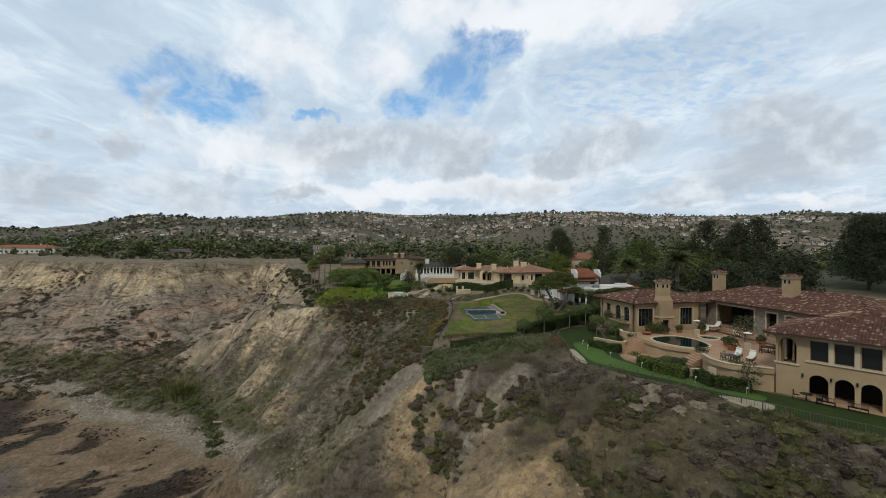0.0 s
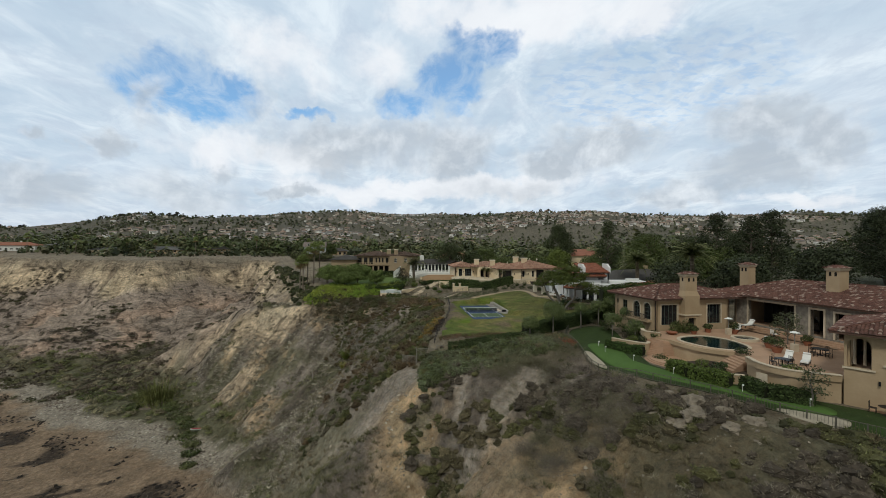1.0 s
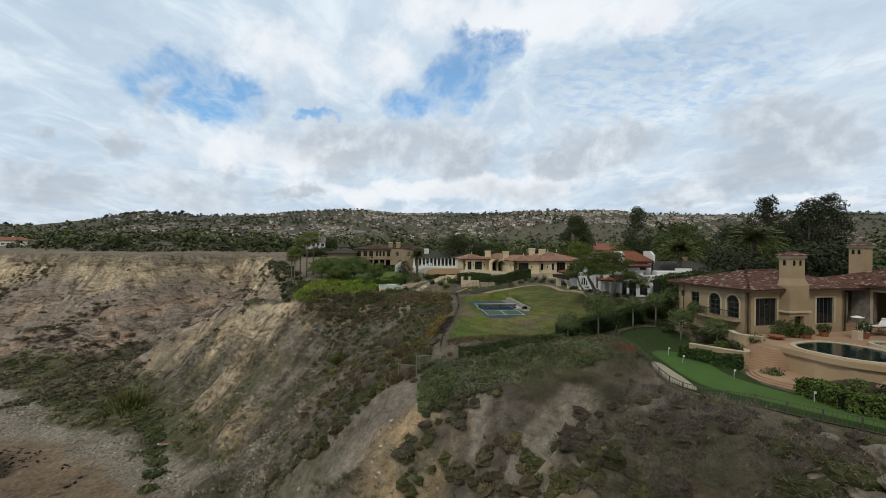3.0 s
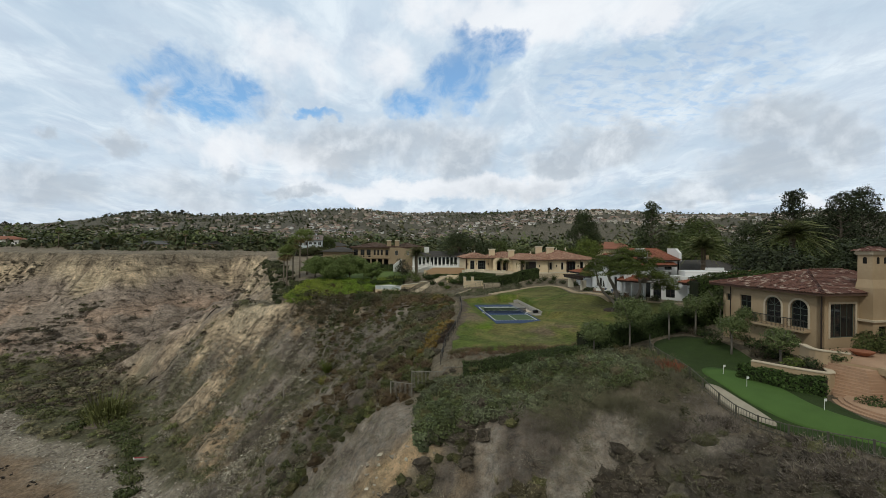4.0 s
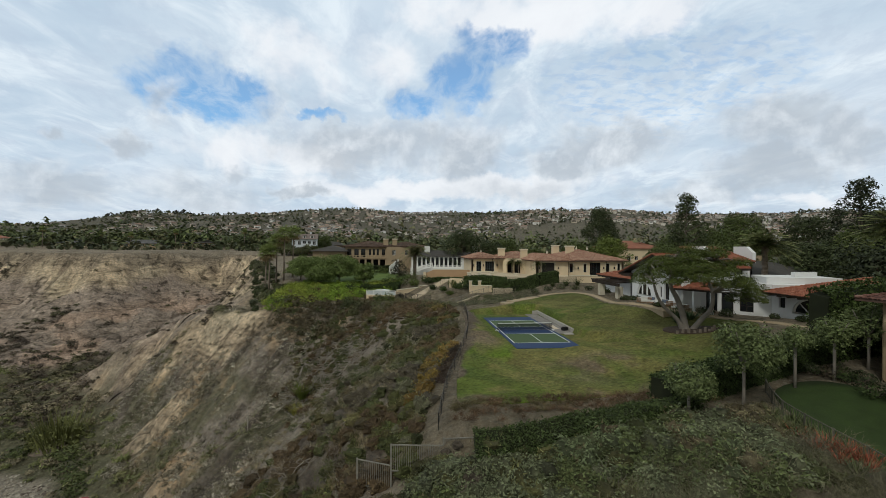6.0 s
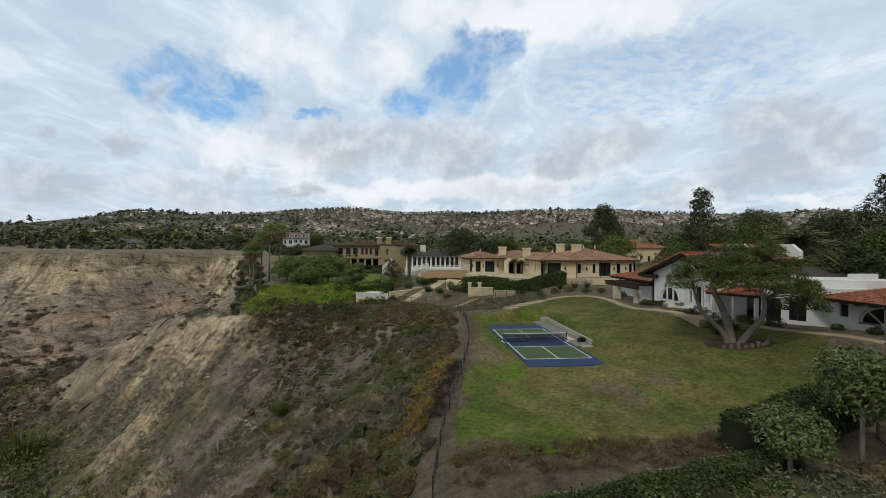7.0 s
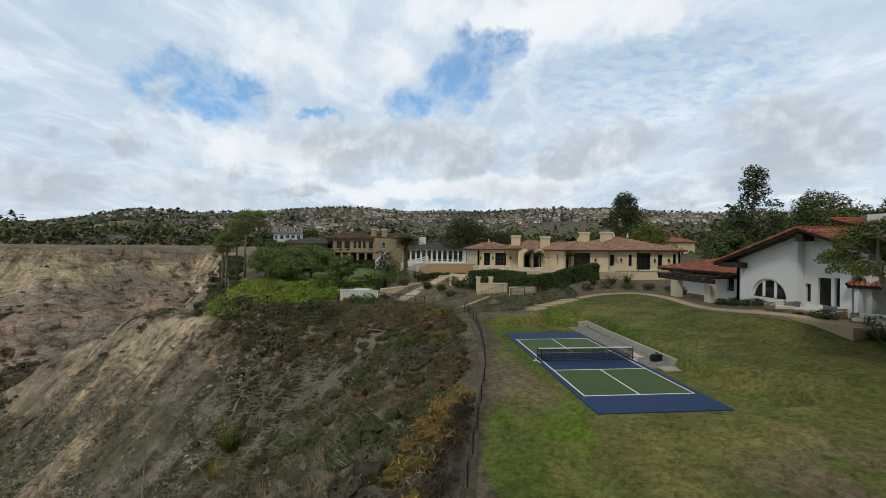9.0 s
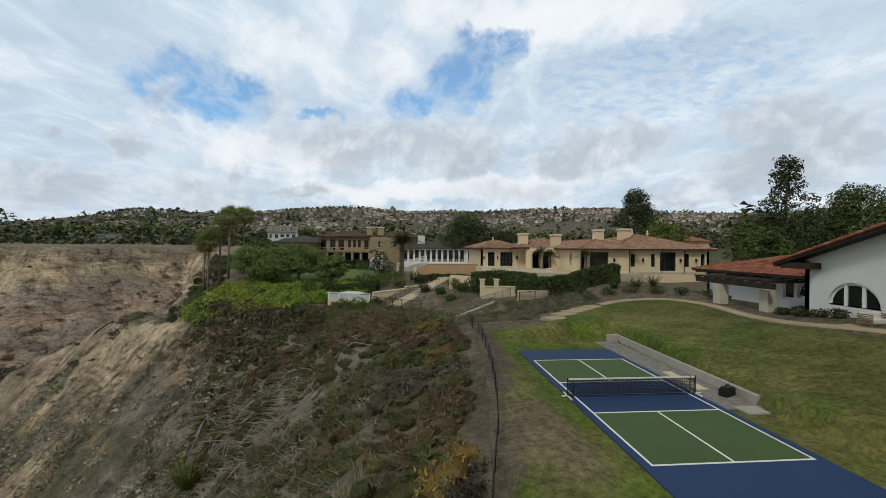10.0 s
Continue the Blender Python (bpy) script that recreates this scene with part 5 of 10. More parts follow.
def court_net():
    net = thing("court_net", pose(0, CL / 2, 0), "black mesh net with a white band on portable posts", "net")
    g = Geo()
    for i in range(64):
        x = -0.3 + 6.7 * i / 63
        g.box(x - 0.006, x + 0.006, -0.006, 0.006, 0.1, 0.86)
    for i in range(11):
        z = 0.1 + 0.076 * i
        g.box(-0.3, 6.4, -0.005, 0.005, z - 0.005, z + 0.005)
    part("mesh", g, material("black_cord", (0.012, 0.013, 0.016), 0.9, 0.2), net)
    part("sheet", Geo().box(-0.3, 6.4, 0.008, 0.011, 0.1, 0.84), net_cloth(), net)
    part("band", Geo().box(-0.32, 6.42, -0.02, 0.02, 0.84, 0.91), LINE_WHITE, net, "white top band")
    for x in (-0.36, 6.46):
        part("post", Geo().tube([(x, 0, 0), (x, 0, 0.94)], [0.035, 0.035], 10), FRAME_BLACK, net)
        post2 = Geo().tube([(x + (0.28 if x < 0 else -0.28), 0, 0.03), (x + (0.28 if x < 0 else -0.28), 0, 0.92)], [0.025, 0.025], 8)
        part("side_pole", post2, FRAME_BLACK, net)
        f = Geo().bar((x, -0.55, 0.035), (x, 0.55, 0.035), 0.06, 0.05)
        f.bar((x, 0.02, 0.035), (x + (0.35 if x > 0 else -0.3), 0.02, 0.035), 0.06, 0.05)
        part("foot", f, LINE_WHITE, net)
    part("base_rail", Geo().bar((-0.36, 0, 0.04), (6.46, 0, 0.04), 0.05, 0.04), FRAME_BLACK, net)


def net_cloth():
    """The net's close weave: a sheet that lets part of the light through."""
    m = bpy.data.materials.new("net_weave")
    m.use_nodes = True
    k = Nodes(m.node_tree)
    mixs = k.add("MixShader", ins={0: 0.28})
    k.put(mixs, 1, k.add("BsdfTransparent").outputs[0])
    k.put(mixs, 2, k.add("BsdfDiffuse", ins={"Color": (0.015, 0.018, 0.026, 1)}).outputs[0])
    k.tree.links.new(mixs.outputs[0], k.add("OutputMaterial").inputs[0])
    return m


court_net()

# retaining wall beside the court, with a gravel strip at its foot
rw = thing("retaining_wall", pose(0, 0, 0), "low weathered concrete retaining wall along the court", "wall")
g = Geo()
for i in range(10):
    y0, y1 = 5.1 + 1.39 * i, 5.1 + 1.39 * (i + 1) - 0.012
    g.prism([(8.42, y0), (8.72, y0), (8.72, y1), (8.42, y1)], -0.3, [0.40 + 0.014 * i, 0.40 + 0.014 * i, 0.42 + 0.014 * i, 0.42 + 0.014 * i])
part("wall_face", g, CONCRETE, rw)
part("wall_return", Geo().box(7.75, 8.42, 18.7, 19.0, -0.3, 0.5), CONCRETE, rw)
GRAVEL = material("grey_gravel", (0.23, 0.215, 0.20), 0.95, 0.4, 9.0, 0.03, 8.0)
tagged(part("gravel_strip", Geo().box(6.53, 8.42, 4.6, 18.7, -0.3, -0.015), GRAVEL), "grey gravel strip between court and wall", "gravel", kind="structure")
part_slab = part("stepping_slab", Geo().box(7.1, 8.2, 4.0, 4.9, -0.25, 0.01), CONCRETE)
tagged(part_slab, "flat square concrete slab at the gravel's end", "slab")
part_slab2 = part("bench_board", Geo().box(7.0, 7.6, 7.2, 10.4, -0.2, 0.03), STONE_PALE)
tagged(part_slab2, "long pale board lying on the gravel", "board")


def equipment_bag():
    b = thing("equipment_bag", pose(8.0, 6.4, -0.015, 0, 0, 25), "black equipment bag standing on the gravel", "bag")
    black = material("black_nylon", (0.012, 0.012, 0.013), 0.7, 0.3, 4.0, 0.01, 8)
    g = Geo().prism([(-0.42, -0.22), (0.42, -0.22), (0.46, 0), (0.42, 0.22), (-0.42, 0.22), (-0.46, 0)], 0, 0.36)
    part("body", g, black, b)
    part("lid", Geo().prism([(-0.36, -0.17), (0.36, -0.17), (0.36, 0.17), (-0.36, 0.17)], 0.36, [0.45, 0.42, 0.42, 0.45]), black, b)
    part("handle", Geo().tube([(-0.2, 0, 0.43), (-0.15, 0, 0.56), (0.15, 0, 0.56), (0.2, 0, 0.43)], [0.02] * 4, 6), black, b)


equipment_bag()

# curved path of tan paving with broad steps at its low end
PATH_TAN = material("tan_paving", (0.36, 0.285, 0.19), 0.9, 0.18, 1.5, 0.01, 12)


def ribbon(name, line, wide, mat, lift, thick=0.12, parent=None):
    """A strip of paving laid along a line on the ground."""
    pts = smooth_line(line, 8)
    way = np.gradient(pts, axis=0)
    way /= np.linalg.norm(way, axis=1)[:, None]
    nrm = np.c_[-way[:, 1], way[:, 0]]
    a, b = pts - nrm * wide / 2, pts + nrm * wide / 2
    z = height(pts[:, 0], pts[:, 1]) + lift
    top = np.r_[np.c_[a, z], np.c_[b, z], np.c_[a, z - thick], np.c_[b, z - thick]]
    n = len(pts)
    i = np.arange(n - 1)
    q = np.vstack([np.c_[i, i + 1, n + i + 1, n + i], np.c_[i, 2 * n + i, 2 * n + i + 1, i + 1], np.c_[n + i, n + i + 1, 3 * n + i + 1, 3 * n + i]])
    return big_mesh(name, top, q, mat, parent)


tagged(ribbon("garden_path", [(12.2, 29.6), (14.8, 29.6), (17.2, 27.2), (18.7, 22), (18.5, 16.5), (17.6, 11), (19.6, 5.5), (23.4, 0.5), (24.2, -5), (24.5, -9)], 1.1, PATH_TAN, 0.08, 0.2), "curved tan paved path along the lawn's upper edge", "path", kind="structure")
steps = thing("garden_steps", pose(0, 0, 0), "broad tan stone steps curving up beside the lawn", "steps")
for i, (x, y, turn) in enumerate(((4.9, 23.0, 20), (6.4, 24.6, 28), (7.9, 26.0, 30), (9.4, 27.3, 32), (10.9, 28.5, 25))):
    s = part("step", Geo().box(-1.0, 1.0, -0.8, 0.8, -0.5, 0.0), PATH_TAN, steps)
    s.matrix_basis = pose(x, y, ground_at(x, y) + 0.14, 0, 0, turn)


def wire_fence(line, tall, label, mat, gap=2.4, name="wire_fence"):
    """Posts with a top rail and wires along the rim."""
    f = tagged(new(name), label, "fence")
    pts = smooth_line(line, 12)
    run = np.r_[0, np.cumsum(np.hypot(*np.diff(pts, axis=0).T))]
    at = [np.array([np.interp(s, run, pts[:, 0]), np.interp(s, run, pts[:, 1])]) for s in np.arange(0, run[-1] + 0.01, gap)]
    foot = [(p[0], p[1], ground_at(*p)) for p in at]
    for x, y, z in foot:
        part("post", Geo().tube([(x, y, z - 0.3), (x, y, z + tall)], [0.026, 0.026], 6), mat, f)
    for a, b in zip(foot, foot[1:]):
        g = Geo()
        for k in range(1, 5):
            h = tall * k / 4
            g.bar((a[0], a[1], a[2] + h), (b[0], b[1], b[2] + h), 0.03 if k == 4 else 0.01)
        for k in range(1, 5):
            p = Vector(a).lerp(Vector(b), k / 5)
            g.bar(p, p + Vector((0, 0, tall)), 0.012)
        part("wire_panel", g, mat, f)
    return f


wire_fence([(-2.9, 24.5), (-2.7, 19), (-3.4, 11), (-4.4, 4.6), (-5.7, -0.6), (-7.2, -6.5), (-8.5, -12), (-9.6, -18.6)], 1.05, "low black wire fence along the bluff's rim", FRAME_BLACK)


def rail_fence(line, tall, label, mat, gap=2.3, bars=0.13, name="picket_railing", follow=0.0, category="railing", steps_down=True):
    """A railing in level panels that step with the ground: posts, two rails, upright bars."""
    f = tagged(new(name), label, category)
    upright = bpy.data.meshes.new("bar")
    g = Geo().box(-0.009, 0.009, -0.009, 0.009, 0.12, tall)
    upright.from_pydata(g.v, [], g.f)
    upright.materials.append(mat)
    pts = smooth_line(line, 10)
    run = np.r_[0, np.cumsum(np.hypot(*np.diff(pts[:, :2], axis=0).T))]
    n = max(1, int(round(run[-1] / gap)))
    at = [np.array([np.interp(run[-1] * i / n, run, pts[:, k]) for k in (0, 1)]) for i in range(n + 1)]
    z = [ground_at(*p) + follow for p in at]
    for i in range(n):
        a, b = at[i], at[i + 1]
        za, zb = (max(z[i], z[i + 1]),) * 2 if steps_down else (z[i], z[i + 1])
        part("post", Geo().box(a[0] - 0.04, a[0] + 0.04, a[1] - 0.04, a[1] + 0.04, z[i] - 0.4, za + tall + 0.06), mat, f)
        for h in (0.12, tall):
            part("rail", Geo().bar((a[0], a[1], za + h), (b[0], b[1], zb + h), 0.05), mat, f)
        k = int(math.hypot(*(b - a)) / bars)
        for j in range(1, k):
            p = a + (b - a) * j / k
            o = new("bar", upright)
            o.parent = f
            o.location = (p[0], p[1], za + (zb - za) * j / k)
    b = at[-1]
    part("post", Geo().box(b[0] - 0.04, b[0] + 0.04, b[1] - 0.04, b[1] + 0.04, z[-1] - 0.4, z[-1] + tall + 0.06), mat, f)
    return f


GALV = material("weathered_grey_steel", (0.27, 0.255, 0.225), 0.7, 0.25, 4.0, metal=0.3)


def stepped_railing(line, tall, label, mat, bars=0.125):
    """A railing whose level panels step down between posts; line: x, y and the foot of each panel."""
    f = tagged(new("picket_railing"), label, "railing")
    upright = bpy.data.meshes.new("bar")
    g = Geo().box(-0.014, 0.014, -0.014, 0.014, 0.1, tall)
    upright.from_pydata(g.v, [], g.f)
    upright.materials.append(mat)
    low = line[0][2]
    for (ax, ay, za), (bx, by, _) in zip(line, line[1:]):
        part("post", Geo().box(ax - 0.045, ax + 0.045, ay - 0.045, ay + 0.045, min(za, low) - 0.8, max(za, low) + tall + 0.06), mat, f)
        low = za
        for h in (0.1, tall):
            part("rail", Geo().bar((ax, ay, za + h), (bx, by, za + h), 0.055), mat, f)
        k = int(math.hypot(bx - ax, by - ay) / bars)
        for j in range(1, k):
            o = new("bar", upright)
            o.parent = f
            o.location = (ax + (bx - ax) * j / k, ay + (by - ay) * j / k, za)
    x, y, _ = line[-1]
    part("post", Geo().box(x - 0.045, x + 0.045, y - 0.045, y + 0.045, low - 0.8, low + tall + 0.06), mat, f)
    return f


stepped_railing([(-14.4, -18.3, -4.15), (-12.35, -19.2, -2.95), (-9.3, -19.5, -2.55), (-6.9, -19.45, -2.2), (-4.5, -19.35, -1.9), (-2.1, -19.2, -1.6), (0.3, -19.0, -1.35), (2.5, -18.7, -1.1), (4.6, -18.4, -0.9)], 1.6, "weathered grey steel railing stepping up the rim", GALV)
RAIL_THIN = material("bronze_railing", (0.10, 0.095, 0.075), 0.7, 0.2)
rail_fence([(12.4, -17.8), (10.6, -21), (9.8, -26), (9.2, -30.5), (9.0, -36), (11.6, -41.4), (15.2, -46.6), (19.2, -53.4), (23.2, -59.8), (28, -67)], 0.85, "thin dark metal railing along the putting green", RAIL_THIN, 1.8, 0.2, "green_railing", steps_down=False)

# putting green with cups, pins and a sand-coloured border
tagged(draped("side_lawn", smooth_ring([(12.6, -18.2), (16.5, -17.4), (18.4, -20.5), (17.2, -26), (15.4, -31), (14.6, -37), (17.6, -44), (20.8, -48.4), (24.4, -52.8), (29, -60), (31, -68), (27.6, -66), (22.6, -58.6), (18.6, -52.2), (14.6, -45.6), (11.2, -40.6), (9.4, -35), (9.6, -29.5), (10.4, -24)], 5), (14.0, -38.5), LAWN_DEEP, 0.06, 20), "deep green strip of lawn below the terrace", "lawn", kind="structure")
tagged(draped("putting_green", smooth_ring([(12.9, -25.8), (14.5, -27.5), (14.2, -31), (13.4, -35), (14.8, -39.5), (17.2, -44.2), (19.4, -48), (21.4, -51), (20.2, -52), (16.4, -46.6), (12.6, -41), (10.6, -36.5), (10.6, -31.5), (11.3, -27)], 6), (12.6, -36.0), TURF, 0.12, 12), "bright green artificial putting strip", "putting green", kind="structure")
SANDY = material("pale_sand", (0.36, 0.325, 0.26), 0.95, 0.15, 4.0, 0.01, 20)
for ring, mid in (([(9.6, -29.5), (10.3, -30), (10.2, -33), (9.7, -35.5), (9.3, -33)], (9.8, -32)), ([(17.6, -50), (19.4, -51.6), (20.6, -53.4), (19.6, -53.8), (18.2, -52)], (19, -52))):
    tagged(draped("sand_trap", smooth_ring(ring, 6), mid, SANDY, 0.16, 5), "small pale sand edging beside the putting strip", "sand", kind="structure")
for x, y in ((12.6, -27.6), (12.0, -30.6), (13.2, -35.2), (14.6, -40.6), (17.4, -46.6), (20.2, -50.6)):
    pin = thing("golf_pin", pose(x, y, ground_at(x, y) + 0.1), "short white pin in a putting cup", "golf pin", "pins on the putting strip")
    part("pole", Geo().tube([(0, 0, 0), (0, 0, 0.75)], [0.018, 0.018], 6), LINE_WHITE, pin)
    part("flag", Geo().box(0.01, 0.18, -0.006, 0.006, 0.58, 0.75), LINE_WHITE, pin)


# ---- the terrace estate ----
def ledge(geo, line, wide, z0, z1):
    """A low wall along plan points."""
    pts = [Vector((p[0], p[1])) for p in line]
    n0, n = len(geo.v), len(pts)
    for i, p in enumerate(pts):
        way = (pts[min(i + 1, n - 1)] - pts[max(i - 1, 0)]).normalized()
        side = Vector((-way.y, way.x)) * wide / 2
        geo.v += [(*(p + s * side), z) for s, z in ((-1, z0), (1, z0), (1, z1), (-1, z1))]
    for i in range(n - 1):
        a, b = n0 + 4 * i, n0 + 4 * i + 4
        geo.f += [(a + j, a + (j + 1) % 4, b + (j + 1) % 4, b + j) for j in range(4)]
    geo.f += [(n0 + 3, n0 + 2, n0 + 1, n0), tuple(n0 + 4 * (n - 1) + j for j in range(4))]


def estate():
    frame_mat = FRAME_GREEN
    # garden wing with two tall arched windows and a fireplace tower
    w = thing("garden_wing", pose(20.26, -28.65, 0, 0, 0, 5.5), "tan stucco house wing with clay tile roof and fireplace tower", "house")
    x1, y1 = 13.4, 10.0
    west, front, back, east = Face((0.6, y1), (0.6, 0.6)), Face((0.6, 0.6), (x1 - 0.6, 0.6)), Face((x1 - 0.6, y1), (0.6, y1)), Face((x1 - 0.6, 0.6), (x1 - 0.6, y1))
    wins = ((0.05, 0.95, 5.2, 5.9, 0), (1.95, 3.15, 4.2, 5.95, 0), (4.6, 6.1, 3.75, 6.12, 0.75), (6.9, 8.4, 3.75, 6.12, 0.75))
    wall_with("wall", west, 0.4, 6.72, wins, STUCCO_TAN, w)
    for k, (u0, u1, a, b, r) in enumerate(wins):
        window_in(west, w, u0, u1, a, b, frame_mat, r, 2, 3 if k else 1, surround=STONE_PALE if r else None)
    doors = ((0.9, 3.5, 3.15, 5.95, 0), (8.5, 10.8, 3.15, 5.9, 0))
    wall_with("wall", front, 0.4, 6.72, doors, STUCCO_TAN, w)
    for u0, u1, a, b, r in doors:
        window_in(front, w, u0, u1, a, b, frame_mat, 0, 4, 1, name="glazed_door", surround=STONE_PALE)
    wall_with("wall", back, 0.4, 6.72, (), STUCCO_TAN, w)
    wall_with("wall", east, 0.4, 6.72, (), STUCCO_TAN, w)
    part("floor", Geo().box(0.95, x1 - 0.95, 0.95, y1 - 0.35, 3.0, 3.12), PAVING, w)
    # black sheet behind the glass, for the unlit room
    part("dark_backing", Geo().box(1.5, x1 - 1.2, 3.0, 3.1, 3.12, 6.6), DARK, w)
    tiled_roof(hip_slopes(0, x1 + 2, 0, y1 + 1.2, 6.85, 15.5), w, TILE_DARK, DECK, "weathered brown-red barrel tile roof", 3)
    # balcony below the tall windows
    b = Geo().box(-0.1, 0.6, 1.4, 6.2, 3.45, 3.62)
    part("balcony", b, STUCCO_TAN, w)
    r = Geo()
    for i in range(40):
        y = 1.45 + 4.7 * i / 39
        r.box(-0.07, -0.05, y - 0.01, y + 0.01, 3.62, 4.5)
    r.box(-0.09, -0.03, 1.4, 6.2, 4.47, 4.53)
    part("balcony_railing", r, IRON_RAIL, w)
    # fireplace tower
    t = Geo().prism([(4.4, -0.5), (7.0, -0.5), (7.0, 0.9), (4.4, 0.9)], 2.4, 2.95)
    t.box(4.5, 5.1, -0.4, 0.9, 2.95, 4.6).box(6.3, 6.9, -0.4, 0.9, 2.95, 4.6).box(5.1, 6.3, 0.1, 0.9, 2.95, 4.25).box(5.1, 6.3, -0.4, 0.9, 4.2, 4.6)
    t.prism([(4.5, -0.4), (6.9, -0.4), (6.9, 0.9), (4.5, 0.9)], 4.6, 7.3)
    part("fireplace", t, STUCCO_TAN, w)
    part("mantel", Geo().box(4.3, 7.1, -0.55, 0.6, 4.55, 4.72), STONE_PALE, w)
    part("hearth_opening", Geo().box(5.1, 6.3, -0.02, 0.1, 2.95, 4.2), DARK, w)
    s = Geo()
    s.v += [(4.5, -0.4, 7.3), (6.9, -0.4, 7.3), (6.9, 0.9, 7.3), (4.5, 0.9, 7.3), (4.75, -0.15, 8.0), (6.65, -0.15, 8.0), (6.65, 0.9, 8.0), (4.75, 0.9, 8.0)]
    s.f += [(0, 1, 5, 4), (1, 2, 6, 5), (2, 3, 7, 6), (3, 0, 4, 7)]
    part("tower_shoulder", s, STUCCO_TAN, w)
    chimney(w, 5.7, 0.38, 8.0, 10.3, 1.9, 1.06, STUCCO_TAN, STONE_PALE, TILE_DARK)
    for (x, y) in ((0.45, 9.0), (0.45, 0.45), (12.7, 0.45)):
        part("downpipe", Geo().tube([(x, y, 0.5), (x, y, 6.7)], [0.05, 0.05], 6), WOOD_DARK, w)

    # main house: long roof, stone front, deep loggia
    m = thing("main_house", pose(35.2, -24, 0, 0, 0, -84.8), "long tan house with stone front, loggia and clay tile roof", "house")
    f = Face((1.2, 0), (24, 0))
    holes = ((2.3, 8.8, 3.1, 6.5, 0), (10.8, 12.3, 3.1, 6.4, 0), (13.6, 15.0, 3.1, 6.3, 0))
    wall_with("wall", f, 0.5, 7.1, holes, RUBBLE, m, 0.5, "grey rubble stone front")
    for u0, u1, a, b, r in holes:
        g = Geo()
        f.slab(g, u0 - 0.22, u0, -0.06, 0.4, a, b)
        f.slab(g, u1, u1 + 0.22, -0.06, 0.4, a, b)
        f.slab(g, u0 - 0.22, u1 + 0.22, -0.06, 0.4, b, b + 0.22)
        part("stone_surround", g, STONE_PALE, m)
    # blackened sheet: the loggia's deep shade as a colour
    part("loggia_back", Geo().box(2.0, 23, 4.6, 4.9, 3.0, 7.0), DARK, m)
    gd = Face((2.0, 3.2), (11.5, 3.2))
    for i in range(3):
        window_in(gd, m, 1.0 + 2.6 * i, 3.4 + 2.6 * i, 3.12, 6.0, WOOD_DARK, 0, 2, 1, name="glazed_door")
    part("floor", Geo().box(1.4, 24, 0.5, 12, 2.95, 3.1), PAVING, m)
    wall_with("wall", Face((1.2, 13), (1.2, 0)), 0.5, 7.1, (), STUCCO_TAN, m)
    wall_with("wall", Face((24, 13), (1.2, 13)), 0.5, 7.1, (), STUCCO_TAN, m)
    wall_with("wall", Face((24, 0.36), (24, 13)), 0.5, 7.1, (), STUCCO_TAN, m)
    tiled_roof(hip_slopes(-3, 26, -0.8, 14, 7.15, 16.5), m, TILE_DARK, DECK, "long weathered barrel tile roof", 5)
    chimney(m, -0.6, 4.3, 7.6, 11.4, 1.5, 1.3, STUCCO_TAN, STONE_PALE, TILE_DARK)
    chimney(m, 12.0, 4.2, 7.8, 11.5, 1.6, 1.4, STUCCO_TAN, STONE_PALE, TILE_DARK)
    g = Geo()
    for i in range(4):
        g.box(1.6, 16.5, -0.5 - 0.42 * (i + 1), -0.02, 2.2, 3.1 - 0.17 * (i + 1) + 0.0)
    part("loggia_steps", g, PAVING, m)

    # two-storey wing with arcade below and large windows above
    v = thing("arcade_wing", pose(23.7, -50.4, 0, 0, 0, -55.7), "two-storey tan wing with arched arcade and clay tile roof", "house")
    f = Face((0, 0), (14, 0))
    low = ((2.67, 4.15, 0.45, 2.95, 0.74), (4.57, 6.0, 0.45, 2.95, 0.72), (6.4, 7.83, 0.45, 2.95, 0.72), (8.25, 9.7, 0.45, 2.95, 0.72), (10.1, 11.5, 0.45, 2.95, 0.7))
    up = ((0.2, 1.7, 3.75, 6.3, 0.75), (2.78, 4.11, 4.35, 6.3, 0), (4.6, 5.94, 4.35, 6.3, 0), (6.46, 7.78, 4.35, 6.3, 0), (8.3, 9.6, 4.35, 6.3, 0))
    wall_with("wall", f, -0.3, 3.3, low, STUCCO_TAN, v, 0.5)
    wall_with("wall", f, 3.3, 6.8, up, STUCCO_TAN, v, 0.4)
    for u0, u1, a, b, r in up[1:]:
        window_in(f, v, u0, u1, a, b, WOOD_DARK, 0, 1, 1, 0.2, bar=0.07)
        g = Geo()
        f.slab(g, u1 + 0.06, u1 + 0.42, -0.1, 0.1, 4.3, 6.45)
        part("pilaster", g, STONE_PALE, v)
        c = Geo()
        f.slab(c, u0 + 0.1, u0 + 0.32, 0.3, 0.33, 4.4, 6.2)
        part("curtain", c, material("white_curtain", (0.7, 0.7, 0.68), 0.9, 0.1), v)
    g = Geo()
    f.slab(g, 2.4, 14, -0.14, 0.05, 4.15, 4.3)
    f.slab(g, -0.1, 1.95, -0.14, 0.05, 3.6, 3.75)
    f.slab(g, 2.4, 14, -0.1, 0.05, 6.4, 6.55)
    part("string_course", g, STONE_PALE, v)
    for u in (4.36, 6.2, 8.04, 9.9):
        g = Geo().lathe(((0.24, 0.42), (0.24, 0.55), (0.16, 0.65), (0.15, 1.95), (0.2, 2.05), (0.25, 2.15), (0.25, 2.25)), u, 0.25, 14)
        part("column", g, STONE_PALE, v, smooth=False)
    for u in (0.55, 1.2):
        part("loggia_column", Geo().lathe(((0.13, 3.75), (0.11, 3.9), (0.1, 5.8), (0.15, 6.0)), u, 1.6, 10), STONE_PALE, v)
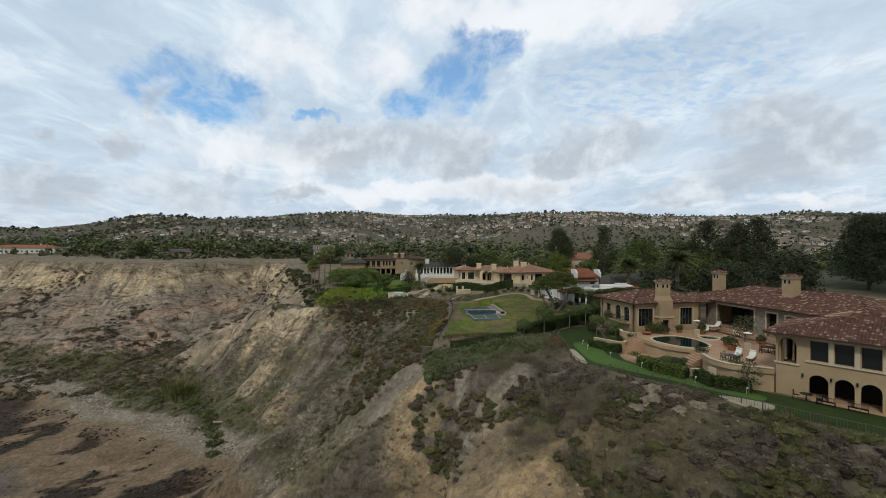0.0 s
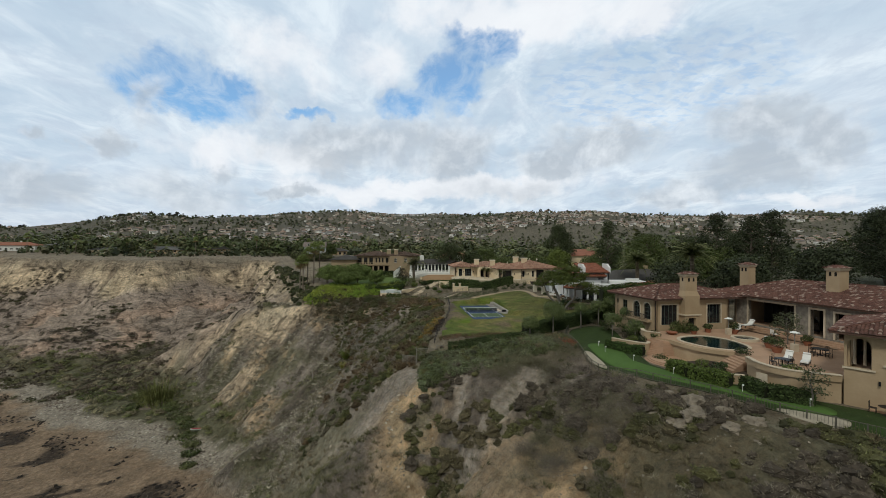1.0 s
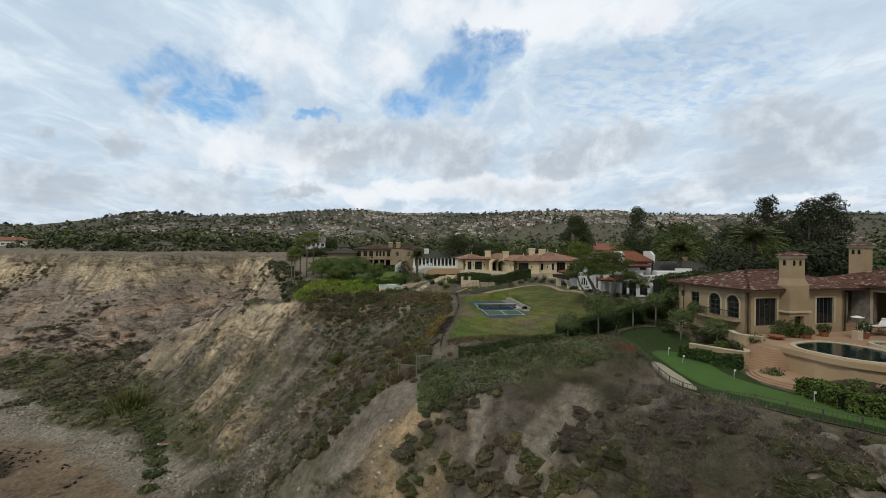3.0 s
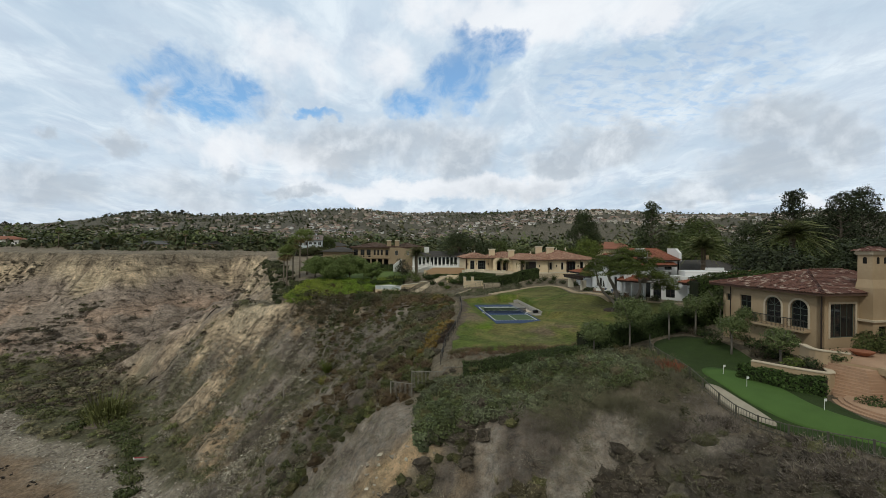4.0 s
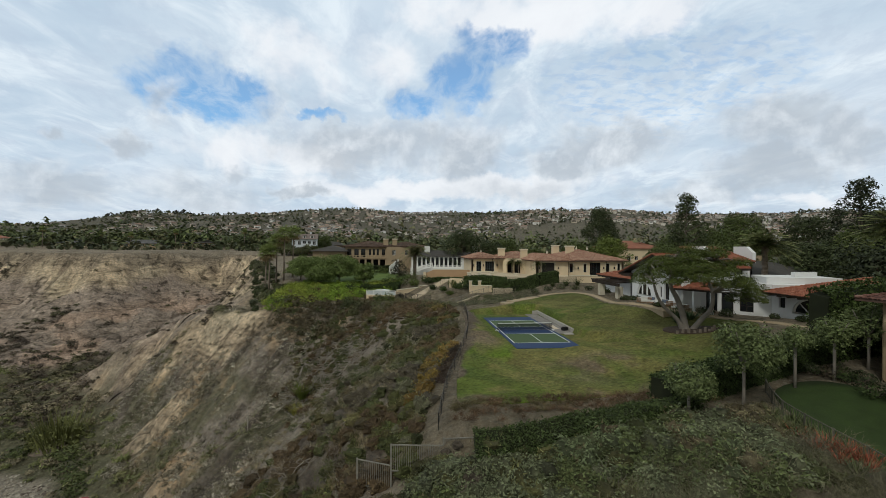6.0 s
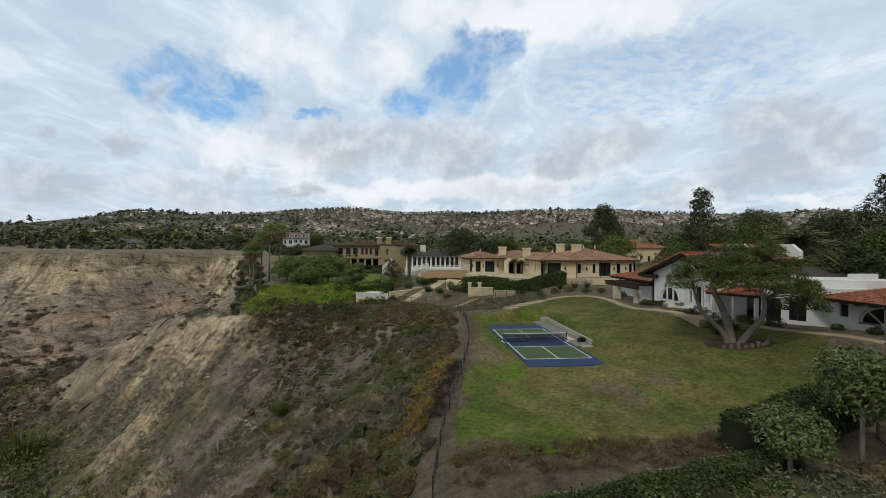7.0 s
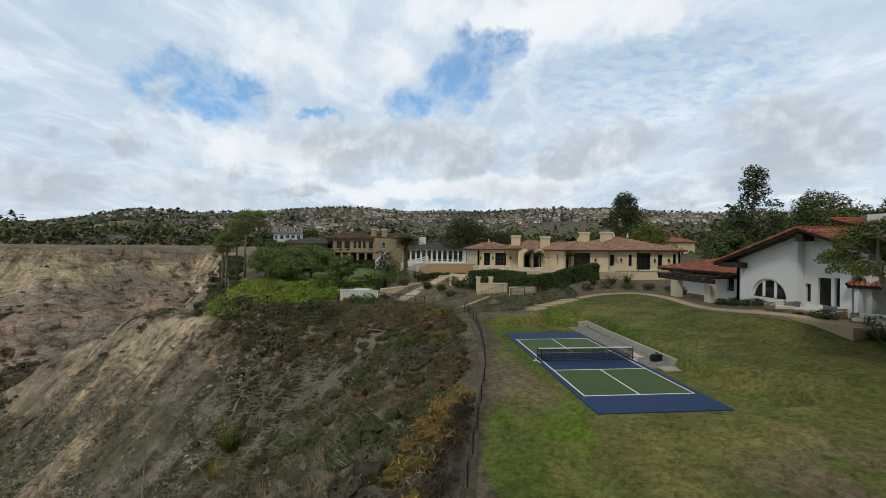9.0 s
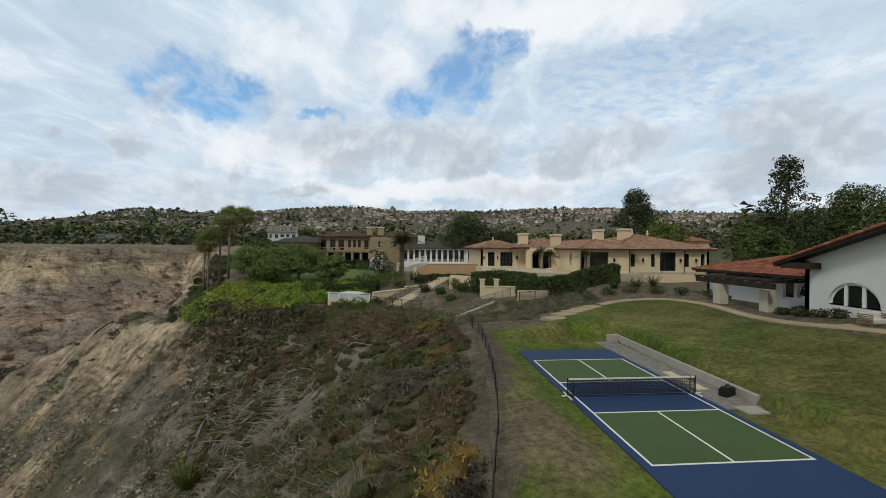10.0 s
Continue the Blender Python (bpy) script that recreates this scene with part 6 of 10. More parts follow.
    # black back, in place of shade under the arcade
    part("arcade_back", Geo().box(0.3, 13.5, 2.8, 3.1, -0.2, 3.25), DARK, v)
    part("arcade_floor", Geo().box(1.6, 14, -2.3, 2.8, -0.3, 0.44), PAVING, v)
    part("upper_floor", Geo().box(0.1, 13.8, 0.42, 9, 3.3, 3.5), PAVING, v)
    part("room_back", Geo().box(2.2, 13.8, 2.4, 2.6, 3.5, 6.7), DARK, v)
    for u in (2.2, 4.36, 6.2):
        lamp = Geo().box(u - 0.07, u + 0.07, -0.2, -0.06, 2.55, 2.9).box(u - 0.03, u + 0.03, -0.1, 0.0, 2.7, 2.76)
        part("wall_lantern", lamp, FRAME_BLACK, v)
    wall_with("wall", Face((0, 9.5), (0, 0.4)), -0.3, 6.8, ((6.6, 8.4, 3.75, 6.3, 0.8),), STUCCO_TAN, v)
    wall_with("wall", Face((14, 9.5), (0, 9.5)), -0.3, 6.8, (), STUCCO_TAN, v)
    wall_with("wall", Face((14, 0.5), (14, 9.5)), -0.3, 6.8, (), STUCCO_TAN, v)
    tiled_roof(hip_slopes(-0.9, 14.8, -0.9, 10.4, 6.8, 16), v, TILE_DARK, DECK, "weathered barrel tile roof", 8)

    # raised hall behind the wing
    h = thing("entrance_hall", pose(33.2, -47.2, 0, 0, 0, -70), "tan entrance hall with arched niche and clay tile roof", "house")
    fh = Face((0, 0), (15, 0))
    wall_with("wall", fh, 0.5, 8.0, ((1.0, 2.8, 5.0, 7.5, 0.9),), STUCCO_TAN, h)
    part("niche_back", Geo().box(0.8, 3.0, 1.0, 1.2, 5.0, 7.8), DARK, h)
    wall_with("wall", Face((0, 9), (0, 0)), 0.5, 8.0, (), STUCCO_TAN, h)
    wall_with("wall", Face((15, 9), (0, 9)), 0.5, 8.0, (), STUCCO_TAN, h)
    wall_with("wall", Face((15, 0.36), (15, 9)), 0.5, 8.0, (), STUCCO_TAN, h)
    g = Geo()
    fh.slab(g, -0.15, 15.2, -0.12, 0.2, 7.6, 7.9)
    part("cornice", g, STONE_PALE, h)
    tiled_roof(hip_slopes(2.5, 16, -0.7, 11, 8.0, 16), h, TILE_DARK, DECK, "weathered barrel tile roof", 9)
    chimney(h, 11.5, 3.0, 8.0, 12.0, 1.5, 1.3, STUCCO_TAN, STONE_PALE, TILE_DARK)


estate()


def estate_terrace():
    t = thing("pool_terrace", pose(0, 0, 0), "tan walled pool terrace with terracotta paving", "terrace")
    rim = [(17.6, -30.6), (19.1, -33.6), (19.4, -36.2), (20.2, -38.4), (22.2, -40.3), (22.4, -42.2), (20.6, -43.6), (19.9, -46.0), (20.6, -48.4), (23.6, -50.3)]
    plan = rim + [(32, -45), (37.2, -45), (35.4, -27.2), (20.9, -28.2), (18.8, -28.9)]
    part("retaining_wall", Geo().prism(plan, -1.0, 2.38), STUCCO_TAN, t)
    mid = np.mean(plan, 0)
    inner = [tuple(mid + (np.array(p) - mid) * 0.985) for p in plan]
    part("paving", Geo().prism(inner, 2.3, 2.42), PAVING, t)
    g, c = Geo(), Geo()
    ledge(g, smooth_line(rim[6:], 4), 0.32, 2.3, 2.85)
    ledge(c, smooth_line(rim[6:], 4), 0.42, 2.85, 2.93)
    ledge(g, smooth_line(rim[1:5], 4), 0.4, 2.0, 2.46)
    part("parapet", g, STUCCO_TAN, t)
    part("coping", c, STONE_PALE, t)
    # a door in the wall to the store below
    f = Face((19.72, -45.3), (20.45, -48.5))
    d = Geo()
    f.slab(d, 0.5, 1.5, -0.28, -0.2, 0.25, 2.0)
    part("store_door", d, STONE_PALE, t)
    # planters stepping down to the putting green
    soil = material("garden_soil", (0.06, 0.045, 0.032), 0.95, 0.3, 3.0, 0.03, 6)
    for line, z in (([(16.6, -38.6), (16.4, -41.2), (17.6, -43.6), (19.6, -44.4)], 1.2), ([(13.9, -28.9), (15.0, -30.6), (16.6, -32.4), (17.6, -31.4)], 1.75), ([(18.2, -28.9), (17.6, -30.6), (18.8, -32.0)], 2.95)):
        g, c = Geo(), Geo()
        ledge(g, smooth_line(line, 4), 0.35, -0.3, z)
        ledge(c, smooth_line(line, 4), 0.45, z, z + 0.07)
        part("planter_wall", g, STUCCO_TAN, t)
        part("planter_coping", c, STONE_PALE, t)
    part("planter_soil", Geo().prism([(16.6, -38.8), (16.6, -41.2), (17.8, -43.4), (20.4, -44), (22.2, -42), (20.6, -38.2)], -0.3, 1.1), soil, t)
    part("planter_soil", Geo().prism([(14.1, -28.9), (15.1, -30.6), (16.6, -32.2), (18.2, -31.2), (18.9, -29.2)], -0.3, 1.65), soil, t)
    # curved stairs down from the terrace to a half-round landing
    for i in range(12):
        z = 2.4 - 0.185 * (i + 1)
        q = [(17.7 - 0.13 * i, -30.8 - 0.22 * i), (18.3 - 0.09 * i, -33.4 - 0.12 * i), (20.2, -34.2), (19.4, -31.0)]
        part("stair_step", Geo().prism(q, -0.5, z), PAVING, t)
    for k in range(3):
        r = 2.9 - 0.32 * k
        ring = [(17.2 + r * math.cos(a) * 0.75, -35.6 + r * math.sin(a)) for a in np.linspace(math.pi * 0.55, math.pi * 1.62, 18)] + [(20.0, -38.4), (20.0, -33.0)]
        part("landing_step", Geo().prism(ring, -0.6, 0.28 + 0.13 * k), PAVING, t)
    # stairs beside the pool to the lower planter
    for i in range(6):
        part("stair_step", Geo().prism([(19.2 + 0.42 * i, -43.3 + 0.12 * i), (22.8, -42.2), (22.4, -40.0), (19.6 + 0.42 * i, -40.4)], 0.9, 1.35 + 0.17 * i), PAVING, t)
    # pool with coping, and a round spa
    pool = thing("swimming_pool", pose(0, 0, 2.42), "dark freeform pool with pale stone coping", "pool")
    ring = smooth_ring([(19.8, -34.3), (21.3, -32.3), (24.8, -31.8), (26.5, -34.2), (26.3, -37.4), (25.3, -39.1), (23.4, -39.8), (21.9, -39.2), (20.5, -37.6)], 6)
    mid = ring.mean(0)
    g = Geo()
    for i in range(len(ring)):
        a, b = ring[i], ring[(i + 1) % len(ring)]
        ia, ib = mid + (a - mid) * 0.9, mid + (b - mid) * 0.9
        g.prism([tuple(a), tuple(b), tuple(ib), tuple(ia)], -0.05, 0.09)
    part("coping", g, STONE_PALE, pool)
    water = material("pool_water", (0.008, 0.022, 0.022), 0.06, 0.2, 1.0, 0.012, 2.0, spec=0.5)
    part("water", Geo().prism([tuple(mid + (p - mid) * 0.93) for p in ring], -0.04, 0.03), water, pool)
    spa = thing("round_spa", pose(28.5, -34.6, 2.42), "round raised spa with stone rim", "spa")
    g = Geo()
    for i in range(24):
        a, b = 2 * math.pi * i / 24, 2 * math.pi * (i + 1) / 24
        g.prism([(1.5 * math.cos(a), 1.5 * math.sin(a)), (1.5 * math.cos(b), 1.5 * math.sin(b)), (1.15 * math.cos(b), 1.15 * math.sin(b)), (1.15 * math.cos(a), 1.15 * math.sin(a))], 0, 0.3)
    part("rim", g, STONE_PALE, spa)
    part("water", Geo().lathe(((1.2, 0.0), (1.2, 0.2)), sides=24), water, spa)


estate_terrace()


def terrace_furniture():
    white = material("white_cushion", (0.72, 0.72, 0.70), 0.85, 0.06, 2.0, 0.01, 6)
    iron = FRAME_BLACK
    clay = material("terracotta_pot", (0.30, 0.12, 0.07), 0.85, 0.2, 2.0)

    def lounger(m):
        s = thing("sun_lounger", m, "sun lounger with white cushions on a dark frame", "lounger", "terrace loungers")
        part("frame", Geo().box(-0.33, 0.33, -0.95, 0.95, 0.24, 0.3), iron, s)
        for x in (-0.3, 0.3):
            for y in (-0.85, 0.7):
                part("leg", Geo().box(x - 0.025, x + 0.025, y - 0.025, y + 0.025, 0, 0.24), iron, s)
        part("mattress", Geo().box(-0.32, 0.32, -0.95, 0.3, 0.3, 0.42), white, s)
        b = Geo()
        b.v += [(-0.32, 0.3, 0.32), (0.32, 0.3, 0.32), (0.32, 0.9, 0.9), (-0.32, 0.9, 0.9), (-0.32, 0.22, 0.42), (0.32, 0.22, 0.42), (0.32, 0.82, 1.0), (-0.32, 0.82, 1.0)]
        b.f += [(3, 2, 1, 0), (4, 5, 6, 7), (0, 1, 5, 4), (1, 2, 6, 5), (2, 3, 7, 6), (3, 0, 4, 7)]
        part("backrest", b, white, s)
        part("head_pillow", Geo().tube([(-0.3, 0.74, 0.98), (0.3, 0.74, 0.98)], [0.1, 0.1], 8), white, s)
        return s

    first = lounger(pose(24.6, -44.2, 2.42, 0, 0, -60))
    for x, y, r, z in ((25.4, -45.4, -55, 2.42), (31.6, -29.8, -70, 2.42), (33.0, -30.2, -80, 3.1)):
        copy_thing(first, pose(x, y, z, 0, 0, r))

    def armchair(m, mat):
        s = thing("patio_chair", m, "patio armchair with pale cushion", "chair", "terrace chairs")
        part("seat", Geo().box(-0.3, 0.3, -0.3, 0.3, 0.36, 0.48), mat, s)
        part("backrest", Geo().prism([(-0.3, 0.24), (0.3, 0.24), (0.3, 0.34), (-0.3, 0.34)], 0.42, 0.95), mat, s)
        for x in (-0.3, 0.3):
            part("armrest", Geo().box(x - 0.03, x + 0.03, -0.3, 0.3, 0.58, 0.63), iron, s)
            for y in (-0.27, 0.27):
                part("leg", Geo().box(x - 0.025, x + 0.025, y - 0.025, y + 0.025, 0, 0.58), iron, s)
        return s

    c = armchair(pose(29.6, -36.6, 2.42, 0, 0, 150), white)
    copy_thing(c, pose(33.8, -33.4, 2.42, 0, 0, 80))

    def table(x, y, z, r):
        s = thing("patio_table", pose(x, y, z), "round dark iron patio table", "table", "terrace tables")
        part("tabletop", Geo().lathe(((r, 0.7), (r + 0.02, 0.72), (r, 0.74)), sides=20), iron, s)
        part("pedestal", Geo().lathe(((0.3, 0), (0.28, 0.04), (0.06, 0.1), (0.05, 0.7)), sides=12), iron, s)
        return s

    def iron_chair(m):
        s = thing("iron_chair", m, "dark wrought iron patio chair", "chair", "iron chairs round tables")
        part("seat", Geo().box(-0.22, 0.22, -0.22, 0.22, 0.43, 0.46), iron, s)
        bk = Geo()
        for i in range(5):
            bk.box(-0.2 + 0.1 * i - 0.01, -0.2 + 0.1 * i + 0.01, 0.2, 0.22, 0.46, 0.9)
        bk.box(-0.22, 0.22, 0.2, 0.23, 0.88, 0.92)
        part("backrest", bk, iron, s)
        for x in (-0.2, 0.2):
            for y in (-0.2, 0.2):
                part("leg", Geo().box(x - 0.015, x + 0.015, y - 0.015, y + 0.015, 0, 0.43), iron, s)
        return s

    table(22.6, -45.6, 2.42, 0.6)
    table(30.4, -42.4, 2.42, 0.75)
    table(24.3, -53.2, 0.44, 0.5)
    ic = iron_chair(pose(21.8, -45.4, 2.42, 0, 0, 80))
    for x, y, r, z in ((22.6, -46.5, 180, 2.42), (23.4, -45.5, -90, 2.42), (22.7, -44.7, 0, 2.42), (29.4, -42.6, 80, 2.42), (31.3, -42.2, -90, 2.42), (30.3, -43.4, 180, 2.42), (30.5, -41.4, 0, 2.42), (23.9, -52.5, 30, 0.44), (25.0, -53.9, 210, 0.44)):
        copy_thing(ic, pose(x, y, z, 0, 0, r))

    def bench(m):
        s = thing("iron_bench", m, "dark wrought iron garden bench", "bench", "arcade benches")
        part("seat", Geo().box(-0.7, 0.7, -0.22, 0.22, 0.42, 0.46), iron, s)
        bk = Geo().box(-0.7, 0.7, 0.2, 0.23, 0.86, 0.9)
        for i in range(13):
            bk.box(-0.66 + 0.11 * i - 0.012, -0.66 + 0.11 * i + 0.012, 0.2, 0.22, 0.46, 0.87)
        part("backrest", bk, iron, s)
        for x in (-0.65, 0.65):
            for y in (-0.2, 0.2):
                part("leg", Geo().box(x - 0.02, x + 0.02, y - 0.02, y + 0.02, 0, 0.42), iron, s)
        return s

    bn = bench(pose(24.9, -54.6, 0.44, 0, 0, -235))
    copy_thing(bn, pose(26.2, -56.4, 0.44, 0, 0, -235))

    def heater(m):
        s = thing("patio_heater", m, "tall patio heater with a pale round hood", "patio heater", "terrace heaters")
        part("tank_box", Geo().box(-0.28, 0.28, -0.28, 0.28, 0, 0.85), STONE_PALE, s)
        part("pole", Geo().tube([(0, 0, 0.85), (0, 0, 2.1)], [0.04, 0.04], 8), GALV, s)
        part("burner", Geo().lathe(((0.1, 1.85), (0.13, 2.1)), sides=12), GALV, s)
        part("hood", Geo().lathe(((0.5, 2.12), (0.48, 2.15), (0.1, 2.28)), sides=20), LINE_WHITE, s)
        return s

    he = heater(pose(29.0, -31.4, 2.42))
    copy_thing(he, pose(29.2, -40.6, 2.42))

    def potted(x, y, z, r, tall, seed, colour=(0.06, 0.075, 0.03)):
        s = thing("potted_shrub", pose(x, y, z), "clay pot with a rounded green shrub", "potted plant", "terrace pots")
        part("pot", Geo().lathe(((r * 0.6, 0), (r * 0.9, r * 0.8), (r, r * 1.1), (r * 0.92, r * 1.12)), sides=16), clay, s)
        q = leaf_cloud(520, (r * 1.3, r * 1.3, tall * 0.55), 0.09, seed, 0.4, low=-0.6) + np.array((0, 0, r * 1.1 + tall * 0.4))
        leaves_mesh("shrub", q, LEAF, s, tinted(q, colour, seed, 0.3))

    for i, (x, y, r, h) in enumerate(((27.3, -29.8, 0.45, 0.8), (30.2, -31.0, 0.5, 1.1), (26.8, -40.8, 0.6, 1.2), (27.8, -38.8, 0.5, 0.9), (33.4, -38.2, 0.45, 0.9), (31.2, -46.2, 0.5, 1.0), (24.6, -30.6, 0.4, 0.7))):
        potted(x, y, 2.42, r, h, 200 + i)
    bowl = thing("fire_bowl", pose(21.4, -30.6, 2.42), "wide shallow clay bowl on the terrace", "bowl")
    part("bowl", Geo().lathe(((0.3, 0), (0.7, 0.3), (0.74, 0.38), (0.62, 0.36)), sides=20), clay, bowl)


terrace_furniture()


# ---- the white house with red roofs ----
def white_house():
    fascia = WOOD_DARK
    # gabled room with a wide half-round window
    a = thing("gabled_house", pose(0, 0, 0), "white stucco house with red tile gable and half-round window", "house")
    west = Face((21.4, 15.2), (21.4, 9.17))
    wall_with("wall", west, 1.6, 6.45, ((1.7, 5.1, 3.65, 5.3, 1.6),), STUCCO_WHITE, a, 0.4)
    for x, outline in ((21.4, ((15.2, 6.45), (9.17, 6.45), (9.17, 8.93), (15.2, 6.9))), (22.0, ((9.57, 6.45), (4.2, 6.45), (4.2, 8.05), (8.2, 9.25), (9.57, 8.78)))):
        gable, n = Geo(), len(outline)
        gable.v += [(xx, y, z) for xx in (x, x + 0.4) for y, z in outline]
        gable.f += [tuple(range(n)), tuple(reversed(range(n, 2 * n)))] + [(i, i + n, (i + 1) % n + n, (i + 1) % n) for i in range(n)]
        part("gable_wall", gable, STUCCO_WHITE, a)
    lunette = window_in(west, a, 1.7, 5.1, 3.65, 5.3, FRAME_WHITE, 1.6, 1, 1, 0.15, bar=0.1, fan=False, name="half_round_window")
    for u in (2.83, 3.97):
        g = Geo()
        west.slab(g, u - 0.11, u + 0.11, 0.1, 0.22, 3.7, 5.2)
        part("mullion", g, FRAME_WHITE, lunette)
    part("return_wall", Geo().box(21.803, 22.0, 9.17, 9.57, 1.6, 8.9), STUCCO_WHITE, a)
    bay = Face((22.0, 9.57), (22.0, 4.2))
    glazed = ((0.5, 0.95, 3.7, 5.1, 0), (1.5, 2.5, 2.62, 5.65, 0), (2.75, 3.4, 3.6, 5.7, 0))
    wall_with("wall", bay, 1.6, 6.45, glazed, STUCCO_WHITE, a, 0.4)
    for u0, u1, lo, hi, r in glazed:
        window_in(bay, a, u0, u1, lo, hi, WOOD_DARK, 0, 1, 1, 0.2, name="glazed_door" if hi - lo > 2.5 else "window")
    part("buttress", Geo().box(21.5, 21.997, 5.2, 6.0, 1.6, 6.6), STUCCO_WHITE, a)
    wall_with("wall", Face((29.5, 15.2), (21.4, 15.2)), 1.6, 6.7, (), STUCCO_WHITE, a)
    wall_with("wall", Face((29.5, 4.2), (29.5, 15.2)), 1.6, 6.7, (), STUCCO_WHITE, a)
    wall_with("wall", Face((21.8, 4.2), (29.5, 4.2)), 1.6, 7.0, (), STUCCO_WHITE, a)
    s = [[(30, 16.9, 6.42), (20.4, 16.9, 6.42), (20.4, 8.2, 9.4), (30, 8.2, 9.4)], [(20.4, 3.4, 7.75), (30, 3.4, 7.75), (30, 8.2, 9.4), (20.4, 8.2, 9.4)]]
    tiled_roof(s, a, TILE_RED, fascia, "red barrel tile gable roof", 11, 0.22)
    part("purlin", Geo().box(20.5, 21.5, 14.0, 16.4, 6.1, 6.55), fascia, a, "dark heavy roof beam end")
    part("purlin", Geo().box(20.5, 21.5, 7.9, 8.5, 8.4, 8.95), fascia, a, "dark heavy roof beam end")

    # low wing with a pergola on stone piers
    e = thing("low_wing", pose(0, 0, 0), "low white house wing under a red tile roof", "house")
    f = Face((24.5, 29.5), (24.5, 15.2))
    holes = ((3.6, 4.4, 3.9, 4.6, 0), (9.3, 10.3, 3.3, 4.95, 0.0), (10.6, 12.6, 3.5, 5.0, 1.4))
    wall_with("wall", f, 1.5, 5.5, holes, STUCCO_WHITE, e)
    for u0, u1, a0, b0, r in holes:
        window_in(f, e, u0, u1, a0, b0, FRAME_WHITE, r, 1 if r == 0 else 2, 1, 0.12, bar=0.1)
    wall_with("wall", Face((34, 29.5), (24.5, 29.5)), 1.5, 5.5, (), STUCCO_WHITE, e)
    wall_with("wall", Face((34, 15.2), (34, 29.5)), 1.5, 5.5, (), STUCCO_WHITE, e)
    s = hip_slopes(23.3, 36, 13.0, 30.4, 5.3, 14.5, (0, 1))
    tiled_roof(s, e, TILE_RED, fascia, "low red barrel tile roof", 12, 0.16)
    for i in range(10):
        y = 16.5 + 1.45 * i
        part("rafter_tail", Geo().box(23.2, 24.5, y - 0.08, y + 0.08, 5.0, 5.15), fascia, e)
    chimney(e, 30.5, 17.0, 6.0, 8.1, 1.1, 0.9, STUCCO_WHITE, FRAME_WHITE, None, False)
    p = thing("pergola", pose(0, 0, 0), "dark timber pergola beam on pale stone block piers", "pergola")
    for x, y in ((20.4, 22.4), (21.2, 18.2)):
        z = ground_at(x, y)
        pier = Geo().prism([(x - 0.42, y - 0.42), (x + 0.42, y - 0.42), (x + 0.42, y + 0.42), (x - 0.42, y + 0.42)], z - 0.3, z + 1.8)
        part("pier", pier, material("pale_block_stone", (0.50, 0.46, 0.37), 0.9, 0.12, 3.0, 0.02, 10), p)
    part("beam", Geo().box(20.2, 20.55, 16.8, 25.5, 4.35, 4.8), fascia, p)
    for i in range(7):
        part("joist", Geo().box(20.0, 24.4, 17.4 + 1.3 * i, 17.6 + 1.3 * i, 4.8, 4.98), fascia, p)

    # taller block with parapet gables, and flat-topped walls
    b = thing("tall_block", pose(0, 0, 0), "white two-storey block with parapet gables and red tiles", "house")
    south = Face((25.3, 4.6), (31.2, 4.6))
    wall_with("wall", south, 2.0, 8.6, ((3.4, 4.7, 7.0, 8.2, 0),), STUCCO_WHITE, b)
    window_in(south, b, 3.4, 4.7, 7.0, 8.2, FRAME_GREEN, 0, 2, 1)
    wall_with("wall", Face((25.3, 11), (25.3, 4.6)), 2.0, 8.6, (), STUCCO_WHITE, b)
    wall_with("wall", Face((31.2, 4.6), (31.2, 11)), 2.0, 8.6, (), STUCCO_WHITE, b)
    for x in (25.25, 31.0):
        g = Geo()
        g.v += [(xx, y, z) for xx in (x, x + 0.45) for y, z in ((4.4, 8.4), (7.4, 8.4), (7.4, 10.45), (5.4, 10.45), (4.4, 9.7))]
        g.f += [(4, 3, 2, 1, 0), (5, 6, 7, 8, 9), (0, 1, 6, 5), (1, 2, 7, 6), (2, 3, 8, 7), (3, 4, 9, 8), (4, 0, 5, 9)]
        part("parapet", g, STUCCO_WHITE, b)
    tiled_roof([[(25.7, 4.0, 8.55), (31.0, 4.0, 8.55), (31.0, 10.5, 10.3), (25.7, 10.5, 10.3)]], b, TILE_RED, fascia, "red barrel tile roof", 13)
    w = thing("garden_block", pose(0, 0, 0), "white flat-topped house block with arched windows", "house")
    f = Face((24.2, 4.2), (28.4, -1.2))
    bays = ((0.5, 1.7, 2.7, 5.0, 0), (2.1, 3.3, 2.7, 5.0, 0))
    wall_with("wall", f, 1.2, 6.3, bays + ((3.9, 5.2, 3.0, 4.9, 0.6),), STUCCO_WHITE, w)
    for u0, u1, lo, hi, r in bays:
        window_in(f, w, u0, u1, lo, hi, WOOD_DARK, 0, 1, 1, name="glazed_door")
    window_in(f, w, 3.9, 5.2, 3.0, 4.9, WOOD_DARK, 0.6, 2, 2)
    part("upper_wall", Geo().prism([(31.2, 5.0), (29.4, 0.6), (36.5, -1.5), (38, 4)], 2.0, 6.95), STUCCO_WHITE, w)
    part("wall_mass", Geo().prism([(24.7, 4.2), (28.7, -0.9), (33, -1), (33, 4.2)], 1.2, 6.2), STUCCO_WHITE, w)
    part("parapet_step", Geo().box(33.2, 36.0, 0.9, 1.4, 6.9, 7.5), STUCCO_WHITE, w)
    d = thing("south_wing", pose(0, 0, 0), "white house wing with red tile roof and half-round window", "house")
    f = Face((28.4, -1.2), (28.4, -12.0))
    holes = ((0.9, 1.6, 3.9, 5.0, 0), (2.4, 6.2, 3.5, 5.2, 1.6), (7.6, 9.0, 3.5, 5.0, 0))
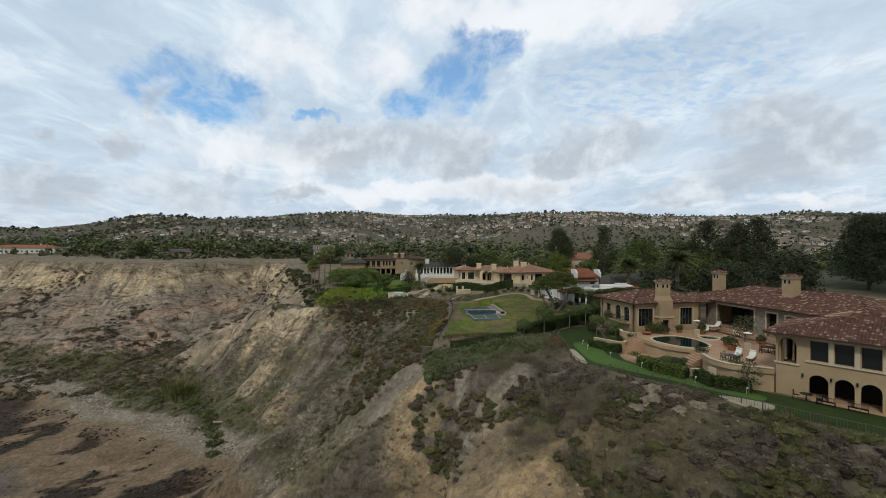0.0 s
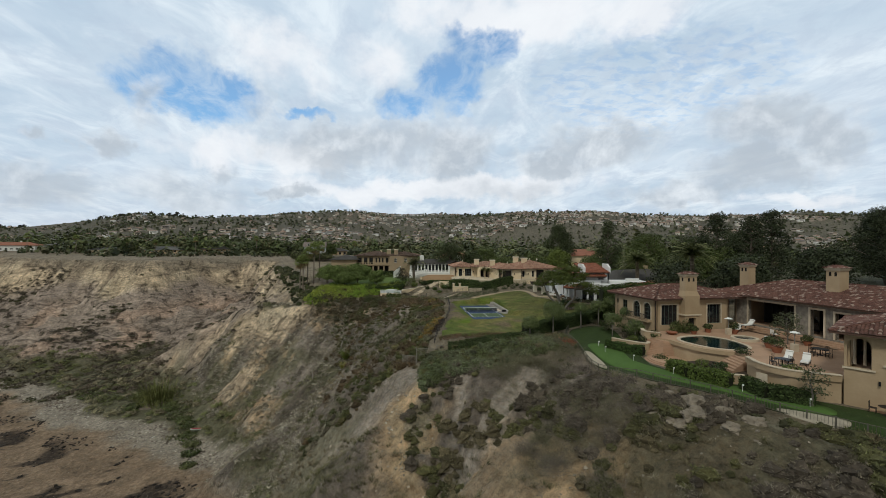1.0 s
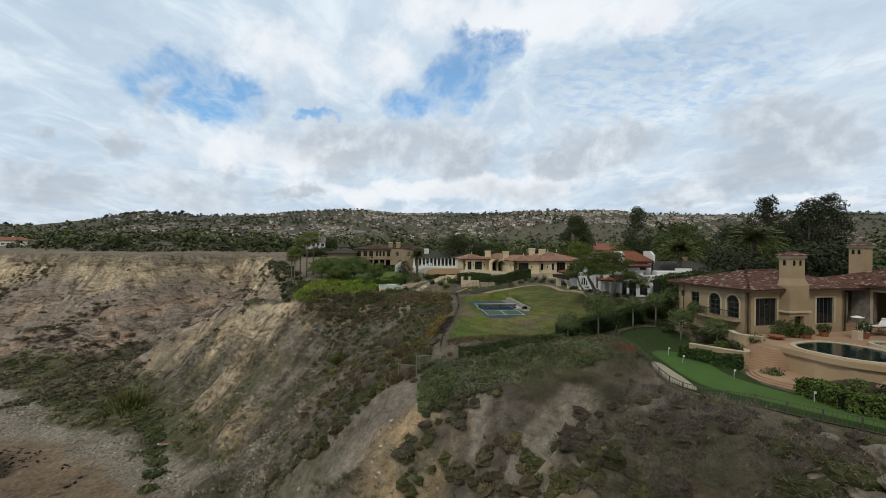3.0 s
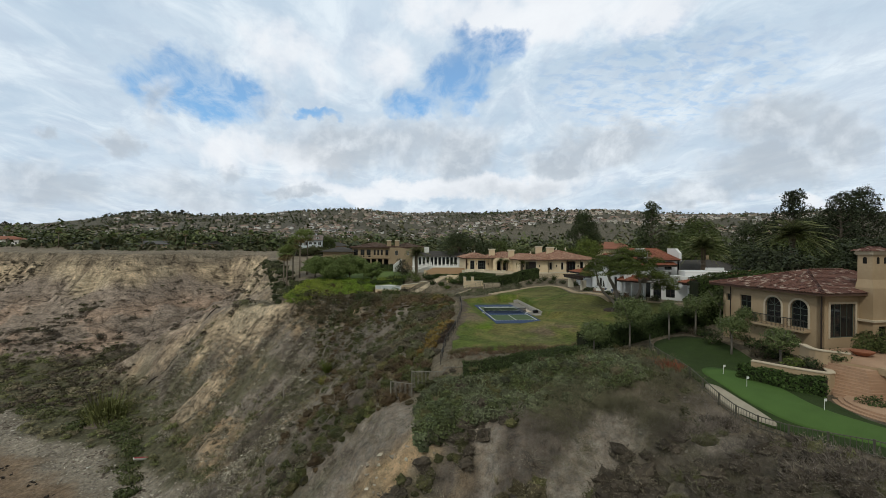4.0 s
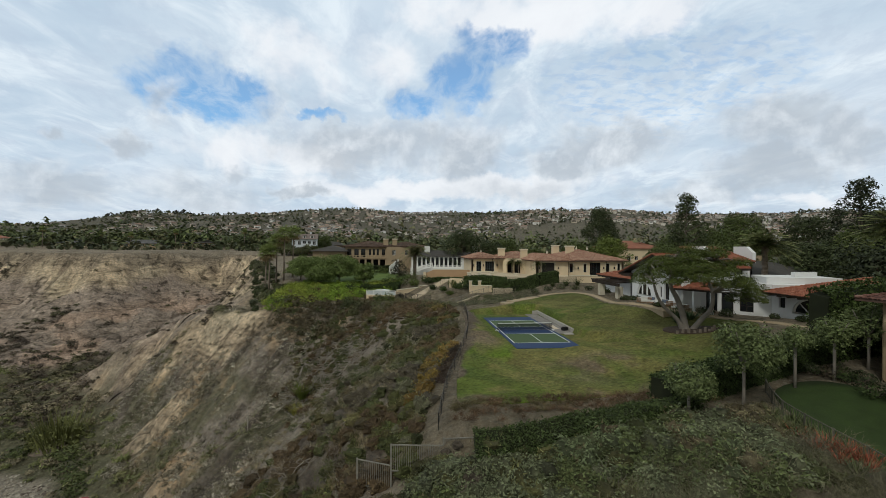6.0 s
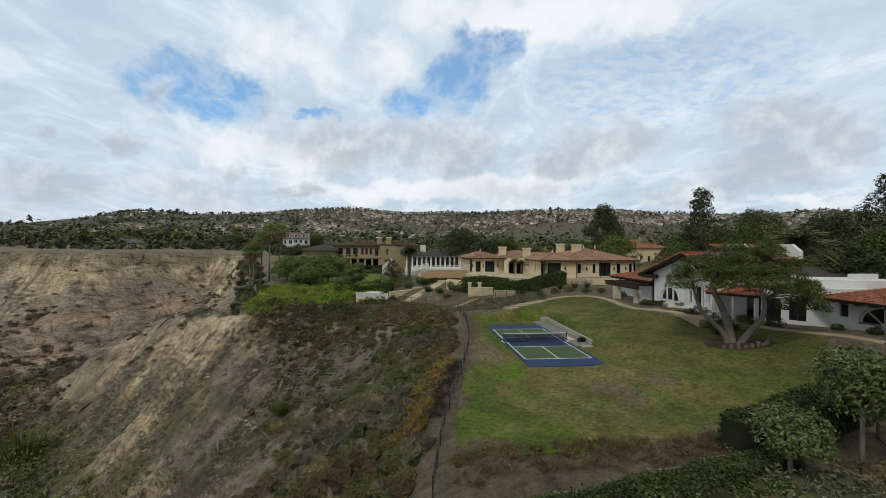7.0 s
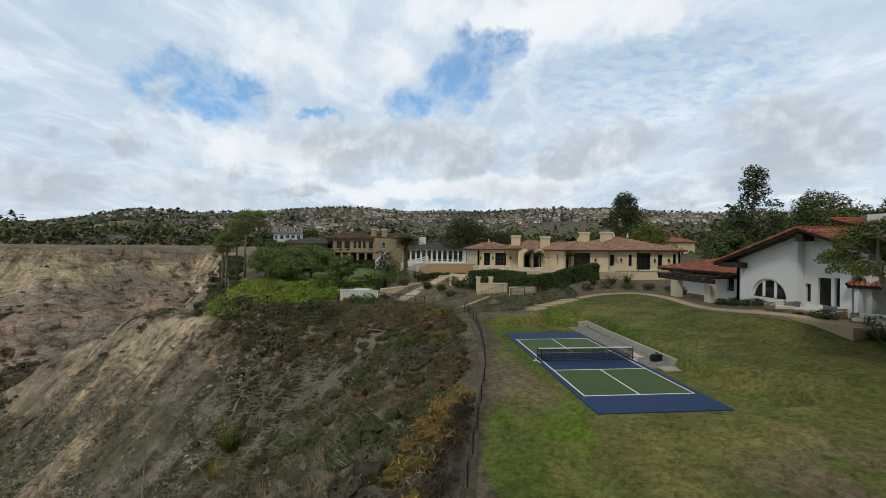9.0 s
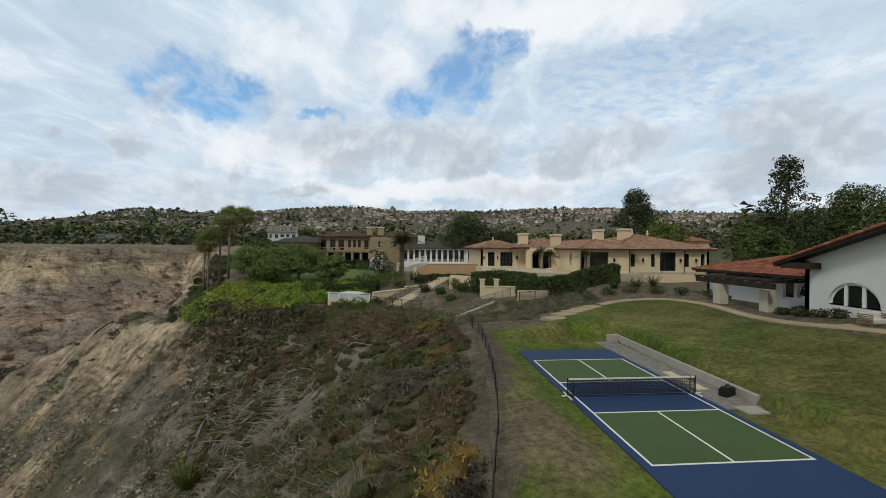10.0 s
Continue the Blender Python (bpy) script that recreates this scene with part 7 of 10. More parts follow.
    wall_with("wall", f, 1.6, 5.6, holes, STUCCO_WHITE, d)
    for u0, u1, a0, b0, r in holes:
        window_in(f, d, u0, u1, a0, b0, FRAME_WHITE if r else FRAME_GREEN, r, 3 if r else 1, 1, 0.15, bar=0.14 if r else 0.06)
    wall_with("wall", Face((28.8, -12), (38, -12)), 1.6, 5.6, (), STUCCO_WHITE, d)
    wall_with("wall", Face((38, -12), (38, -1.2)), 1.6, 5.6, (), STUCCO_WHITE, d)
    tiled_roof(hip_slopes(26.9, 39, -13, -1.3, 5.5, 17.5), d, TILE_RED, fascia, "red barrel tile roof", 14)
    for i in range(9):
        y = -2.2 - 1.15 * i
        part("rafter_tail", Geo().box(26.95, 28.4, y - 0.08, y + 0.08, 5.2, 5.33), fascia, d)
    # benches, low seat and cushions on the small patio by the gable
    pt = thing("patio_slab", pose(19.6, 7.4, 2.85), "small tan patio with low brick edge", "patio")
    part("slab", Geo().box(-1.5, 1.75, -5.2, 2.4, -1.0, 0.1), PATH_TAN, pt)
    wood = material("weathered_teak", (0.24, 0.15, 0.09), 0.8, 0.25, 4.0)
    cloth, dark_cloth = material("white_canvas", (0.66, 0.66, 0.63), 0.9, 0.06, 6.0, 0.01, 12), material("slate_canvas", (0.10, 0.12, 0.16), 0.9, 0.2, 6.0)

    def sofa(m, long, label):
        """A low teak sofa: slatted frame, seat and back cushions."""
        so = thing("patio_sofa", m, label, "sofa", "sofas on the patio")
        part("base", Geo().box(-long / 2, long / 2, -0.45, 0.45, 0.1, 0.2), wood, so)
        for x in (-long / 2 + 0.05, long / 2 - 0.05):
            for y in (-0.4, 0.4):
                part("leg", Geo().box(x - 0.04, x + 0.04, y - 0.04, y + 0.04, 0.0, 0.1), wood, so)
            for k in range(5):
                part("arm_slat", Geo().box(x - 0.025, x + 0.025, -0.45, 0.45, 0.24 + 0.1 * k, 0.3 + 0.1 * k), wood, so)
        n = max(2, round(long / 1.1))
        w = (long - 0.24) / n
        for k in range(n):
            x = -long / 2 + 0.12 + w * k
            part("seat_cushion", Geo().box(x + 0.01, x + w - 0.01, -0.44, 0.26, 0.203, 0.4), cloth, so)
            part("back_cushion", Geo().prism([(x + 0.02, 0.27), (x + w - 0.02, 0.27), (x + w - 0.02, 0.45), (x + 0.02, 0.45)], 0.21, 0.74), cloth, so)
        return so

    sofa(pose(20.9, 7.3, 2.95, 0, 0, -90), 4.0, "long teak sofa with white canvas cushions")
    sofa(pose(19.9, 9.2, 2.95, 0, 0, 0), 1.6, "short teak sofa with white canvas cushions")
    sofa(pose(20.9, 3.4, 2.85, 0, 0, -80), 2.0, "teak sofa with white cushions beside the tree")
    for k, (x, y) in enumerate(((20.75, 8.6), (20.75, 5.9), (20.7, 6.2))):
        c = part("throw_cushion", Geo().box(-0.22, 0.22, -0.07, 0.07, 0.0, 0.4), dark_cloth)
        c.matrix_basis = pose(x, y, 3.36, -18, 0, -90 + 12 * k)
        tagged(c, "slate-blue throw cushion on the patio sofa", "cushion", "throw cushions")
    ct = thing("coffee_table", pose(19.7, 7.0, 2.95), "low slatted teak coffee table", "table")
    for k in range(6):
        part("top_slat", Geo().box(-0.36 + 0.123 * k, -0.25 + 0.123 * k, -0.6, 0.6, 0.28, 0.32), wood, ct)
    for x in (-0.3, 0.3):
        for y in (-0.5, 0.5):
            part("leg", Geo().box(x - 0.04, x + 0.04, y - 0.04, y + 0.04, 0, 0.277), wood, ct)
    pr = thing("porch_roof", pose(0, 0, 0), "low red tile porch roof on white posts", "porch")
    tiled_roof([[(20.9, 5.0, 5.3), (23.3, 0.9, 5.3), (24.6, 1.9, 6.0), (22.4, 5.2, 6.0)]], pr, TILE_RED, fascia, "red barrel tile roof", 15)
    for x, y in ((21.4, 4.7), (22.4, 3.0), (23.4, 1.4)):
        part("post", Geo().box(x - 0.14, x + 0.14, y - 0.14, y + 0.14, 2.0, 5.3), STUCCO_WHITE, pr)


white_house()


# ---- the cream villa ----
def villa():
    v = thing("cream_villa", pose(0, 0, 0), "cream stucco villa with rose tile roof, chimneys and arched gallery", "house")
    fr = material("dark_bronze_frame", (0.03, 0.04, 0.04), 0.5, 0.2)
    front = Face((16.0, 43.0), (23.0, 43.0))
    wall_with("wall", front, 2.5, 7.4, ((1.2, 3.9, 4.15, 6.95, 0),), STUCCO_CREAM, v)
    d = Geo()
    for i in range(7):
        front.slab(d, 1.2 + 0.386 * i, 1.2 + 0.386 * (i + 1) - 0.012, 0.12, 0.18, 4.15, 6.95)
    part("garage_door", d, material("charcoal_panel", (0.025, 0.022, 0.021), 0.6, 0.2), v)
    g = Geo()
    front.slab(g, 0.95, 1.2, -0.06, 0.1, 4.15, 6.95)
    front.slab(g, 3.9, 4.15, -0.06, 0.1, 4.15, 6.95)
    front.slab(g, 0.95, 4.15, -0.06, 0.1, 6.95, 7.2)
    part("door_surround", g, TRIM_CREAM, v)
    right = Face((23.0, 43.6), (35.5, 43.6))
    holes = ((0.5, 1.2, 4.9, 6.7, 0), (3.6, 4.2, 4.9, 6.7, 0), (5.0, 7.4, 4.3, 7.0, 0), (8.6, 9.4, 4.9, 6.8, 0), (11.2, 11.8, 5.0, 6.8, 0))
    wall_with("wall", right, 2.5, 7.4, holes, STUCCO_CREAM, v)
    for u0, u1, a, b, r in holes:
        window_in(right, v, u0, u1, a, b, fr, 0, 1 if u1 - u0 < 1 else 3, 1, surround=TRIM_CREAM if u1 - u0 < 1 else None)
    for f, u in ((front, 0.55), (front, 4.7), (right, 2.3), (right, 8.0), (right, 10.4)):
        l = Geo()
        f.slab(l, u - 0.1, u + 0.1, -0.3, -0.1, 5.6, 6.1)
        f.slab(l, u - 0.04, u + 0.04, -0.12, 0.0, 6.0, 6.08)
        part("wall_lantern", l, FRAME_BLACK, v)
    wall_with("wall", Face((16.0, 60), (16.0, 43.0)), 2.5, 7.4, ((12.6, 13.4, 4.9, 6.7, 0),), STUCCO_CREAM, v)
    wall_with("wall", Face((35.5, 60), (16.0, 60)), 2.5, 7.4, (), STUCCO_CREAM, v)
    wall_with("wall", Face((35.5, 43.6), (35.5, 60)), 2.5, 7.4, (), STUCCO_CREAM, v)
    # left pavilion
    lf = Face((4.4, 58.0), (11.6, 58.0))
    holes = ((1.2, 2.4, 4.15, 6.7, 0), (3.4, 5.6, 4.15, 6.7, 0))
    wall_with("wall", lf, 2.5, 7.4, holes, STUCCO_CREAM, v)
    for u0, u1, a, b, r in holes:
        window_in(lf, v, u0, u1, a, b, material("blue_grey_frame", (0.05, 0.07, 0.08), 0.5, 0.2), 0, 2 if u1 - u0 < 2 else 4, 3, name="glazed_door", surround=TRIM_CREAM)
    wall_with("wall", Face((4.4, 72), (4.4, 58)), 2.5, 7.4, (), STUCCO_CREAM, v)
    wall_with("wall", Face((11.6, 58), (11.6, 72)), 2.5, 7.4, (), STUCCO_CREAM, v)
    wall_with("wall", Face((11.6, 72), (4.4, 72)), 2.5, 7.4, (), STUCCO_CREAM, v)
    for u in (0.5, 2.9, 6.3):
        l = Geo()
        lf.slab(l, u - 0.1, u + 0.1, -0.3, -0.1, 5.5, 6.0)
        part("wall_lantern", l, FRAME_BLACK, v)
    # arched gallery between
    gal = Face((11.6, 55.5), (16.0, 51.5))
    wall_with("wall", gal, 2.5, 7.55, ((1.1, 2.6, 4.1, 6.9, 0.75), (3.0, 4.6, 4.1, 6.9, 0.8)), STUCCO_CREAM, v, 0.4)
    part("gallery_back", Geo().prism([(12.5, 59), (17.0, 54.5), (17.2, 54.8), (12.7, 59.3)], 4.0, 7.4), DARK, v)
    for u in (0.98, 2.8, 4.7):
        p = gal.at(u, 0.2, 0)
        part("column", Geo().lathe(((0.2, 4.05), (0.15, 4.2), (0.14, 5.9), (0.2, 6.1)), p.x, p.y, 12), TRIM_CREAM, v)
    for f in (front, right, lf):
        g = Geo()
        f.slab(g, -0.1, f.long + 0.1, -0.12, 0.02, 7.15, 7.4)
        f.slab(g, -0.05, f.long + 0.05, -0.08, 0.02, 4.05, 4.3)
        part("moulding", g, TRIM_CREAM, v)
    tiled_roof(hip_slopes(15.3, 24.0, 42.2, 62, 7.4, 17), v, TILE_PINK, DECK, "rose barrel tile roof", 21)
    tiled_roof(hip_slopes(20.5, 36.3, 42.9, 61, 7.42, 16), v, TILE_PINK, DECK, "rose barrel tile roof", 22)
    tiled_roof(hip_slopes(3.7, 12.3, 57.3, 73, 7.4, 17), v, TILE_PINK, DECK, "rose barrel tile roof", 23)
    tiled_roof(hip_slopes(9.5, 22, 55.0, 66, 7.5, 16), v, TILE_PINK, DECK, "rose barrel tile roof", 24)
    for x, y, z1, w_ in ((11.7, 57.6, 10.0, 1.5), (16.6, 55.0, 9.8, 1.5), (25.5, 58, 10.8, 1.6), (26.0, 50, 10.6, 1.7)):
        chimney(v, x, y, 4.0 if x < 12 else 7.4, z1, w_, 1.2, STUCCO_CREAM, TRIM_CREAM, None, False)
    for x, y in ((8, 65.3), (19.6, 47), (28.4, 51.9), (31, 51.9)):
        z = 8.7 if x < 20 else 9.7
        part("roof_finial", Geo().lathe(((0.16, z), (0.2, z + 0.3), (0.08, z + 0.45), (0.14, z + 0.6), (0.02, z + 0.85)), x, y, 10), TRIM_CREAM, v)
    for x, y in ((16.0, 42.95), (23.0, 43.0), (28.2, 43.5), (31.6, 43.5), (9.6, 57.95)):
        part("downpipe", Geo().tube([(x, y - 0.06, 4.0), (x, y - 0.06, 7.3)], [0.05, 0.05], 6), WOOD_DARK, v)
    # forecourt with low cream walls and urns
    t = thing("villa_forecourt", pose(0, 0, 0), "cream forecourt with low walls and piers", "terrace")
    part("paving", Geo().prism([(3, 48), (14, 40.5), (24, 41.0), (24, 43), (16, 43), (16, 51), (11.6, 57.9), (3.4, 57.9)], 1.5, 4.05), material("cream_paving", (0.5, 0.42, 0.31), 0.85, 0.1, 1.0), t)
    g = Geo()
    ledge(g, smooth_line([(-1.5, 52), (1.5, 49), (5, 45.5), (10, 43.6)], 3), 0.35, 1.0, 3.1)
    part("low_wall", g, STUCCO_CREAM, t)
    for x, y in ((2.2, 47.4), (4.2, 46.0), (7.2, 46.6), (12.0, 44.6)):
        part("pier", Geo().box(x - 0.35, x + 0.35, y - 0.35, y + 0.35, 1.5, 4.5).box(x - 0.45, x + 0.45, y - 0.45, y + 0.45, 4.5, 4.62), TRIM_CREAM, t)


villa()


# ---- garden below the villa: stairs, small terrace with spa, fences ----
def villa_garden():
    st = thing("garden_stairs", pose(0, 0, 0), "long pale stone garden stairs climbing the bank", "stairs")
    for i in range(20):
        f = i / 19
        s = part("stair_step", Geo().box(-1.05, 1.05, -0.3, 0.55, -1.1, 0.0), STONE_PALE, st)
        s.matrix_basis = pose(-10.4 + 8.2 * f, 46.4 + 10.6 * f, -0.95 + 3.1 * f, 0, 0, -38)
    part("landing", Geo().prism([(-3.2, 57.4), (-0.2, 56.4), (0.8, 58.6), (-2.2, 59.8)], 1.0, 2.3), STONE_PALE, st)
    for k, (p, q) in enumerate((((-11.5, 47.4, -1.0), (-8.0, 52.0, 0.35)), ((-3.6, 54.0, 1.2), (-1.0, 57.4, 2.2)))):
        g = Geo().bar((p[0], p[1], p[2] + 0.95), (q[0], q[1], q[2] + 0.95), 0.05)
        for j in range(6):
            v = Vector(p).lerp(Vector(q), j / 5)
            g.bar(v, v + Vector((0, 0, 0.95)), 0.035)
        part("handrail", g, FRAME_BLACK, st, "black metal handrail")
    wl = thing("garden_wall", pose(0, 0, 0), "low cream garden wall with pale coping beside the stairs", "wall")
    for (ax, ay, az), (bx, by, bz), down in (((-13.6, 51.6, 0.3), (-8.6, 54.4, 0.6), 2.2), ((-8.6, 54.4, 0.9), (-5.0, 56.4, 1.0), 2.0)):
        part("wall_body", Geo().prism([(ax, ay), (bx, by), (bx - 0.2, by + 0.4), (ax - 0.2, ay + 0.4)], -1.6, [az, bz, bz, az]), STUCCO_CREAM, wl)
        part("coping", Geo().prism([(ax, ay - 0.08), (bx, by - 0.08), (bx - 0.24, by + 0.46), (ax - 0.24, ay + 0.46)], [az + 0.003, bz + 0.003, bz + 0.003, az + 0.003], [az + 0.13, bz + 0.13, bz + 0.13, az + 0.13]), TRIM_CREAM, wl)
    # spa terrace on the rim
    sp = thing("spa_terrace", pose(-17.0, 51.6, -0.72, 0, 0, -18), "small cream terrace with white-framed glass rail", "terrace")
    part("deck", Geo().box(-3.6, 3.4, -0.6, 4.6, -2.2, 0.0), STUCCO_CREAM, sp)
    part("paving", Geo().box(-3.5, 3.3, -0.5, 4.5, 0.003, 0.05), STONE_PALE, sp)
    for i in range(5):
        x = -3.5 + 6.8 * i / 4
        part("post", Geo().box(x - 0.07, x + 0.07, -0.58, -0.44, 0.0, 1.0), FRAME_WHITE, sp)
        if i < 4:
            part("glass_panel", Geo().box(x + 0.09, x + 1.61, -0.52, -0.49, 0.12, 0.9), material("hazy_glass", (0.55, 0.60, 0.62), 0.2, 0.1, 1.0, spec=0.5), sp)
    part("top_rail", Geo().box(-3.6, 3.4, -0.6, -0.42, 1.003, 1.09), FRAME_WHITE, sp)
    part("bottom_rail", Geo().box(-3.6, 3.4, -0.56, -0.46, 0.05, 0.11), FRAME_WHITE, sp)
    tub = thing("hot_tub", pose(-17.2, 53.3, -0.67, 0, 0, -18), "hot tub under a pale folded vinyl cover", "hot tub")
    part("tub_body", Geo().box(-1.5, 1.5, -1.2, 1.2, 0.0, 0.75), material("grey_tub_shell", (0.22, 0.20, 0.18), 0.7, 0.15), tub)
    vinyl = material("white_vinyl", (0.62, 0.65, 0.67), 0.6, 0.08, 2.0, 0.02, 3)
    part("cover", Geo().prism([(-1.6, -1.3), (0.0, -1.3), (0.0, 1.3), (-1.6, 1.3)], 0.753, [0.86, 0.95, 0.95, 0.86]), vinyl, tub)
    part("cover", Geo().prism([(0.02, -1.3), (1.6, -1.3), (1.6, 1.3), (0.02, 1.3)], 0.753, [0.95, 0.86, 0.86, 0.95]), vinyl, tub)
    rail_fence([(-22.4, 54.4), (-21.2, 53.4), (-20.4, 52.6)], 1.4, "black metal fence beside the spa terrace", FRAME_BLACK, 1.4, 0.13, "black_railing", steps_down=False)
    rail_fence([(-13.9, 50.0), (-12.2, 47.8), (-9.4, 45.0), (-6.5, 42.5)], 1.35, "black metal garden fence down the slope", FRAME_BLACK, 1.9, 0.11, "black_railing", steps_down=False)
    rail_fence([(-3.3, 33.6), (-1.4, 35.4), (1.6, 38.2), (5.4, 41.2)], 1.2, "grey timber and wire garden fence", GALV, 1.6, 0.2, "slope_railing", steps_down=False)
    rail_fence([(5.9, 38.6), (8.6, 38.2), (11.8, 38.6)], 1.2, "black metal fence on a low wall", FRAME_BLACK, 1.8, 0.12, "black_railing", steps_down=False)
    kb = thing("stone_kerb", pose(0, 0, 0), "low white stone kerb under the slope fence", "kerb")
    for (ax, ay), (bx, by) in (((-3.0, 33.2), (0.4, 36.6)), ((0.5, 36.7), (2.6, 38.6))):
        z0, z1 = ground_at(ax, ay), ground_at(bx, by)
        part("kerb_stone", Geo().prism([(ax, ay), (ax + 0.25, ay - 0.2), (bx + 0.25, by - 0.2), (bx, by)], [z0 - 0.3, z0 - 0.3, z1 - 0.3, z1 - 0.3], [z0 + 0.28, z0 + 0.28, z1 + 0.28, z1 + 0.28]), STONE_PALE, kb)
    lw = thing("low_wall", pose(0, 0, 0), "low grey-white wall under the black fence", "wall")
    part("wall_body", Geo().box(5.8, 12.0, 38.9, 39.2, 0.2, 2.0), STONE_PALE, lw)
    # cream planter walls with square piers below the villa
    pl = thing("planter_wall", pose(0, 0, 0), "cream stucco planter wall with square piers", "wall")
    part("wall_body", Geo().box(1.4, 8.6, 41.2, 41.6, 0.4, 2.2), STUCCO_CREAM, pl)
    part("coping", Geo().box(1.3, 8.7, 41.12, 41.68, 2.203, 2.33), TRIM_CREAM, pl)
    for x, y, z in ((1.6, 41.4, 2.4), (3.5, 41.4, 2.4), (6.6, 47.4, 2.6), (-1.6, 50.6, 2.0)):
        part("pier", Geo().box(x - 0.27, x + 0.27, y - 0.27, y + 0.27, z - 1.4, z + 0.75), STUCCO_CREAM, pl)
        part("pier_cap", Geo().box(x - 0.36, x + 0.36, y - 0.36, y + 0.36, z + 0.753, z + 0.9), TRIM_CREAM, pl)
    # ochre wall of the upper terrace
    ow = thing("ochre_wall", pose(0, 0, 0), "ochre stucco terrace wall with pale coping", "wall")
    part("wall_body", Geo().prism([(-6.7, 61.0), (-4.8, 61.0), (6.4, 61.0), (6.4, 61.4), (-4.8, 61.4), (-6.7, 61.4)], 1.4, [3.6, 4.45, 4.45, 4.45, 4.45, 3.6]), material("ochre_stucco", (0.50, 0.33, 0.20), 0.9, 0.1, 0.8, 0.01, 12), ow)
    part("coping", Geo().prism([(-4.8, 60.93), (6.5, 60.93), (6.5, 61.47), (-4.8, 61.47)], 4.453, 4.6), TRIM_CREAM, ow)
    part("pier", Geo().box(-7.3, -6.7, 60.8, 61.5, 1.2, 3.9), STUCCO_CREAM, ow)
    ws = thing("white_stairs", pose(0, 0, 0), "white wooden stairs with slatted rails", "stairs")
    for i in range(9):
        part("tread", Geo().box(-10.6 + 0.72 * i, -9.9 + 0.72 * i, 73.2, 75.0, 2.4, 3.0 + 0.2 * i), FRAME_WHITE, ws)
    for y in (73.1, 75.1):
        for h in (0.5, 0.95):
            part("rail", Geo().bar((-10.4, y, 3.0 + h), (-4.3, y, 4.7 + h), 0.08, 0.12), FRAME_WHITE, ws)
        for i in range(5):
            x = -10.4 + 1.52 * i
            part("post", Geo().box(x - 0.06, x + 0.06, y - 0.06, y + 0.06, 2.6 + 0.42 * i, 4.05 + 0.42 * i), FRAME_WHITE, ws)
    ss = thing("side_stair", pose(-16.5, 80.2, 0), "white plastered outside stair of the mansion", "stairs")
    part("parapet", Geo().prism([(0, 0), (2.6, 2.4), (2.4, 2.6), (-0.2, 0.2)], 2.0, [4.4, 6.5, 6.5, 4.4]), FRAME_WHITE, ss)


villa_garden()


# ---- houses farther along the rim ----
def plain_house(x, y, turn, w, d, wall_h, roof_h, wall_mat, roof_mat, seed, label, lift=0.0, windows=4, gable=False, chim=True, name="ranch_house"):
    """A house at a distance: walls with real openings, a solid roof with eaves, chimney."""
    rng = random.Random(seed)
    z = ground_at(x, y) + lift
    h = thing(name, pose(x, y, z, 0, 0, turn), label, "house")
    front = Face((-w / 2, -d / 2), (w / 2, -d / 2))
    holes = []
    for i in range(windows):
        c = w * (i + 0.5) / windows
        ww = min(0.75, w / windows * 0.36) * rng.uniform(0.7, 1.2)
        holes.append((c - ww, c + ww, 0.3 if rng.random() < 0.4 else 0.9, min(wall_h - 0.3, 2.3), 0))
    wall_with("wall", front, -2.5, wall_h, holes, wall_mat, h, 0.25)
    for u0, u1, a, b, r in holes:
        window_in(front, h, u0, u1, a, b, FRAME_WHITE, 0, 2, 1, 0.08)
    wall_with("wall", Face((-w / 2, d / 2), (-w / 2, -d / 2)), -2.5, wall_h, ((d * 0.3, d * 0.5, 0.9, min(wall_h - 0.3, 2.2), 0),), wall_mat, h, 0.25)
    wall_with("wall", Face((w / 2, -d / 2 + 0.25), (w / 2, d / 2)), -2.5, wall_h, (), wall_mat, h, 0.25)
    # black block fills the house as the shade behind its windows
    part("room", Geo().box(-w / 2 + 0.3, w / 2 - 0.3, -d / 2 + 1.2, d / 2 - 0.1, -2, wall_h - 0.1), DARK, h)
    e = 0.6
    pitch = math.degrees(math.atan2(roof_h, d / 2 + e))
    tiled_roof(hip_slopes(-w / 2 - e, w / 2 + e, -d / 2 - e, d / 2 + e, wall_h, pitch, (0, 0) if gable else (1, 1)), h, None, roof_mat, tiles=False)
    if chim:
        part("chimney", Geo().box(w * 0.2, w * 0.2 + 0.9, 0, 0.8, wall_h, wall_h + roof_h + 1.0), wall_mat, h)
    return h


TILE_BROWN = tile_material("brown_clay_tiles", (0.13, 0.085, 0.065), (0.17, 0.115, 0.09), (0.24, 0.18, 0.14))


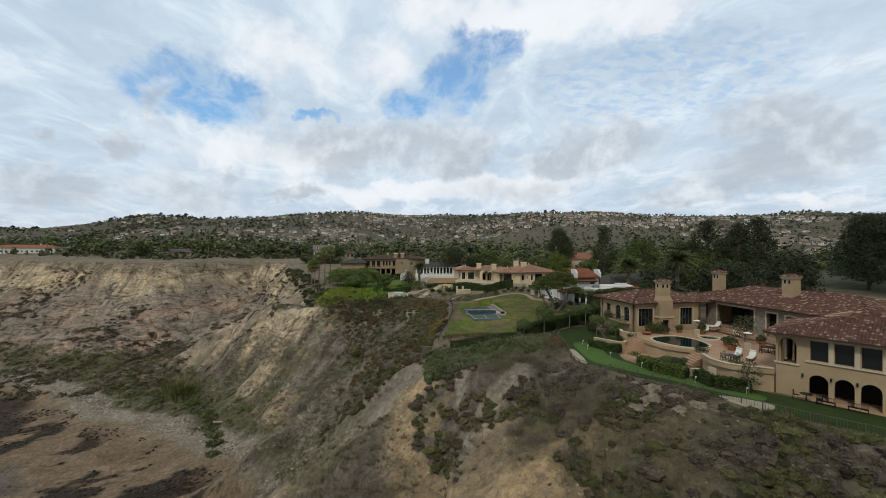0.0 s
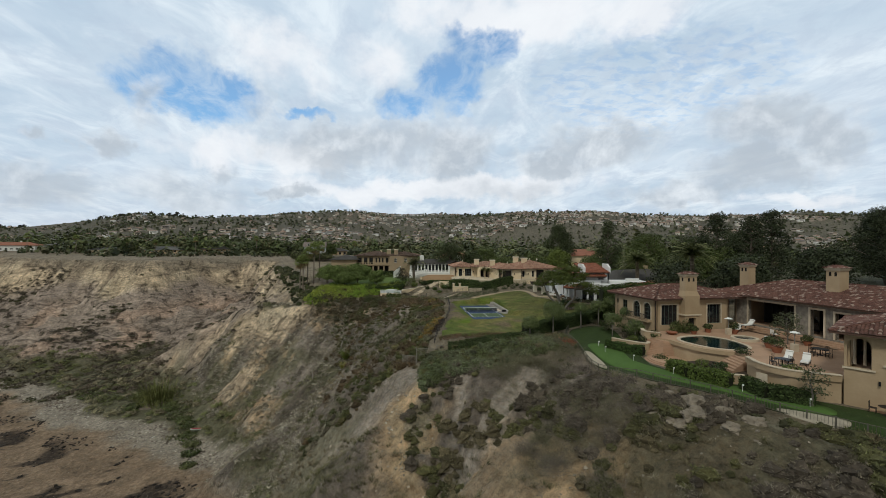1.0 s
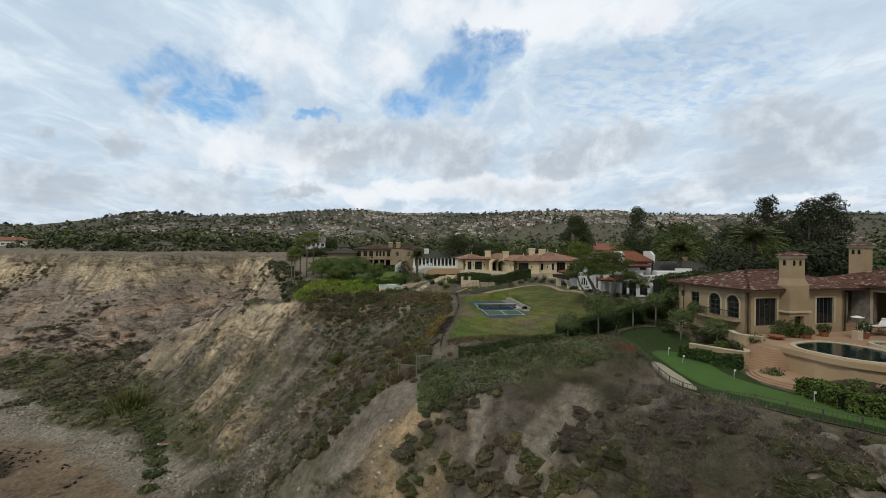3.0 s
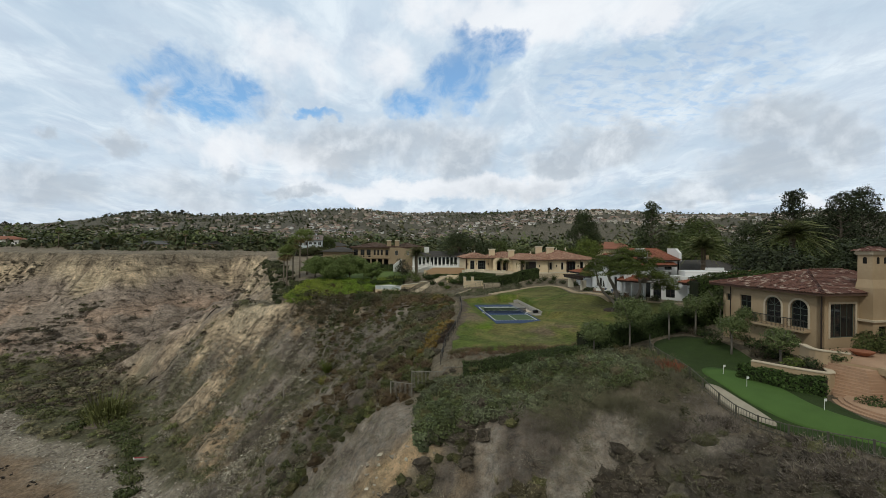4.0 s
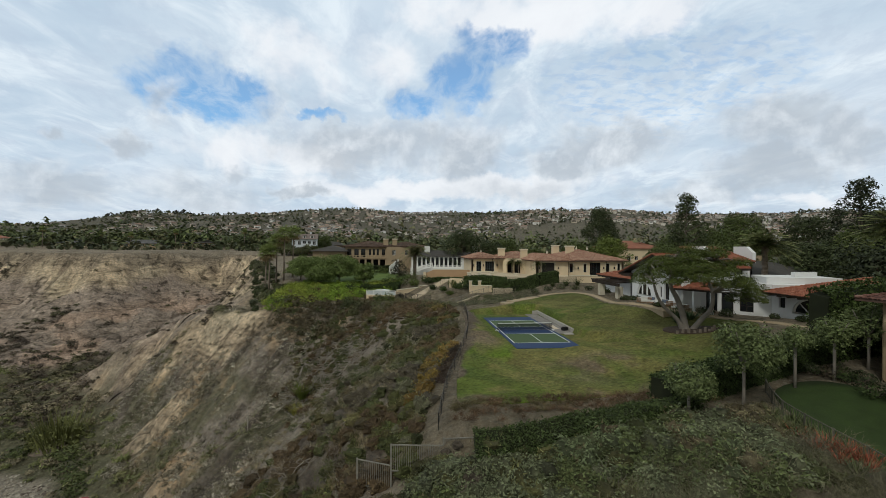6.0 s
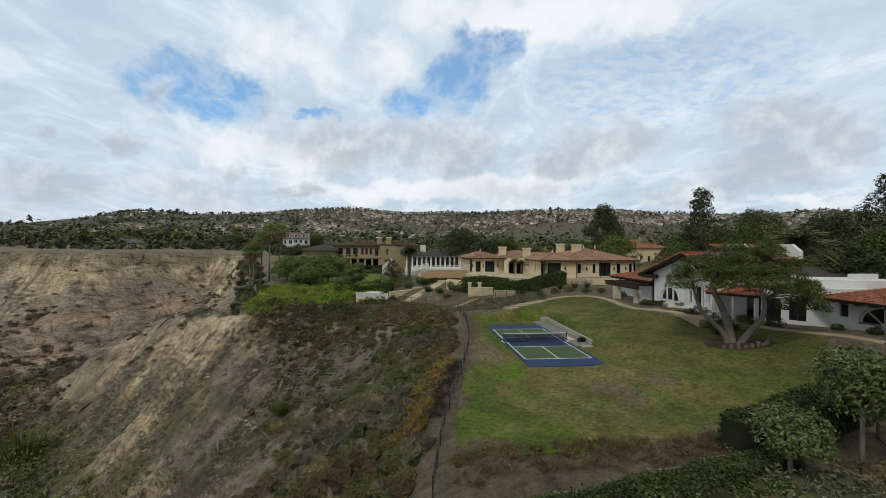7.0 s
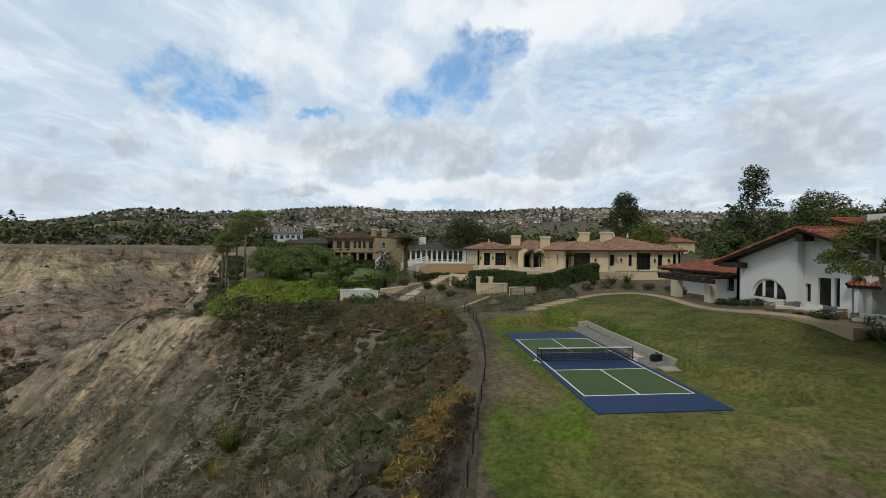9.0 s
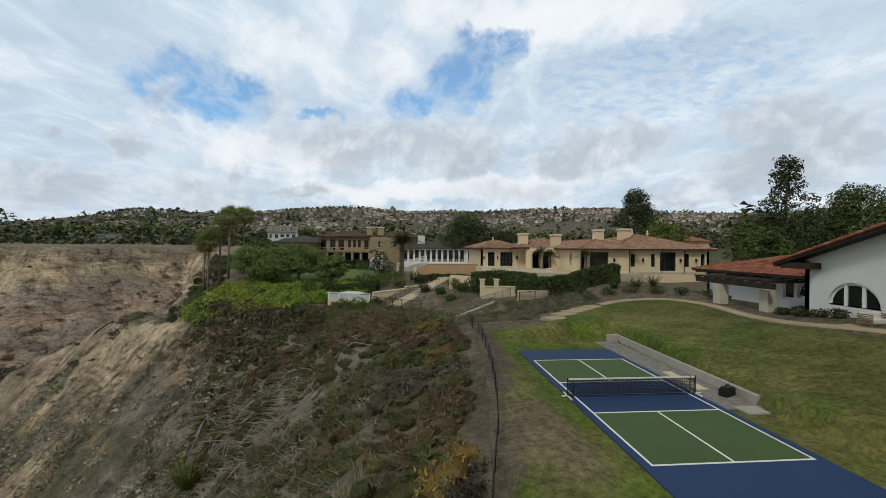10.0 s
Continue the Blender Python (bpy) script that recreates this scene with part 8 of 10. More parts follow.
def stone_mansion():
    m = thing("stone_mansion", pose(-25.5, 104, 2.6, 0, 0, -8), "two-storey tan stone mansion with balcony and columns", "house")
    sand = material("sandstone_wall", (0.36, 0.28, 0.185), 0.9, 0.14, 0.8, 0.01, 10)
    low, up = Face((-8, 0), (7, 0)), Face((-8, 1.6), (7, 1.6))
    holes = tuple((0.7 + 2.4 * i, 2.5 + 2.4 * i, 0.2, 3.1, 0.0) for i in range(6))
    wall_with("wall", low, -2.5, 3.6, holes, sand, m, 0.6)
    part("porch_back", Geo().box(-7.8, 6.8, 2.2, 2.4, -0.5, 3.5), DARK, m)
    holes = ((0.6, 2.2, 3.9, 6.8, 0), (3.2, 4.8, 3.9, 6.8, 0), (5.6, 7.2, 3.9, 6.8, 0), (8.4, 9.2, 4.6, 6.7, 0), (9.8, 10.6, 4.6, 6.7, 0), (11.2, 12.0, 4.6, 6.7, 0), (13.0, 14.2, 4.2, 6.7, 0))
    wall_with("wall", up, 3.6, 7.6, holes, sand, m, 0.4)
    for u0, u1, a, b, r in holes:
        window_in(up, m, u0, u1, a, b, WOOD_DARK, r, 2, 2, 0.12)
    part("balcony_floor", Geo().box(-8.2, 7.2, -0.3, 1.6, 3.45, 3.65), sand, m)
    for i in range(8):
        x = -8 + 15 * i / 7
        part("balcony_pier", Geo().box(x - 0.18, x + 0.18, -0.25, 0.1, 3.65, 4.55), sand, m)
        part("baluster_rail", Geo().box(x - 0.18, x + 1.95 if i < 7 else x + 0.18, -0.2, 0.05, 4.45, 4.6), sand, m)
    side = Face((7, 0), (19, 2.6))
    holes = ((2.0, 3.2, 4.6, 6.4, 0), (6.5, 7.6, 4.6, 6.4, 0))
    wall_with("wall", side, -2.5, 7.6, holes, sand, m, 0.4)
    for u0, u1, a, b, r in holes:
        window_in(side, m, u0, u1, a, b, FRAME_WHITE, 0, 3, 2, 0.12)
    part("wall_mass", Geo().prism([(-8, 2.6), (7, 2.6), (7.2, 1), (18.8, 3.6), (18, 15), (-8, 15)], -2.5, 7.5), sand, m)
    tiled_roof(hip_slopes(-8.9, 8.0, 0.7, 16, 7.6, 14), m, TILE_BROWN, DECK, "brown tile roof", 31)
    tiled_roof(hip_slopes(5, 20, 1.0, 16, 7.65, 13), m, TILE_BROWN, DECK, "brown tile roof", 32)
    for x in (6.2, 9.4):
        chimney(m, x, 3.2, 7.4, 10.4, 1.6, 1.2, sand, TRIM_CREAM, None, False)
    tw = thing("dark_roofed_house", pose(-38, 104, 2.4, 0, 0, -4), "house with dark grey hipped roof and stone porch", "house")
    f = Face((-6, 0), (5, 0))
    holes = tuple((0.8 + 2.6 * i, 2.6 + 2.6 * i, 0.3, 2.6, 0) for i in range(4))
    wall_with("wall", f, -2.5, 6.2, holes + tuple((0.9 + 2.6 * i, 2.3 + 2.6 * i, 3.8, 5.6, 0) for i in range(0)), sand, tw, 0.4)
    part("porch_back", Geo().box(-5.8, 4.8, 1.5, 1.7, -0.5, 3.2), DARK, tw)
    part("wall_mass", Geo().box(-6, 5, 2, 12, -2.5, 6.1), sand, tw)
    tiled_roof(hip_slopes(-7, 6, -1, 13, 6.2, 17), tw, None, SHINGLE, tiles=False)


stone_mansion()


def ranch_by_villa():
    r = thing("veranda_house", pose(1.0, 93.0, 3.2, 0, 0, -4), "white glazed house with dark shingle roof and deck", "house")
    f = Face((-11, 0), (10.6, 0))
    holes = tuple((0.7 + 1.45 * i, 1.75 + 1.45 * i, 0.5, 3.6, 0) for i in range(14))
    wall_with("wall", f, -2.5, 4.0, holes, FRAME_WHITE, r, 0.3)
    for u0, u1, a, b, rr in holes:
        window_in(f, r, u0, u1, a, b, FRAME_WHITE, 0, 1, 1, 0.1)
    g = Face((5.6, -3.0), (10.6, -3.0))
    gw = ((0.4, 1.5, 0.5, 3.4, 0), (1.9, 3.1, 0.5, 3.4, 0), (3.5, 4.6, 0.5, 3.4, 0))
    wall_with("wall", g, -2.5, 3.8, gw, FRAME_WHITE, r, 0.3)
    for u0, u1, a, b, rr in gw:
        window_in(g, r, u0, u1, a, b, FRAME_WHITE, 0, 1, 2, 0.1)
    part("wing_side", Geo().box(5.6, 5.9, -2.7, 0, -2.5, 3.8).box(10.3, 10.6, -2.7, 0, -2.5, 3.8), FRAME_WHITE, r)
    tiled_roof(hip_slopes(-12, 11.8, -0.9, 11, 4.0, 17, (1, 1)), r, None, SHINGLE, tiles=False)
    tiled_roof(hip_slopes(4.9, 11.3, -3.8, 7, 3.9, 24, (0, 1)), r, None, SHINGLE, tiles=False)
    gb = Geo()
    gb.poly([(5.6, -2.98, 3.8), (10.6, -2.98, 3.8), (8.1, -2.98, 5.0)])
    part("gable_glass", gb, GLASS, r)
    for x in (-6.8, 9.2):
        part("chimney", Geo().box(x, x + 1.8, 3, 4.2, 4, 7.3), FRAME_WHITE, r)
    part("deck", Geo().box(-11, 11, -3.4, -0.02, -2.5, 0.2), FRAME_WHITE, r)
    rr = Geo().box(-11, 11, -3.4, -3.3, 1.1, 1.18)
    for i in range(60):
        x = -11 + 22 * i / 59
        rr.box(x - 0.03, x + 0.03, -3.38, -3.32, 0.2, 1.1)
    part("deck_railing", rr, FRAME_WHITE, r)


ranch_by_villa()
GREY_ROOF = material("grey_shingle", (0.12, 0.12, 0.125), 0.92, 0.2, 1.5, 0.02, 5)
CLAY_ROOF = material("dull_clay_roof", (0.28, 0.12, 0.08), 0.9, 0.2, 1.5, 0.02, 5)
for i, (x, y, turn, w_, d_, h_, r_, wm, rm, lab) in enumerate((
    (-330, 292, 12, 44, 14, 4.4, 2.6, FRAME_WHITE, CLAY_ROOF, "long white house with dull clay roof on the mesa"),
    (-287, 302, 10, 34, 13, 4.0, 2.6, STUCCO_CREAM, GREY_ROOF, "pale ranch house with grey roof on the mesa"),
    (-240, 272, 8, 24, 12, 2.8, 2.4, STUCCO_CREAM, GREY_ROOF, "low ranch house with grey roof on the mesa"),
    (-196, 268, 6, 26, 12, 2.8, 2.6, STUCCO_TAN, GREY_ROOF, "low tan ranch house with grey roof on the mesa"),
    (-160, 272, 4, 22, 12, 2.8, 2.6, STUCCO_TAN, SHINGLE, "low dark-roofed ranch house on the mesa"),
    (-126, 290, 2, 32, 13, 3.2, 2.8, FRAME_WHITE, GREY_ROOF, "long white ranch house with grey roof"),
    (-62, 240, -4, 20, 12, 3.0, 2.4, STUCCO_TAN, SHINGLE, "tan house with dark roof behind the point"),
    (-30, 178, -6, 22, 14, 3.2, 2.8, STUCCO_CREAM, SHINGLE, "cream house with dark shingle roof"),
    (20, 168, 6, 24, 14, 3.4, 3.0, STUCCO_CREAM, CLAY_ROOF, "cream house with clay roof among trees"),
    (52, 30, 20, 26, 12, 3.4, 2.4, STUCCO_TAN, SHINGLE, "low house with dark shingle roof behind trees"),
    (98, 60, 20, 22, 13, 4.0, 3.0, STUCCO_CREAM, SHINGLE, "house with dark grey roof among tall trees"),
    (76, 118, 10, 24, 14, 5.4, 3.0, STUCCO_CREAM, CLAY_ROOF, "cream house with clay roof behind tall trees"),
)):
    plain_house(x, y, turn, w_, d_, h_, r_, wm, rm, 300 + i, lab, windows=max(4, int(w_ / 3.2)))


def dormer_house():
    """The pale gabled house with three dormers beyond the point."""
    roof = material("taupe_shingle", (0.20, 0.165, 0.155), 0.92, 0.18, 1.5, 0.02, 5)
    pale = material("pale_blue_boards", (0.60, 0.64, 0.69), 0.8, 0.06, 0.5)
    lift = max(0.0, min(4.4, 11.0 - ground_at(-68.1, 195)))
    h = plain_house(-68.1, 195, 8, 13.0, 8, 3.5, 2.9, pale, roof, 91, "pale blue boarded house with three dormers", lift, 5, True, True, "dormer_house")
    part("plinth", Geo().box(-6.4, 6.4, -3.9, 3.9, -7, -2.4), STUCCO_TAN, h)
    for x in (-4.0, 0.0, 4.0):
        d = part("dormer", Geo().box(x - 0.8, x + 0.8, -3.5, -1.0, 3.7, 5.4), FRAME_WHITE, h, "small white roof dormer")
        part("dormer_roof", Geo().prism([(x - 1.0, -3.7), (x + 1.0, -3.7), (x + 1.0, -0.9), (x - 1.0, -0.9)], 5.404, 5.6), roof, d)
        part("pane", Geo().box(x - 0.45, x + 0.45, -3.53, -3.504, 4.1, 5.1), GLASS, d)

    for i in range(7):
        x = -78 + 3.3 * i
        crown_tree("garden_tree", pose(x, 186 + 1.5 * math.sin(i * 2.1), ground_at(x, 186 + 1.5 * math.sin(i * 2.1)) - 0.1, 0, 0, 50 * i), 4.2 + 0.7 * math.sin(i * 1.7), 4.6, (0.09, 0.10, 0.05), 700 + i, "low dark green tree before the dormer house", "tree", 0.4, 9, 34)


dormer_house()


# ---- trees, palms, hedges and garden shrubs ----
def on(x, y, turn=0.0, lift=0.0):
    return pose(x, y, ground_at(x, y) + lift, 0, 0, turn)


def lawn_tree():
    """The old spreading tree on the lawn: three leaning trunks, grey branches, flat tufts of leaves."""
    bx, by = 17.1, -3.2
    t = thing("spreading_tree", on(bx, by), "old spreading tree with three grey leaning trunks", "tree")
    rng = random.Random(5)
    g = Geo()
    mains = [
        ([(-0.3, 0, -0.4), (-0.9, 0.1, 1.0), (-2.1, 0.3, 2.2), (-2.9, 0.4, 3.4), (-3.3, 0.6, 5.2), (-3.6, 0.4, 6.6)], [0.27, 0.21, 0.17, 0.14, 0.1, 0.05]),
        ([(0, 0, -0.4), (-0.3, 0.2, 1.6), (-0.8, 0.4, 3.2), (-1.6, 0.3, 4.6), (-1.2, 0.6, 6.0), (-0.6, 0.9, 7.4)], [0.36, 0.3, 0.25, 0.19, 0.12, 0.05]),
        ([(0.3, 0, -0.4), (1.4, -0.1, 0.9), (2.6, -0.1, 2.2), (2.9, 0.1, 3.8), (2.6, 0.3, 5.4), (3.4, 0.2, 7.0)], [0.3, 0.25, 0.21, 0.17, 0.12, 0.05]),
    ]
    for pts, rad in mains:
        g.tube(smooth_line(pts, 4), np.interp(np.linspace(0, len(rad) - 1, (len(pts) - 1) * 4 + 1), range(len(rad)), rad), 9)
    clumps = []
    for i in range(86):
        a = i * 2.4
        r = 5.2 * math.sqrt((i + 0.5) / 86)
        x, y = 0.9 + r * math.cos(a) * 1.05, r * math.sin(a) * 0.9
        z = 8.0 - 0.085 * r * r + rng.uniform(-1.2, 0.4)
        if x > 4.5:
            z -= 1.6
        if x > 5.8:
            z -= 0.8
        if z < 4.6 and rng.random() < 0.3:
            continue
        clumps.append((x, y, z, rng.uniform(0.65, 1.1), rng.uniform(0.5, 0.72)))
    for x, y, z in ((5.6, -0.8, 3.6), (7.0, -0.4, 3.7), (7.6, 0.2, 4.2), (4.6, -1.6, 4.6), (-1.6, -2.0, 5.3), (1.2, -2.4, 5.8), (7.4, -0.6, 3.0)):
        clumps.append((x, y, z, rng.uniform(0.9, 1.3), 0.5))
    ends = [m[0][-2:] + [m[0][3]] for m in mains]
    joints = [p for e in ends for p in e]
    for x, y, z, r, f in clumps:
        p = min(joints, key=lambda q: (q[0] - x) ** 2 + (q[1] - y) ** 2 + 0.6 * (q[2] - z) ** 2)
        mid = ((p[0] + x) / 2 + rng.uniform(-0.3, 0.3), (p[1] + y) / 2, (p[2] + z) / 2 + 0.35)
        g.tube(smooth_line([p, mid, (x, y, z - 0.1)], 3), np.linspace(0.085, 0.02, 7), 5)
        for k in range(3):
            g.tube([(x, y, z - 0.15), (x + rng.uniform(-1, 1) * r * 0.8, y + rng.uniform(-1, 1) * r * 0.8, z + 0.1)], [0.025, 0.008], 4)
    part("trunk", g, BARK_PALE, t, smooth=True)
    q = joined_clouds(clumps, 0.06, 900, 900, low=-0.4)
    leaves_mesh("crown", q, LEAF, t, tinted(q, (0.075, 0.098, 0.024), 4, 0.3))
    bed = draped("tree_bed", smooth_ring([(bx + 3.0 * math.cos(a) * (1.05 if math.cos(a) > 0 else 0.85), by - 0.3 + 1.7 * math.sin(a)) for a in np.linspace(0, 6.28, 11)[:-1]], 4), (bx, by - 0.3), material("dark_mulch", (0.05, 0.036, 0.026), 0.95, 0.35, 4.0, 0.04, 6), 0.12, 6)
    tagged(bed, "dark mulched bed round the old tree", "flower bed", kind="structure")
    for i in range(9):
        a = 3.9 + 0.22 * i
        x, y = bx + 2.6 * math.cos(a), by - 0.3 + 1.5 * math.sin(a)
        s = part("edging_log", Geo().lathe(((0.14, -0.3), (0.13, 0.3 + 0.12 * (i % 3)), (0.1, 0.33 + 0.12 * (i % 3))), sides=8), BARK)
        s.matrix_basis = on(x, y)
        tagged(s, "short upright grey log edging the bed", "log", "logs round the bed")


lawn_tree()
for i, (x, y, h, r) in enumerate(((9.0, -19.9, 5.5, 2.15), (5.1, -20.4, 3.5, 1.5), (14.5, -17.8, 4.2, 1.2), (17.6, -17.6, 4.3, 1.35), (20.9, -17.0, 4.7, 1.95), (17.0, -23.2, 3.7, 1.35), (18.6, -26.6, 3.1, 1.4), (20.6, -21.4, 3.6, 1.5))):
    round_tree(on(x, y), h, r, (0.11, 0.14, 0.058), 40 + i, "clipped round-headed green tree on a pale stem", group="standard trees by the putting green")
for i, (x, y) in enumerate(((22.6, -29.9), (24.0, -30.0))):
    bush("trellis_shrub", pose(x, y, 2.42), (0.95, 0.45, 0.95), (0.07, 0.085, 0.03), 60 + i, "dense green shrub trained by the doors", 0.1, 900, "trained shrubs")
for i, (x, y, h, r) in enumerate(((31.6, -37.4, 3.6, 1.7), (20.4, -50.6, 3.4, 1.3))):
    crown_tree("olive_tree", pose(x, y, 2.42 if i == 0 else 0.4), h, r, (0.085, 0.095, 0.055), 70 + i, "small grey-green olive tree", leaf=0.09, clumps=16, per=170, bare=0.35, trunk=0.09, bark=BARK_PALE)

# hedges
DEEP = (0.045, 0.068, 0.024)
hedge("boundary_hedge", [(5.2, -17.6), (9.5, -16.6), (14, -15.4), (20, -14.4)], 2.0, 1.8, DEEP, 101, "thick dark green hedge below the lawn", fine=True)
hedge("boundary_hedge", [(19.6, -14.6), (26, -14.8), (33, -15)], 1.8, 5.2, (0.05, 0.075, 0.022), 102, "tall clipped hedge between two houses", per=120)
hedge("rim_hedge", [(-7.6, -20.4), (-4, -20.6), (0, -20.4), (3.6, -19.6), (6.4, -18.9)], 1.3, 0.85, (0.06, 0.085, 0.032), 103, "dark green hedge in front of the steel railing", fine=True)
hedge("terrace_hedge", [(21.0, -50.3), (18.6, -48.2), (18.2, -45.8)], 1.0, 1.2, DEEP, 104, "low clipped hedge under the terrace wall")
hedge("planter_hedge", [(15.6, -38.9), (15.6, -42.0), (17.4, -45.2)], 1.5, 1.25, (0.085, 0.12, 0.03), 105, "bright green hedge beside the putting strip")
hedge("planter_hedge", [(13.6, -28.2), (14.6, -30.8), (16.0, -32.8)], 1.1, 1.1, (0.05, 0.085, 0.025), 106, "green hedge below the planter wall")
hedge("villa_hedge", [(6.4, 41.6), (10.5, 39.4), (15, 38.4), (19, 38.8)], 1.6, 2.3, (0.055, 0.08, 0.028), 107, "clipped dark hedge below the villa", per=110, leaf=0.13)
hedge("villa_hedge", [(-5.8, 59.4), (-1.0, 59.6), (6.5, 59.4)], 1.2, 1.0, (0.06, 0.09, 0.03), 108, "clipped hedge below the ochre wall", per=110, leaf=0.13)
hedge("villa_hedge", [(1.2, 47.4), (4.2, 45.4), (9.4, 42.6)], 1.3, 2.2, (0.06, 0.09, 0.03), 113, "dense hedge in front of the forecourt wall", per=110, leaf=0.13)
hedge("villa_hedge", [(-0.5, 54.6), (2.4, 52.6), (5.4, 49.4)], 1.2, 1.2, (0.06, 0.095, 0.03), 112, "clipped green hedge on the upper bank", per=110, leaf=0.13)
hedge("mansion_hedge", [(-31, 88), (-24, 90), (-16, 91)], 2.0, 2.2, (0.035, 0.05, 0.02), 109, "dark hedge below the mansion", per=60, leaf=0.18)
hedge("back_hedge", [(36, 34), (46, 37), (56, 40)], 2.5, 5.0, (0.06, 0.09, 0.025), 110, "tall green hedge behind the white house", per=50, leaf=0.2)
hedge("spa_hedge", [(-22.5, 57.6), (-17.4, 57.4), (-13.2, 56.0)], 1.6, 1.5, (0.045, 0.07, 0.022), 111, "green hedge behind the spa terrace", per=100, leaf=0.13)

# shrubs in the gardens
garden = [(16.9, -35.0, 0.0), (18.0, -40.6, 1.1), (18.4, -42.2, 1.1), (19.6, -41.6, 1.1), (16.2, -30.2, 1.6), (17.2, -30.6, 1.6), (18.4, -31.4, 2.3), (21.4, -47.8, 2.42), (22.4, -41.0, 2.42)]
for i, (x, y, z) in enumerate(garden):
    bush("garden_shrub", pose(x, y, max(z, ground_at(x, y))), (0.75, 0.75, 0.45), ((0.05, 0.075, 0.025), (0.10, 0.13, 0.035), (0.035, 0.05, 0.02))[i % 3], 120 + i, "rounded garden shrub in a planter", 0.08, 420, "planter shrubs")
for i in range(16):
    x, y = 17.4 + 4.6 * ((i * 0.618) % 1), -16.4 - 10 * ((i * 0.414) % 1)
    bush("shade_shrub", on(x, y), (0.9, 0.9, 0.5), ((0.03, 0.04, 0.018), (0.04, 0.06, 0.02), (0.06, 0.05, 0.035))[i % 3], 140 + i, "low shrub in the shaded bed by the house", 0.09, 330, "shaded bed shrubs")
for i, (x, y, r) in enumerate(((22.4, 24.6, 0.7), (23.0, 27.0, 0.8), (21.6, 29.6, 0.9), (19.6, 31.0, 0.9), (17.4, 32.4, 1.0), (15.0, 33.0, 0.9), (12.4, 32.4, 0.8), (22.9, 17.0, 0.55), (21.0, 16.6, 0.5), (20.4, 14.6, 0.6), (20.5, 13.2, 0.55), (20.6, 12.0, 0.6), (19.6, 5.4, 0.7), (21.0, 3.2, 0.8), (22.6, 1.6, 0.9), (24.4, 0.4, 0.8), (26.6, -3.4, 0.5), (27.0, -6.0, 0.5), (26.8, -8.6, 0.6))):
    bush("border_shrub", on(x, y), (r, r, r * 0.62), ((0.045, 0.06, 0.022), (0.06, 0.075, 0.035), (0.035, 0.05, 0.02))[i % 3], 170 + i, "rounded shrub in the bed by the path", 0.08, 420, "path border shrubs")


def strap_plant(name, x, y, n, radius, tall, colour, seed, label, width=0.05, lean=0.8, group=""):
    p = thing(name, on(x, y), label, "plant", group)
    q = blades(n, radius, tall, width, seed, lean)
    leaves_mesh("leaves", q, LEAF, p, tinted(q, colour, seed, 0.2))
    part("crown_base", Geo().lathe(((radius * 0.5, -0.1), (radius * 0.4, 0.12), (0.02, 0.2)), sides=8), BARK, p)
    return p


for i, (x, y, s) in enumerate(((19.0, 34.2, 1.5), (21.4, 34.6, 1.7), (16.6, 34.8, 1.3), (13.0, 36.0, 1.3))):
    strap_plant("spiky_plant", x, y, 110, 0.25, s, (0.065, 0.085, 0.035), 210 + i, "spiky green strap-leaved plant", 0.035, 0.9, "spiky garden plants")
for i in range(26):
    f = (i + 0.5) / 26
    x, y = 9.9 - 0.9 * f + 0.7 * math.sin(i * 2.1), -21.4 - 6.2 * f + 0.5 * math.cos(i * 1.7)
    red = 0.42 < f < 0.9
    strap_plant("aloe_clump", x, y, 46, 0.16, 0.75, (0.32, 0.095, 0.06) if red and i % 4 else (0.105, 0.125, 0.06), 230 + i, "clump of red-tinged aloe leaves" if red and i % 4 else "clump of green aloe leaves", 0.045, 0.9, "aloes at the fence")
strap_plant("bluff_yucca", -28.5, 26.5, 240, 0.5, 3.0, (0.15, 0.19, 0.045), 260, "yellow-green yucca on the bluff slope", 0.05, 0.8)
strap_plant("bluff_yucca", -28.7, 23.8, 160, 0.4, 1.9, (0.30, 0.29, 0.07), 261, "yellowing yucca on the bluff slope", 0.05, 0.9)
for i, (x, y, s) in enumerate(((19.3, 1.7, 1.25), (20.3, 0.6, 1.1), (18.2, -0.2, 0.9))):
    strap_plant("bed_agave", x, y, 60, 0.15, s, (0.075, 0.115, 0.06), 270 + i, "broad-leaved green agave in the tree bed", 0.11, 1.1, "agaves by the old tree")
strap_plant("slope_agave", -3.4, 33.4, 70, 0.2, 0.9, (0.13, 0.15, 0.04), 262, "small yellow-green agave on the slope", 0.05, 0.8)

# palms
date_palm(on(-9.4, 66.0), 6.6, 4.6, 1, "stout date palm with feathery crown by the stairs")
date_palm(on(47.4, 20.4, 40), 8.6, 5.2, 2, "date palm behind the white house")
date_palm(on(50.5, 4.0, 80), 10.0, 5.6, 3, "tall date palm among dark trees")
for i, (x, y, h) in enumerate(((13.4, 53.6, 2.8), (14.6, 52.2, 2.4), (16.0, 41.6, 2.6))):
    date_palm(pose(x, y, 4.0, 0, 0, 50 * i), h, 1.9, 10 + i, "small feathery palm at the villa's gallery", (0.13, 0.16, 0.06), 22, 30, 0.13)
for i, (x, y, h) in enumerate(((-46.8, 80.0, 12.9), (-45.6, 85.0, 12.6), (-49.5, 82.0, 12.4), (-51.9, 80.0, 10.4), (-50.6, 79.0, 11.2))):
    fan_palm(on(x, y), h + 0.6, 2.6, 30 + i, "tall slender fan palm on the point")
for i in range(9):
    fan_palm(on(-330 + 34 * i + 9 * math.sin(i), 262 + 8 * math.cos(i * 2)), 11 + 2 * math.sin(i * 1.3), 2.2, 50 + i, "fan palm beside the mesa road")

